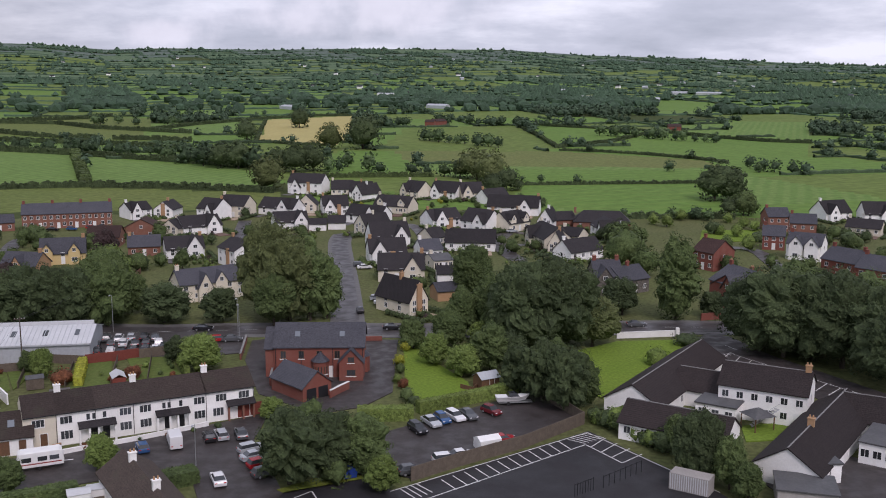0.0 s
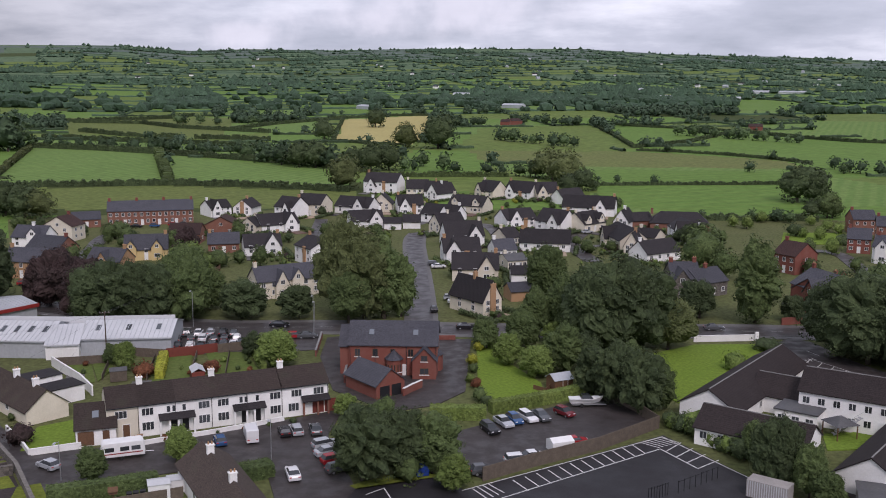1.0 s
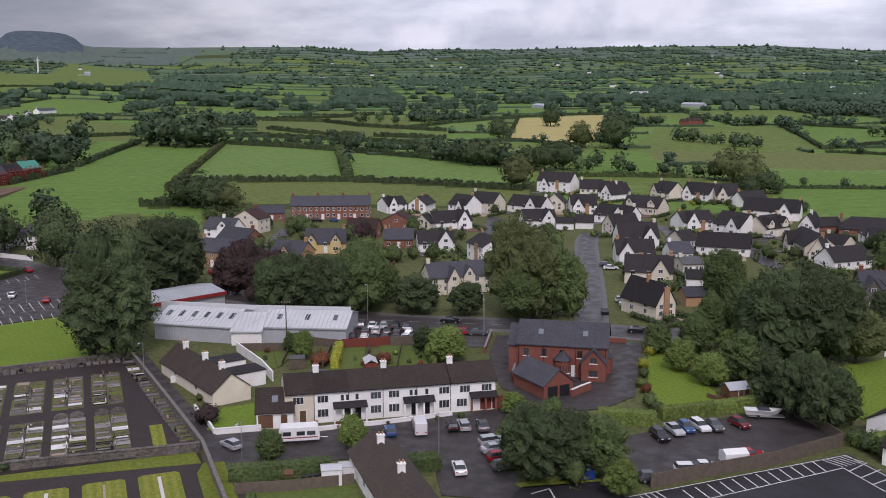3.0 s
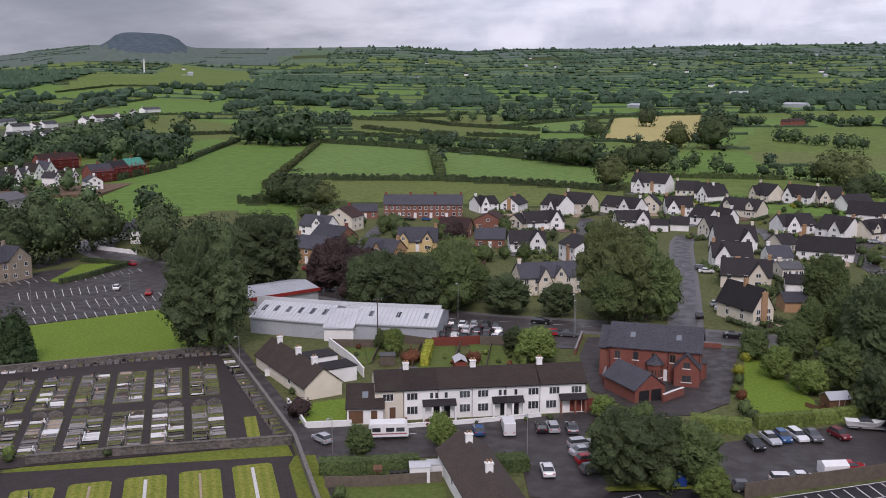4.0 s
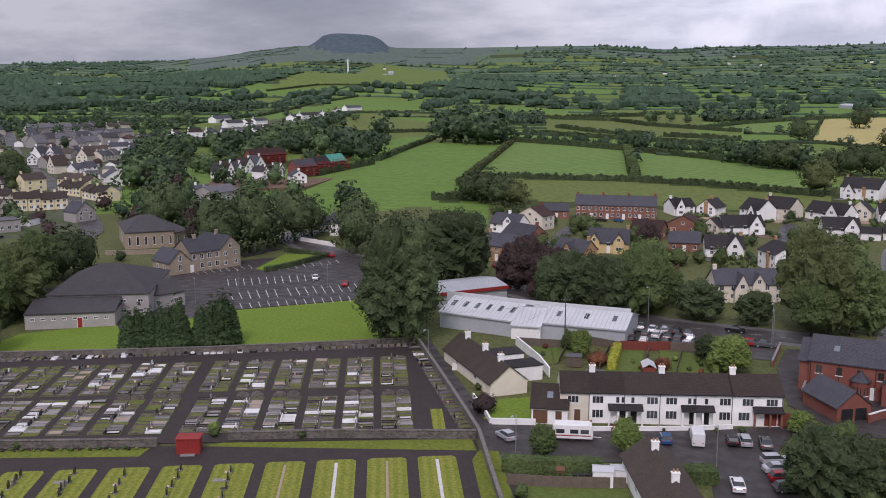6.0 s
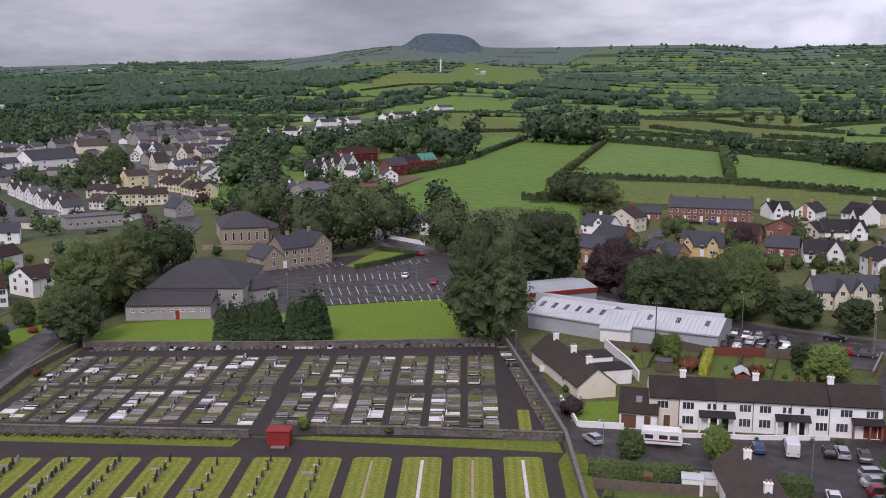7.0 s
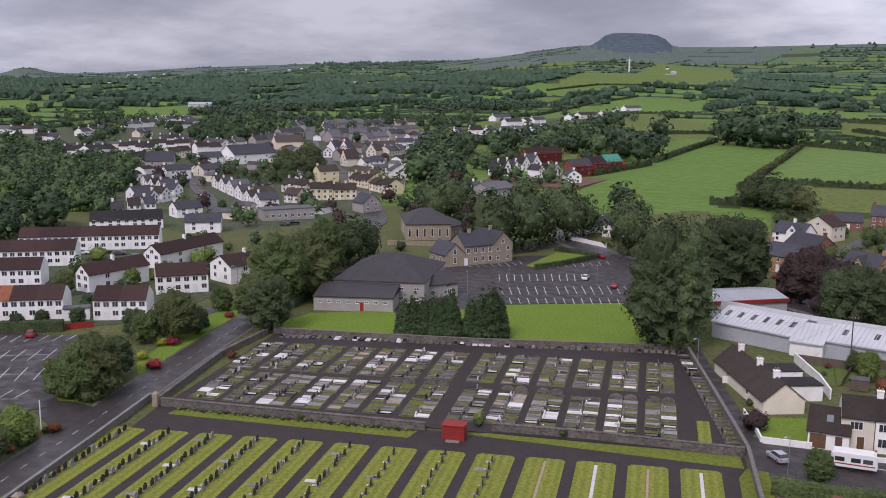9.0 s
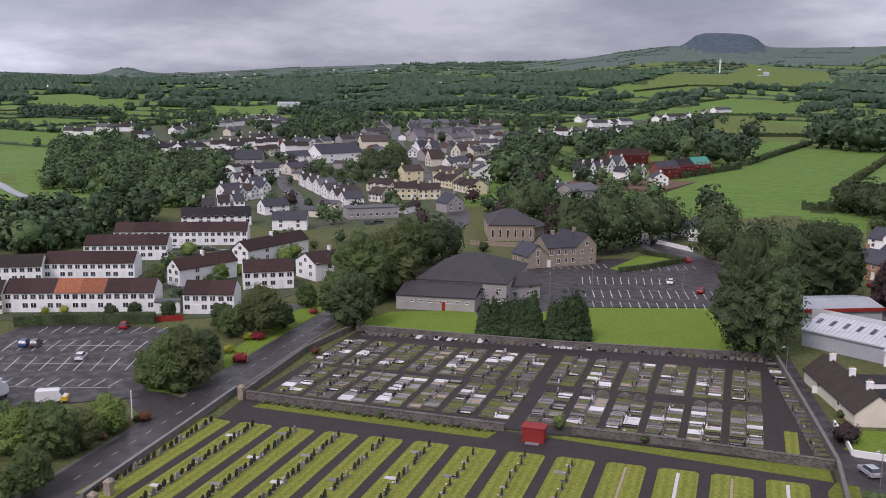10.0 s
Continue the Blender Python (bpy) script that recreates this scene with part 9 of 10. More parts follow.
town_row(-428.0, 196.1, -392.2, 190.1, 3, turn=True)
town_row(-372.2, 173.6, -383.8, 196.0, 3, turn=True)
town_row(-354.1, 149.4, -348.0, 167.3, 4)
town_row(-380.8, 171.7, -377.6, 181.8, 2)
town_row(-341.2, 168.4, -336.4, 179.6, 2)
town_row(-304.2, 154.1, -293.8, 163.8, 2, spin=15)
town_row(-409.9, 222.9, -333.4, 203.3, 6, turn=True)
town_row(-785.3, 221.1, -775.4, 241.1, 3, 0, gap=0.02)
town_row(-816.8, 256.5, -800.5, 288.7, 4, 0, gap=0.02)
town_row(-729.2, 254.9, -720.9, 269.3, 2, 0, gap=0.02)
town_row(-756.3, 301.4, -775.6, 332.9, 3, 0, gap=0.02)
town_row(-823.6, 367.2, -831.5, 401.6, 4, 0, gap=0.02)
town_row(-723.8, 332.1, -724.7, 342.4, 1, 0, gap=0.02)
town_row(-863.5, 417.1, -871.9, 458.1, 4, 0, gap=0.02)
town_row(-789.8, 392.4, -792.7, 416.4, 3, 0, gap=0.02)
town_row(-599.2, 225.6, -591.5, 238.2, 2, 0, roof=tile_dark, gap=0.02)
town_row(-583.1, 236.3, -598.7, 259.6, 3, 0, roof=tile_dark, gap=0.02)
town_row(-537.2, 223.0, -527.5, 232.0, 2, 0, roof=tile_dark, gap=0.02)
town_row(-606.2, 264.5, -596.6, 279.5, 3, 0, roof=tile_brown, gap=0.02)
town_row(-533.4, 236.1, -530.1, 248.1, 2, 0, roof=tile_dark, gap=0.02)
town_row(-613.0, 288.9, -606.6, 298.9, 2, 0, roof=tile_brown, gap=0.02)
town_row(-543.6, 268.8, -543.7, 283.2, 2, 1, roof=tile_brown, gap=0.02)
town_row(-651.2, 314.2, -640.2, 331.4, 3, 0, gap=0.02)
town_row(-563.9, 297.9, -562.9, 315.3, 2, 0, roof=tile_brown, gap=0.02)
town_row(-586.2, 330.1, -590.6, 349.8, 2, 1, roof=slate, gap=0.02)
town_row(-482.7, 224.2, -474.8, 237.0, 1, 2, roof=slate, depth=16.0, eave=5.0, ridge=9.5, gap=0.02)
town_row(-439.8, 215.4, -439.6, 228.7, 1, 0, roof=slate, eave=4.8, ridge=7.2, gap=0.02)
town_row(-492.3, 262.4, -491.6, 276.0, 1, 0, roof=slate, eave=5.0, ridge=7.6, gap=0.02)
town_row(-440.6, 235.7, -443.5, 248.8, 1, 1, roof=slate, gap=0.02)
town_row(-485.6, 278.9, -486.9, 308.9, 1, 0, roof=slate, depth=16.0, eave=6.0, ridge=11.0, gap=0.02)
town_row(-600.3, 362.7, -603.5, 386.4, 2, 2, roof=slate_old, gap=0.02)
town_row(-559.2, 353.4, -552.4, 372.0, 1, 1, roof=tile_worn, depth=14.0, eave=5.0, ridge=9.0, gap=0.02)
town_row(-480.4, 312.2, -481.2, 324.1, 1, 1, turn=True, eave=5.0, ridge=8.5, roof=slate, gap=0.02)
town_row(-634.0, 405.9, -637.9, 429.6, 3, 2, roof=slate_old, eave=5.5, ridge=8.0, gap=0.02)
town_row(-686.2, 445.0, -693.7, 468.4, 3, 1, roof=slate, eave=5.5, ridge=8.0, gap=0.02)
town_row(-760.4, 504.5, -774.8, 528.4, 2, 2, eave=5.5, ridge=8.5, gap=0.02)
town_row(-592.4, 420.3, -584.9, 466.3, 4, 2, roof=slate_old, depth=16.0, eave=6.0, ridge=9.0, gap=0.02)
town_row(-675.9, 481.3, -678.9, 523.3, 4, 2, roof=slate_pale, depth=14.0, eave=6.0, ridge=9.0, gap=0.02)
town_row(-596.1, 459.5, -596.0, 487.7, 2, 2, roof=slate_pale, depth=14.0, eave=5.0, ridge=8.0, gap=0.02)
town_row(-693.1, 540.6, -698.5, 571.4, 2, 2, roof=slate_old, depth=12.0, gap=0.02)
town_row(-613.2, 502.9, -611.4, 525.6, 2, 2, roof=slate_pale, gap=0.02)
town_row(-680.0, 557.6, -679.7, 582.8, 2, 1, roof=tile_worn, gap=0.02)
town_row(-525.8, 371.2, -502.3, 382.7, 3, 2, roof=tile_worn, depth=10.0, gap=0.02)
town_row(-510.6, 393.6, -496.5, 406.5, 3, 0, roof=tile_worn, gap=0.02)
town_row(-513.1, 421.0, -505.9, 439.3, 3, 0, roof=slate, gap=0.02)
town_row(-561.0, 489.8, -558.5, 510.8, 1, 2, roof=slate_old, depth=12.0, gap=0.02)
town_row(-490.4, 343.7, -487.2, 348.3, 1, 0, turn=True, roof=slate, gap=0.02)
town_row(-488.1, 354.1, -484.4, 359.3, 1, 0, turn=True, roof=slate, gap=0.02)
town_row(-388.0, 269.6, -386.0, 280.1, 1, 3, roof=tile_worn, eave=5.0, ridge=7.5, gap=0.02)
town_row(-387.0, 286.1, -366.4, 286.8, 3, 3, roof=tile_worn, eave=4.6, ridge=7.0, gap=0.02)
town_row(-343.4, 233.6, -333.6, 251.2, 4, 3, roof=tile_brown, eave=4.8, ridge=7.0, gap=0.02)
town_row(-373.5, 238.4, -355.6, 239.4, 2, 1, roof=tile_brown, gap=0.02)
town_row(-373.5, 302.4, -368.7, 313.0, 1, 0, roof=slate, turn=True, eave=4.8, ridge=8.0, gap=0.02)
town_row(-302.4, 230.6, -301.7, 239.2, 1, 2, roof=slate, turn=True, eave=4.4, ridge=7.8, gap=0.02)
town_row(-422.4, 323.8, -421.0, 336.7, 2, 0, roof=slate, gap=0.02)
town_row(-308.2, 296.2, -304.4, 301.2, 1, 0, roof=slate, gap=0.02)
town_row(-294.4, 293.0, -294.5, 309.4, 1, 2, roof=slate_pale, depth=12.0, gap=0.02)
flat_block(-309.8, 189.7, -303.7, 208.5, 9.0, 4.0, "grey flat-roofed civic building with narrow windows", 8, render_grey)
town_row(-562.9, 522.3, -561.2, 567.6, 5), town_row(-552.9, 561.0, -540.5, 634.4, 8), town_row(-614.7, 632.1, -628.6, 704.5, 5), town_row(-506.1, 520.2, -495.8, 558.7, 5), town_row(-620.4, 724.2, -675.0, 853.9, 4), town_row(-685.5, 873.5, -729.0, 991.0, 3), town_row(-681.0, 676.4, -682.8, 713.9, 2)
town_row(-587.0, 435.3, -579.0, 446.3, 2, 2, roof=slate_pale, depth=14.0, eave=6.0, ridge=9.0, gap=0.02)
town_row(-542.6, 419.3, -538.8, 434.6, 3, 2, roof=slate_pale, depth=14.0, eave=6.0, ridge=9.0, gap=0.02)
town_row(-570.2, 462.1, -568.0, 474.7, 2, 2, roof=slate_old, depth=10.0, eave=5.0, ridge=8.0, gap=0.02)
town_row(-508.0, 391.6, -509.9, 405.6, 3, 2, roof=slate, depth=8.0, gap=0.02)
town_row(-475.9, 366.1, -469.4, 368.5, 1, 1, roof=tile_worn, turn=True, ridge=8.0, gap=0.02)
town_row(-479.2, 376.2, -482.0, 387.1, 2, 1, roof=tile_worn, gap=0.02)
town_row(-471.4, 380.4, -475.2, 397.3, 3, 1, roof=slate, gap=0.02)
town_row(-473.6, 399.8, -472.3, 409.1, 2, 0, roof=slate, gap=0.02)
town_row(-531.5, 471.1, -516.9, 472.3, 1, 1, roof=tile_worn, depth=10.0, gap=0.02)
town_row(-464.1, 337.5, -463.8, 351.6, 3, 2, roof=tile_maroon, gap=0.02)
town_row(-444.9, 323.6, -437.4, 322.4, 1, 1, roof=tile_worn, turn=True, ridge=9.0, gap=0.02)
town_row(-399.2, 312.4, -397.4, 319.3, 1, 0, roof=slate_pale, depth=6.0, eave=3.0, ridge=4.5, gap=0.02)
town_row(-370.9, 274.5, -356.0, 274.6, 3, 3, roof=tile_brown, gap=0.02)
town_row(-352.4, 272.5, -335.5, 270.3, 3, 3, roof=tile_brown, gap=0.02)
town_row(-346.2, 222.1, -340.4, 225.1, 2, 1, roof=tile_worn, gap=0.02)
town_row(-351.8, 213.7, -353.8, 223.4, 2, 2, roof=tile_worn, gap=0.02)
town_row(-606.2, 373.4, -609.4, 389.2, 2, 2, roof=slate_old, gap=0.02)
town_row(-608.9, 389.8, -616.4, 407.9, 2, 2, roof=slate_pale, gap=0.02)
town_row(-638.0, 415.8, -657.6, 442.9, 2, 2, roof=slate_old, gap=0.02)
town_row(-696.1, 460.6, -709.8, 480.4, 2, 1, roof=slate, gap=0.02)
town_row(-661.9, 459.8, -647.4, 457.1, 1, 1, roof=slate, turn=True, ridge=9.0, gap=0.02)
town_row(-599.8, 420.4, -581.8, 416.9, 1, 2, roof=slate_pale, turn=True, ridge=9.0, gap=0.02)
town_row(-509.1, 359.5, -502.4, 361.8, 1, 0, roof=slate, turn=True, ridge=9.0, gap=0.02)
town_row(-504.7, 366.1, -497.8, 368.7, 1, 0, roof=slate, turn=True, ridge=9.0, gap=0.02)
town_row(-697.4, 497.2, -696.5, 511.4, 1, 2, roof=slate_old, depth=10.0, gap=0.02)
town_row(-682.7, 516.7, -687.0, 537.1, 2, 2, roof=slate_old, depth=10.0, gap=0.02)
town_row(-633.3, 498.7, -634.9, 519.3, 2, 2, roof=slate_old, depth=12.0, gap=0.02)
town_row(-541.6, 308.3, -533.7, 320.3, 3, 1, roof=tile_worn, gap=0.02)
town_row(-601.6, 322.3, -585.4, 328.0, 2, 0, roof=slate, gap=0.02)
town_row(-605.3, 297.1, -597.1, 309.9, 3, 0, roof=tile_brown, gap=0.02)
town_row(-597.5, 271.9, -587.3, 279.2, 2, 0, roof=tile_dark, gap=0.02)
town_row(-865.8, 425.6, -877.7, 446.2, 2, 0, roof=slate, gap=0.02)
town_row(-822.7, 421.7, -831.3, 442.8, 2, 0, roof=slate, gap=0.02)
town_row(-717.7, 330.9, -724.5, 344.9, 2, 1, roof=slate, gap=0.02)
# houses being built, with red scaffolding
town_row(-349.1, 351.0, -344.7, 366.1, 3, turn=True, ridge=8.0), town_row(-355.6, 377.6, -357.3, 396.0, 2, turn=True, ridge=8.0), town_row(-330.4, 363.4, -329.9, 380.9, 3, turn=True), town_row(-306.2, 355.6, -300.6, 363.7, 1, turn=True)
BUILD = dict(wall=brick_red, stacks=(0.5,), stack_mat=brick_red, back=False, sides=False, cols=3)
for q, rf in (((-321.0, 379.0, -318.2, 391.5), slate), ((-321.0, 395.0, -320.2, 405.9), tile_dark), ((-323.4, 410.0, -323.0, 422.9), paint_green), ((-382.9, 412.1, -376.6, 434.7), tile_maroon)):
    ob = house(*q, 8.0, 5.4, 9.0, roof=rf, label="unfinished red brick house behind red scaffolding", **BUILD)
    w = line_of(*q)[2]
    for lv in (1.9, 3.8, 5.6):
        part("scaffold_board", Shape().box(-w / 2 - 0.4, -1.5, lv, w / 2 + 0.4, -0.5, lv + 0.16), paint_red, ob)
        part("scaffold_rail", Shape().box(-w / 2 - 0.4, -1.54, lv + 0.9, w / 2 + 0.4, -1.46, lv + 1.04), paint_red, ob)
    for i in range(5):
        part("scaffold_pole", Shape().box(-0.07, -1.56, -0.2, 0.07, -1.42, 7.4), paint_red, ob, at=pose(-w / 2 + w * i / 4, 0, 0))
ps = np.array([-327.0, 317.5, -289.9, 346.4, -312.3, 409.9, -344.8, 417.0, -348.2, 345.6], float).reshape(-1, 2)
tagged(part("building_site_ground", Shape().slab(ps.tolist(), -1.0, float(ground_z(ps[:, 0], ps[:, 1]).mean()) + 0.25), soil), "bare reddish soil of the building site", "ground", kind="structure")
ribbon("road", asphalt, 6.0, 0.1, -338.2, 181.7, -372.6, 202.9, -408.9, 213.9, -446.3, 235.2, label="wet street between the town houses")
TOWN_STREET = (-265.2, 201.7, -288.9, 230.4, -414.7, 301.9, -502.8, 350.1, -553.1, 379.5, -806.6, 548.0)
ribbon("road", asphalt, 8.0, 0.1, *TOWN_STREET, label="wet main street of the town")
cars(60, "silver white grey black", -359.7, 193.4, -382.7, 203.3, -295.3, 189.7, -295.7, 193.9)
# dark river at the wood's edge
ribbon("river", river, 4.5, 0.25, -505.7, 101.9, -485.4, 105.1, -448.1, 103.3, -427.1, 104.7, label="pale river seen at the wood's edge", category="water")


# ---- hedgerows of the nearer fields ----
WILD = dict(mat=leaf_dark, size=0.9, dense=1.6, wild=0.5, label="wild dark green field hedge")
ribbon("path", bark_path, 2.4, 0.08, -79.3, 216.4, -82.4, 239.0, -86.2, 266.6, label="bare brown earth path between garden hedges", category="path")
hedge_path(2.4, 2.4, -249.0, 431.1, -221.8, 440.7, -197.5, 447.9, -162.2, 456.7, -127.8, 456.9, -78.9, 444.8, **WILD)
hedge_path(1.6, 1.6, -250.1, 433.0, -335.6, 634.5, **{**WILD, "mat": leaf_olive})
hedge_path(3.5, 5.0, -236.4, 619.2, -203.1, 538.1, -173.1, 464.9, **{**WILD, "mat": leaf_mid})
hedge_path(3.0, 3.0, -340.6, 651.0, -285.3, 639.0, -235.7, 619.5, -179.9, 591.4, -103.5, 547.8, **WILD)
hedge_path(3.0, 3.0, -369.3, 726.7, -310.9, 718.0, -245.5, 706.3, -176.4, 676.3, **WILD)
hedge_path(3.0, 3.0, -443.9, 938.3, -377.2, 945.1, -318.2, 885.5, -220.1, 845.6, **WILD)
hedge_path(3.0, 3.0, -488.4, 922.5, -444.2, 966.3, -383.6, 1064.2, -385.6, 1130.1, **WILD)
hedge_path(3.0, 3.0, -378.2, 810.5, -323.3, 771.1, -273.8, 759.2, **WILD), hedge_path(3.0, 3.0, -259.6, 760.4, -230.9, 759.4, -195.8, 750.4, **WILD)
hedge_path(2.6, 3.0, -263.9, 868.0, -248.4, 974.1, -201.7, 1098.0, -152.4, 1158.1, -87.5, 1168.7, **WILD)
hedge_path(1.8, 3.0, -145.9, 750.4, -168.3, 889.5, -200.3, 1097.0, **WILD), hedge_path(1.8, 3.0, -145.9, 759.9, -113.6, 736.5, -82.1, 730.0, **WILD)
hedge_path(2.0, 3.0, 76.0, 1010.3, 82.8, 866.9, 85.4, 728.8, **WILD), hedge_path(2.0, 3.0, 85.4, 728.8, 139.4, 796.6, 199.0, 917.5, **WILD)
hedge_path(1.6, 2.4, 83.5, 701.7, 110.3, 691.7, 137.5, 668.1, 163.4, 632.5, 176.8, 602.3, **WILD)
hedge_path(1.8, 2.4, 76.8, 1044.4, 111.8, 993.5, 151.9, 959.6, 194.3, 925.9, **WILD)
hedge_path(2.4, 3.0, 199.0, 917.5, 231.4, 840.6, 264.8, 791.0, 293.1, 773.2, **WILD)
hedge_path(2.0, 3.0, 292.3, 1690.8, 425.1, 1883.1, 473.2, 1733.7, 464.0, 1444.0, 509.8, 1360.5, **WILD)
hedge_path(2.0, 3.0, -80.4, 503.8, -57.1, 505.2, -5.3, 511.8, **{**WILD, "mat": leaf_mid})
hedge_path(1.4, 1.6, 35.7, 478.5, 77.7, 482.8, 129.3, 487.1, **WILD)
hedge_path(2.2, 2.2, 69.9, 379.3, 88.0, 378.2, 106.4, 379.4, 115.0, 377.3, **WILD)
hedge_path(2.6, 2.6, -333.7, 639.1, -267.6, 476.5, -237.1, 398.2, **{**WILD, "mat": leaf_olive})
hedge_path(2.6, 2.6, -337.8, 473.4, -368.0, 549.5, -400.8, 638.2, **WILD), hedge_path(2.6, 2.6, -223.3, 352.9, -214.9, 363.1, -198.1, 366.7, **WILD)
hedge_path(2.6, 2.6, -318.1, 391.6, -329.4, 456.8, **WILD), hedge_path(2.4, 2.6, -717.9, 788.0, -851.4, 1041.4, -881.8, 1185.3, **WILD), hedge_path(2.4, 2.6, -642.8, 740.0, -675.5, 906.0, -628.8, 963.1, **WILD), hedge_path(2.4, 2.6, -1030.7, 1149.5, -1023.8, 1267.8, -958.0, 1333.7, -869.1, 1444.9, **WILD)
hedge_path(2.4, 2.6, -503.0, 606.2, -473.1, 657.2, -439.1, 707.2, **WILD)

# ---- trees that stand out in the fields ----
for (x, y, h, key) in ((-83.7, 454.3, 17.5, "olive"), (-142.2, 954.5, 20.1, "dark"), (-157.2, 774.4, 18.4, "dark"), (-82.9, 703.4, 20.0, "olive"), (-59.0, 703.4, 27.7, "dark"), (-55.9, 562.2, 10.0, "far_mid"), (-139.2, 558.7, 14.5, "far_dark"), (-127.0, 549.9, 16.3, "dark"), (-116.4, 547.2, 17.1, "dark"), (-106.1, 539.8, 14.8, "far_dark"),):
    tree(key, x, y, h, 1.2)
for (x, y, h, key) in ((-91.8, 534.4, 14.6, "dark"), (-81.6, 529.4, 17.1, "dark"), (-72.5, 536.2, 17.2, "dark"), (-153.1, 573.9, 12.7, "far_dark"), (-167.8, 587.8, 11.6, "far_mid"), (-35.1, 523.9, 7.1, "far_dark"), (-17.1, 516.1, 8.2, "far_dark"), (-8.7, 517.5, 7.0, "far_dark"), (0.3, 511.3, 8.1, "far_mid"), (8.6, 507.8, 11.2, "dark"),):
    tree(key, x, y, h, 1.2)
for (x, y, h, key) in ((17.2, 499.7, 17.8, "olive"), (22.2, 477.7, 18.7, "olive"), (29.9, 458.9, 11.8, "dark"), (22.7, 444.6, 10.9, "dark"), (120.5, 427.0, 18.5, "dark"), (127.0, 427.2, 16.4, "dark"), (120.6, 385.4, 10.6, "mid"), (114.4, 385.0, 8.1, "dark"), (127.6, 546.6, 6.9, "far_dark"), (67.1, 486.0, 4.8, "far_dark"),):
    tree(key, x, y, h, 1.2)
for (x, y, h, key) in ((49.4, 490.3, 4.2, "far_dark"), (40.2, 495.0, 3.0, "far_dark"), (103.5, 688.1, 7.2, "far_dark"), (161.6, 632.2, 6.4, "far_dark"),):
    tree(key, x, y, h, 1.2)
for (x, y, h, key) in ((179.8, 567.4, 8.0, "far_dark"), (182.1, 549.6, 8.2, "far_dark"), (186.2, 543.5, 7.7, "far_dark"), (192.8, 533.1, 8.3, "far_dark"), (177.0, 543.2, 5.6, "far_mid"), (71.7, 382.9, 3.8, "far_dark"), (78.5, 379.8, 2.9, "far_dark"), (90.2, 378.5, 4.8, "far_mid"), (99.1, 376.3, 5.7, "far_dark"), (103.4, 373.8, 5.0, "far_mid"),):
    tree(key, x, y, h, 1.15)
for (x, y, h, key) in ((80.2, 363.6, 4.6, "light"), (83.6, 358.5, 5.0, "light"), (93.1, 374.7, 4.7, "light"), (109.9, 369.2, 4.2, "light"), (98.2, 338.6, 3.7, "light"), (111.7, 356.0, 4.6, "light"), (113.6, 349.3, 4.5, "light"), (-198.7, 357.9, 15.8, "dark"), (-188.8, 354.0, 14.7, "dark"), (-207.4, 359.3, 14.2, "dark"),):
    tree(key, x, y, h, 1.15)
for (x, y, h, key) in ((-182.1, 353.4, 12.2, "olive"), (-240.5, 313.2, 12.6, "far_dark"), (-347.7, 611.8, 24.1, "far_dark"), (-337.3, 616.6, 26.3, "far_dark"), (-364.7, 617.4, 24.6, "far_dark"), (-382.1, 622.7, 23.3, "far_dark"), (-338.9, 636.4, 18.6, "far_mid"), (-345.4, 467.9, 16.0, "far_dark"), (-355.8, 465.0, 16.9, "far_dark"), (-346.9, 484.6, 16.4, "far_dark"),):
    tree(key, x, y, h, 1.15)
for (x, y, h, key) in ((-433.0, 612.7, 18.4, "far_dark"),):
    tree(key, x, y, h, 1.15)
tree_line("far_dark far_mid", 9.0, 9.0, 139.1, 877.4, 223.1, 778.3, 1.2, 4), tree_line("far_dark", 9.0, 8.0, -280.0, 646.4, -165.7, 620.8, 1.1, 3), tree_line("far_dark", 7.0, 8.0, -343.7, 666.9, -267.1, 646.8, 1.1, 3)
tree_line("far_dark far_mid", 9.0, 9.0, -23.1, 805.7, 45.5, 728.3, 1.2, 4), tree_line("far_dark", 10.0, 10.0, -12.3, 1034.5, 106.5, 994.1, 1.2, 6), tree_line("far_dark far_mid", 10.0, 12.0, -348.9, 951.2, -254.9, 977.1, 1.2, 8)
tree_line("far_dark", 11.0, 9.0, -70.7, 948.7, -34.4, 997.0, 1.2, 8), tree_line("far_dark far_mid", 10.0, 9.0, -70.1, 535.9, -42.5, 537.6, 1.0, 5)


tree_line("far_dark", 11.0, 6.0, -383.8, 621.7, -332.9, 633.3, 1.2, 5)

# ---- scattered planting among houses ----
HOMES = np.array([o.matrix_basis.translation[:2] for o in scene.objects if o.parent is None and o.name.split(".")[0] in ("house", "terraced_house", "garage", "bungalow", "church", "hall", "church_house", "building_wing", "annexe", "warehouse", "flat_roof_block", "car", "van")])
ROAD_LINES = [np.array(r, float).reshape(-1, 2) for r in (MAIN_ROAD, ESTATE_ROAD, WEST_ROAD, TOWN_STREET)]


def clear_of(x, y, home=7.0, road=6.5):
    if np.hypot(HOMES[:, 0] - x, HOMES[:, 1] - y).min() < home:
        return False
    for p in ROAD_LINES:
        a, b = p[:-1], p[1:]
        d = b - a
        t = np.clip(((x - a[:, 0]) * d[:, 0] + (y - a[:, 1]) * d[:, 1]) / (d ** 2).sum(1), 0, 1)
        if np.hypot(a[:, 0] + d[:, 0] * t - x, a[:, 1] + d[:, 1] * t - y).min() < road:
            return False
    return True


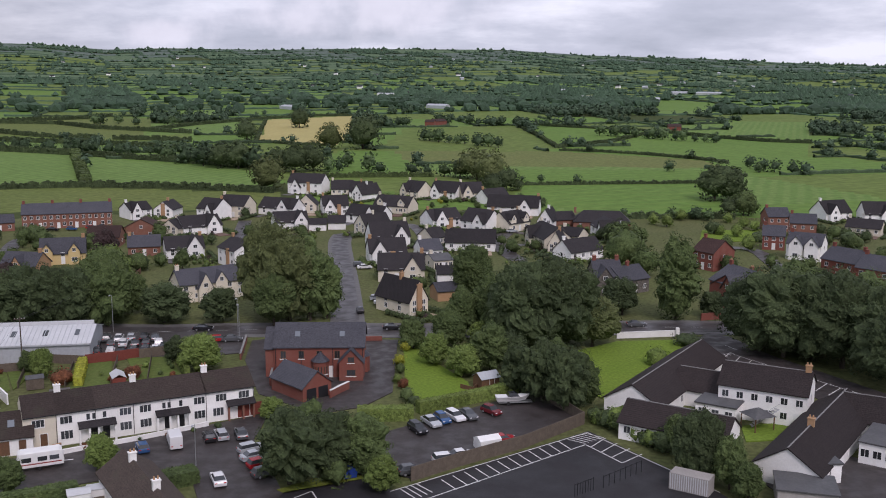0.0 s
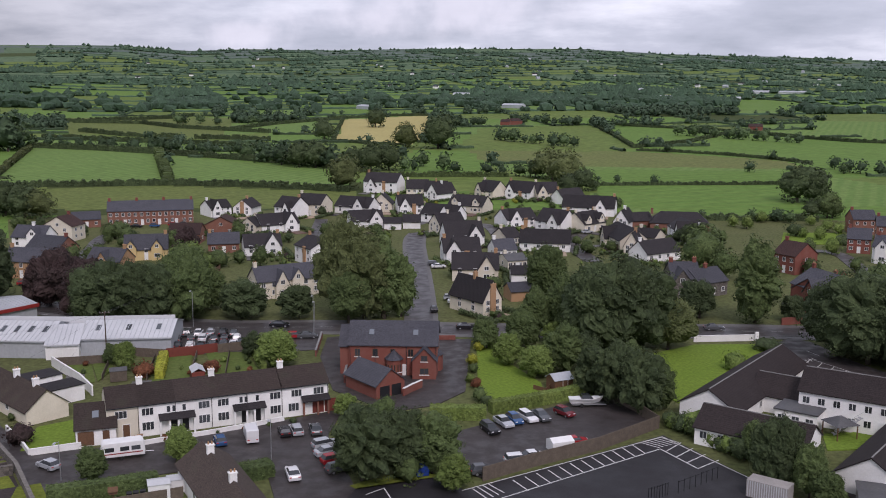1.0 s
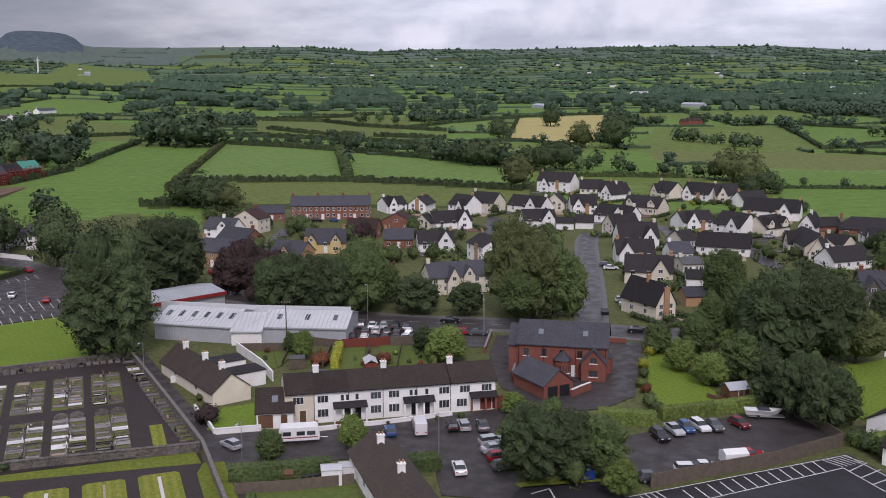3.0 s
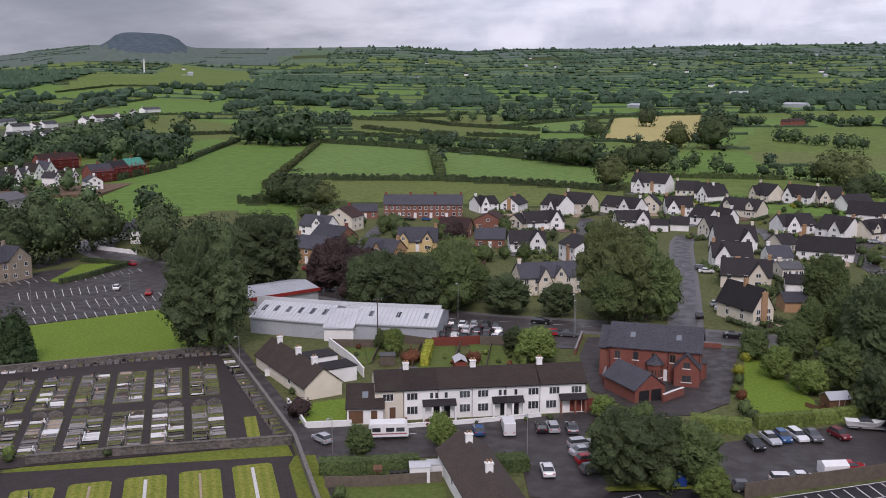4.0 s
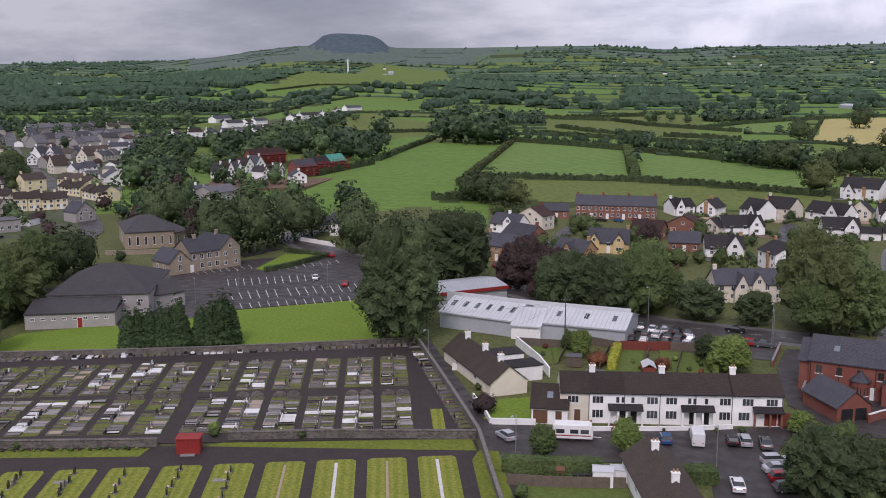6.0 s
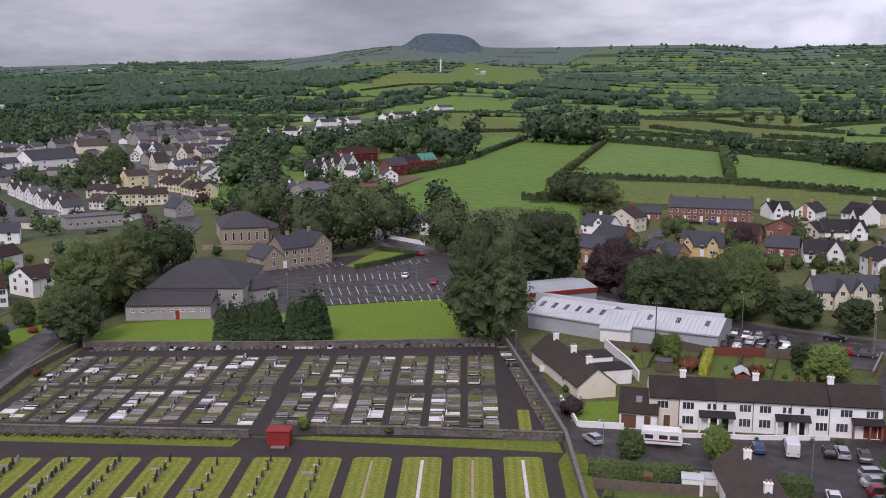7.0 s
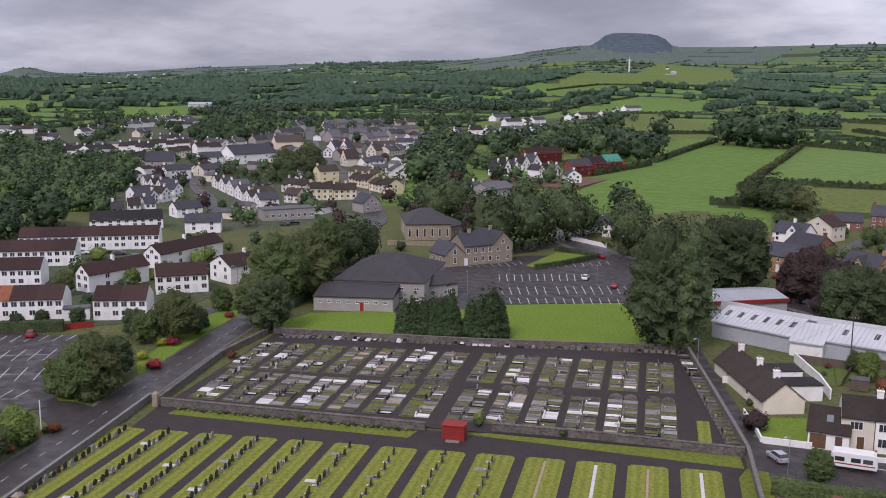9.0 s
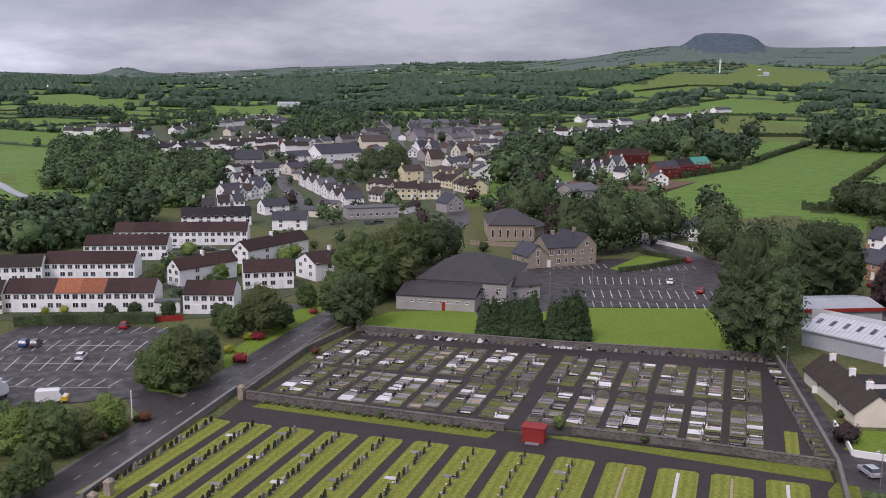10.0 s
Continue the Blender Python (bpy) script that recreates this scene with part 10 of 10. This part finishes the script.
def scatter(keys, h, n, *pts, wide=1.1, home=7.0, vary=0.35):
    """Trees or bushes strewn over a piece of the plan, off roads and houses."""
    poly = np.array(pts, float).reshape(-1, 2)
    lo, hi = poly.min(0), poly.max(0)
    k, made = keys.split(), 0
    for _ in range(n * 12):
        x, y = rng.uniform(lo[0], hi[0]), rng.uniform(lo[1], hi[1])
        if made < n and inside(poly, np.array([x]), np.array([y]))[0] and clear_of(x, y, home):
            tree(k[made % len(k)], x, y, h * (1 + vary * rng.uniform(-1, 1)), wide, single=False)
            made += 1


scatter("mid_off dark_off bush bush_purple bush light_off bush", 3.6, 60, -85.2, 411.3, 35.1, 429.1, 62.9, 350.3, 51.2, 292.1, 7.1, 278.9, -7.0, 220.4, -17.2, 219.5, -28.6, 316.3, -65.1, 313.5, home=5.5)
scatter("bush bush_light bush_dark bush_lime", 1.4, 60, -18.2, 213.8, -26.6, 316.7, -77.0, 420.2, 35.1, 429.1, 31.6, 300.1, -4.5, 220.7, home=5.5)
YARDS = np.array([-640.0, 230.0, -560.0, 250.0, -440.0, 200.0, -340.0, 165.0, -290.0, 215.0, -360.0, 325.0, -470.0, 420.0, -570.0, 520.0, -690.0, 500.0, -690.0, 400.0], float).reshape(-1, 2)
made = 0
for k in range(900):
    x, y = rng.uniform(-690, -290), rng.uniform(165, 520)
    if made < 80 and inside(YARDS, np.array([x]), np.array([y]))[0] and clear_of(x, y, 9.5):
        w, d, e = rng.uniform(4, 9), rng.uniform(3.5, 6), rng.uniform(2.3, 3.2)
        ob = thing("outbuilding", x, y, gz(x, y), (30, 120)[made % 2] + rng.uniform(-12, 12), "low outbuilding with a worn roof behind town houses", "outbuilding", "town outbuildings")
        part("wall", Shape().gable(-w / 2, w / 2, 0, d, -0.6, e, e + 1.3), (render_grey, render_white, render_cream, brick_red)[made % 4], ob)
        part("roof", Shape().roof(-w / 2, w / 2, 0, d, e, e + 1.3, 0.2), (slate_old, tile_worn, slate_pale, tile_brown)[(made * 3) % 4], ob)
        made += 1
scatter("mid_off dark_off bush mid_off bush", 5.0, 40, -182.8, 332.7, -147.8, 333.6, -92.5, 336.7, -60.7, 292.0, -67.8, 240.0, -116.4, 234.6, home=7.0)
tree("dark", 56.0, 318.6, 8.0, 1.1), tree("mid", 58.6, 313.5, 8.5, 1.1), tree("dark", 53.1, 322.4, 5.0, 1.1), tree("dark", 60.1, 300.6, 7.0, 1.1), tree("mid", 66.7, 320.5, 5.0, 1.1), tree("bush", 49.5, 347.4, 2.5, 1.1), tree("bush", 28.4, 313.5, 2.6, 1.1), tree("dark", 58.4, 282.1, 6.0, 1.1), tree("bush", 41.7, 355.5, 2.2, 1.1), tree("dark", 41.7, 406.8, 5.0, 1.1), tree("dark", 35.3, 459.7, 6.0, 1.1)
scatter("far_dark far_mid far_dark far_mid far_purple", 6.0, 170, -687.7, 194.1, -589.6, 269.4, -434.2, 273.2, -377.5, 362.5, -280.4, 269.3, -264.6, 213.9, -292.6, 174.4, -306.4, 155.6, -390.9, 162.4, home=9.0)
scatter("far_dark far_mid far_dark", 9.0, 150, -1047.9, 347.8, -791.6, 761.1, -536.3, 515.2, -592.7, 337.6, -663.7, 218.9, home=9.0)
scatter("far_dark far_mid far_dark", 10.0, 60, -475.7, 393.6, -613.2, 833.4, -344.6, 480.6, -333.8, 438.1, -328.4, 315.3, -337.7, 302.3, home=11.0)
scatter("far_mid far_dark far_mid far_dark far_mid", 8.0, 350, -695.4, 190.8, -643.8, 239.4, -541.0, 203.5, -510.7, 227.0, -424.5, 192.6, -394.6, 165.8, -355.2, 146.6, -412.6, 132.5, -452.7, 117.5, home=8.0, wide=1.1)
scatter("far_dark far_mid far_dark", 10.0, 120, -711.9, 373.8, -898.0, 553.4, -650.0, 462.9, -635.3, 404.2, -619.7, 352.8, -651.6, 342.0, home=8.0)
scatter("dark_off mid_off dark_off", 9.0, 36, -458.2, 291.4, -514.5, 357.5, -432.3, 303.0, -397.0, 267.3, -413.7, 261.3, home=7.0)
scatter("far_dark far_dark far_mid", 11.0, 46, -508.4, 444.0, -509.5, 475.5, -317.8, 297.3, -316.2, 285.0, -372.0, 312.1, home=8.0)
scatter("mid_off dark_off bush", 5.0, 20, -418.0, 234.5, -428.0, 260.1, -398.9, 272.0, -372.1, 250.6, -387.4, 244.7, home=7.0)
scatter("far_dark far_dark far_mid", 13.0, 40, -508.9, 501.9, -483.3, 577.7, -404.4, 529.4, -372.5, 446.3, -442.1, 441.3, home=8.0)
scatter("far_dark far_mid far_dark", 10.0, 70, -385.1, 71.9, -367.8, 108.8, -341.6, 143.6, -340.2, 110.5, -293.8, 86.2, -304.1, 55.9, home=8.0, wide=1.2)
scatter("far_mid far_dark bush bush_light", 3.5, 40, -287.1, 103.8, -281.6, 167.8, -225.8, 141.4, -201.5, 113.6, -207.8, 79.8, home=7.0)
scatter("far_dark far_mid", 8.0, 30, -267.9, 230.1, -381.6, 330.0, -304.3, 361.3, -225.1, 275.9, -218.7, 238.0, home=9.0)

scatter("mid_off bush dark_off bush_dark bush light_off", 4.5, 34, 88.8, 341.8, 163.8, 349.1, 110.6, 232.7, 76.6, 233.3, 72.1, 269.8, home=6.0)

# ---- far hedges, woods and farms ----
def open_land(x, y):
    """Whether farm hedges and woods may stand at these places."""
    r, bearing = np.hypot(x, y), np.degrees(np.arctan2(-x, y))
    keep = (bearing > -48) & (bearing < 100) & (r < 4560) & (r > np.where(bearing < 22, 560, np.where(bearing < 40, 700, 640)))
    keep &= ~((np.abs(bearing - 37.0) < 3.0) & (r > 3800))
    for k, poly in FIELDS:
        keep &= ~inside(poly, x, y)
    return keep


def hedge_strips(name, lines, step, height, width, mat, label):
    """Field hedges as one uneven bank each, along lines of the field pattern."""
    V, F, n = [], [], 0
    for u0, v0, u1, v1 in lines:
        m = max(2, int(math.hypot(u1 - u0, v1 - v0) / step))
        t = np.linspace(0, 1, m + 1)
        x, y = from_plan(u0 + (u1 - u0) * t, v0 + (v1 - v0) * t)
        x, y = x + farm_rng.normal(0, 0.5, m + 1), y + farm_rng.normal(0, 0.5, m + 1)
        ok = open_land(x, y)
        if not ok.any():
            continue
        d = np.stack([np.gradient(x), np.gradient(y)], 1)
        d /= np.linalg.norm(d, axis=1)[:, None]
        nx, ny = -d[:, 1], d[:, 0]
        z = ground_z(x, y)
        h = height * farm_rng.uniform(0.55, 1.35, m + 1)
        w = width * farm_rng.uniform(0.75, 1.3, m + 1)
        for k, top in ((-1.0, -0.6), (-0.8, 0.7), (0.1, 1.0), (0.85, 0.65), (1.0, -0.6)):
            V.append(np.stack([x + nx * w * k * 0.5, y + ny * w * k * 0.5, z + h * top], 1))
        i = np.arange(m)[ok[:-1] & ok[1:]]
        for k in range(4):
            F.append(np.stack([n + k * (m + 1) + i, n + k * (m + 1) + i + 1, n + (k + 1) * (m + 1) + i + 1, n + (k + 1) * (m + 1) + i], 1))
        n += 5 * (m + 1)
    tagged(new(name, cloud_mesh(name, np.concatenate(V), np.concatenate(F), mat)), label, "hedges", kind="stuff")


def far_growth():
    near, mid, far, tx, ty, th = [], [], [], [], [], []
    for u0, v0, u1, v1, kind in PLOTS:
        cx, cy = from_plan(np.array([(u0 + u1) / 2]), np.array([(v0 + v1) / 2]))
        r, bearing = math.hypot(cx[0], cy[0]), math.degrees(math.atan2(-cx[0], cy[0]))
        if not (-50 < bearing < 102 and 480 < r < 4600):
            continue
        heath = r > 3600 and (27 < bearing < 48 or bearing > 55)
        for line in ((u0, v0, u1, v0), (u0, v0, u0, v1)):
            if farm_rng.uniform() < (0.7 if heath else 0.08):
                continue
            (near if r < 1250 else mid if r < 2300 else far).append(line)
            length = math.hypot(line[2] - line[0], line[3] - line[1])
            gap = farm_rng.choice([6.5, 16.0, 45.0], p=[0.3, 0.36, 0.34] if r < 1250 else [0.54, 0.28, 0.18] if bearing > 34 else [0.34, 0.36, 0.3]) * (1 if r < 1900 else 1.7)
            t = farm_rng.uniform(0, 1, int(length / gap))
            x, y = from_plan(line[0] + (line[2] - line[0]) * t, line[1] + (line[3] - line[1]) * t)
            tx.append(x + farm_rng.normal(0, 1.6, len(t))), ty.append(y + farm_rng.normal(0, 1.6, len(t)))
            th.append(farm_rng.uniform(4.0, 9.0 if r < 1250 else 14.0, len(t)) * (0.55 if heath else 1))
        wood = kind > (0.8 if bearing > 40 and r > 900 else 0.88) if r < 2300 else kind > 0.92
        if wood and not heath:
            k = int((u1 - u0) * (v1 - v0) / (85 if r < 2300 else 220))
            x, y = from_plan(farm_rng.uniform(u0, u1, k), farm_rng.uniform(v0, v1, k))
            tx.append(x), ty.append(y), th.append(farm_rng.uniform(7, 12.5, k))
    x, y, h = np.concatenate(tx), np.concatenate(ty), np.concatenate(th)
    ok = open_land(x, y)
    x, y, h = x[ok], y[ok], h[ok]
    r = np.hypot(x, y)
    p = np.stack([x, y, ground_z(x, y) - 0.4], 1)
    for q, hh in zip(p[r < 1250], h[r < 1250]):
        FOREST.setdefault("speck", []).append((*q, hh, 1.15, hh * 40))
    # far clumps and the farther hedges wear leaf_far, its green tinted for haze
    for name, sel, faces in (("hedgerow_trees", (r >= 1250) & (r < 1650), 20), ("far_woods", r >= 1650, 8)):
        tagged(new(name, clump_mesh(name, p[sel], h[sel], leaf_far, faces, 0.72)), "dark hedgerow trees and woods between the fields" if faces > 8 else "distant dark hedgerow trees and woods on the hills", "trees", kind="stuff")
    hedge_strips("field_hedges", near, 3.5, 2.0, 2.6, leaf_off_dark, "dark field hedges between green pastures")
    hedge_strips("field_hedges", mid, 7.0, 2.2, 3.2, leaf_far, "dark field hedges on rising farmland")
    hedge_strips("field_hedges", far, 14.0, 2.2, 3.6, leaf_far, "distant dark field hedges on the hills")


far_growth()
plant_woods()
far_pts = []
for k in range(90):
    a, r = radians(rng.uniform(-30, 82)), rng.uniform(1700, 4000)
    if r > 3300 and 25 < math.degrees(a) < 50:
        continue
    far_pts.append((-r * math.sin(a), r * math.cos(a), r))
for k, (x, y, r) in enumerate(far_pts):
    z = gz(x, y)
    w, d = rng.uniform(8, 14), 7.0
    ob = thing("farmhouse", x, y, z, rng.uniform(-35, 35) + math.degrees(math.atan2(-x, y)), ("white farmhouse with a dark roof among distant fields", "grey farm shed with a pale roof among fields")[k % 3 == 2], "farm building", "distant farms")
    part("wall", Shape().gable(-w / 2, w / 2, 0, d, -1.0, 4.6, 7.2), render_white if k % 3 != 2 else metal_grey, ob)
    part("roof", Shape().roof(-w / 2, w / 2, 0, d, 4.6, 7.2, 0.3), (tile_dark, slate, metal_grey)[k % 3], ob)
for q, big in (((-224.5, 1329.2, -197.6, 1299.4), metal_grey), ((-19.9, 1000.7, -10.7, 998.6), brick_red), ((-9.2, 1006.4, 2.8, 1021.0), brick_red), ((214.3, 930.1, 226.5, 928.3), brick_red), ((250.5, 1834.4, 281.9, 1829.8), metal_grey), ((461.1, 1973.2, 515.7, 2006.3), metal_grey), ((509.5, 1982.1, 556.3, 1943.9), metal_white), ((-122.1, 1771.4, -93.0, 1763.4), render_white), ((-25.0, 1338.0, 2.0, 1318.0), metal_grey), ((-1179.9, 614.5, -1171.1, 643.4), metal_white), ((-1077.8, 656.1, -1108.3, 701.0), render_white)):
    mx, my, w, ang = line_of(*q)
    ob = thing("barn", mx, my, gz(mx, my), ang, "long farm building among distant fields", "farm building", "distant farms")
    part("wall", Shape().gable(-w / 2, w / 2, 0, 10, -1.5, 4.0, 6.2), big, ob)
    part("roof", Shape().roof(-w / 2, w / 2, 0, 10, 4.0, 6.2, 0.3), metal_grey if big is not brick_red else tile_maroon, ob)
# white turbine on the round hill
TX, TY = -1822.6, 2402.0
wt = thing("wind_turbine", TX, TY, gz(TX, TY), 40, "slim white wind turbine standing on a green hill", "turbine")
part("tower", Shape().tube(0, 0, -1, 38, 2.6, 1.9, 12), paint_white, wt)
part("nacelle", Shape().box(-2.0, -2.4, 37.0, 2.0, 2.4, 40.0), paint_white, wt)
for a in (0, 120, 240):
    part("blade", Shape().limb((0, -2.6, 38.5), (9 * math.sin(radians(a + 8)), -2.6, 38.5 + 9 * math.cos(radians(a + 8))), 0.7, 0.2, 6), paint_white, wt)
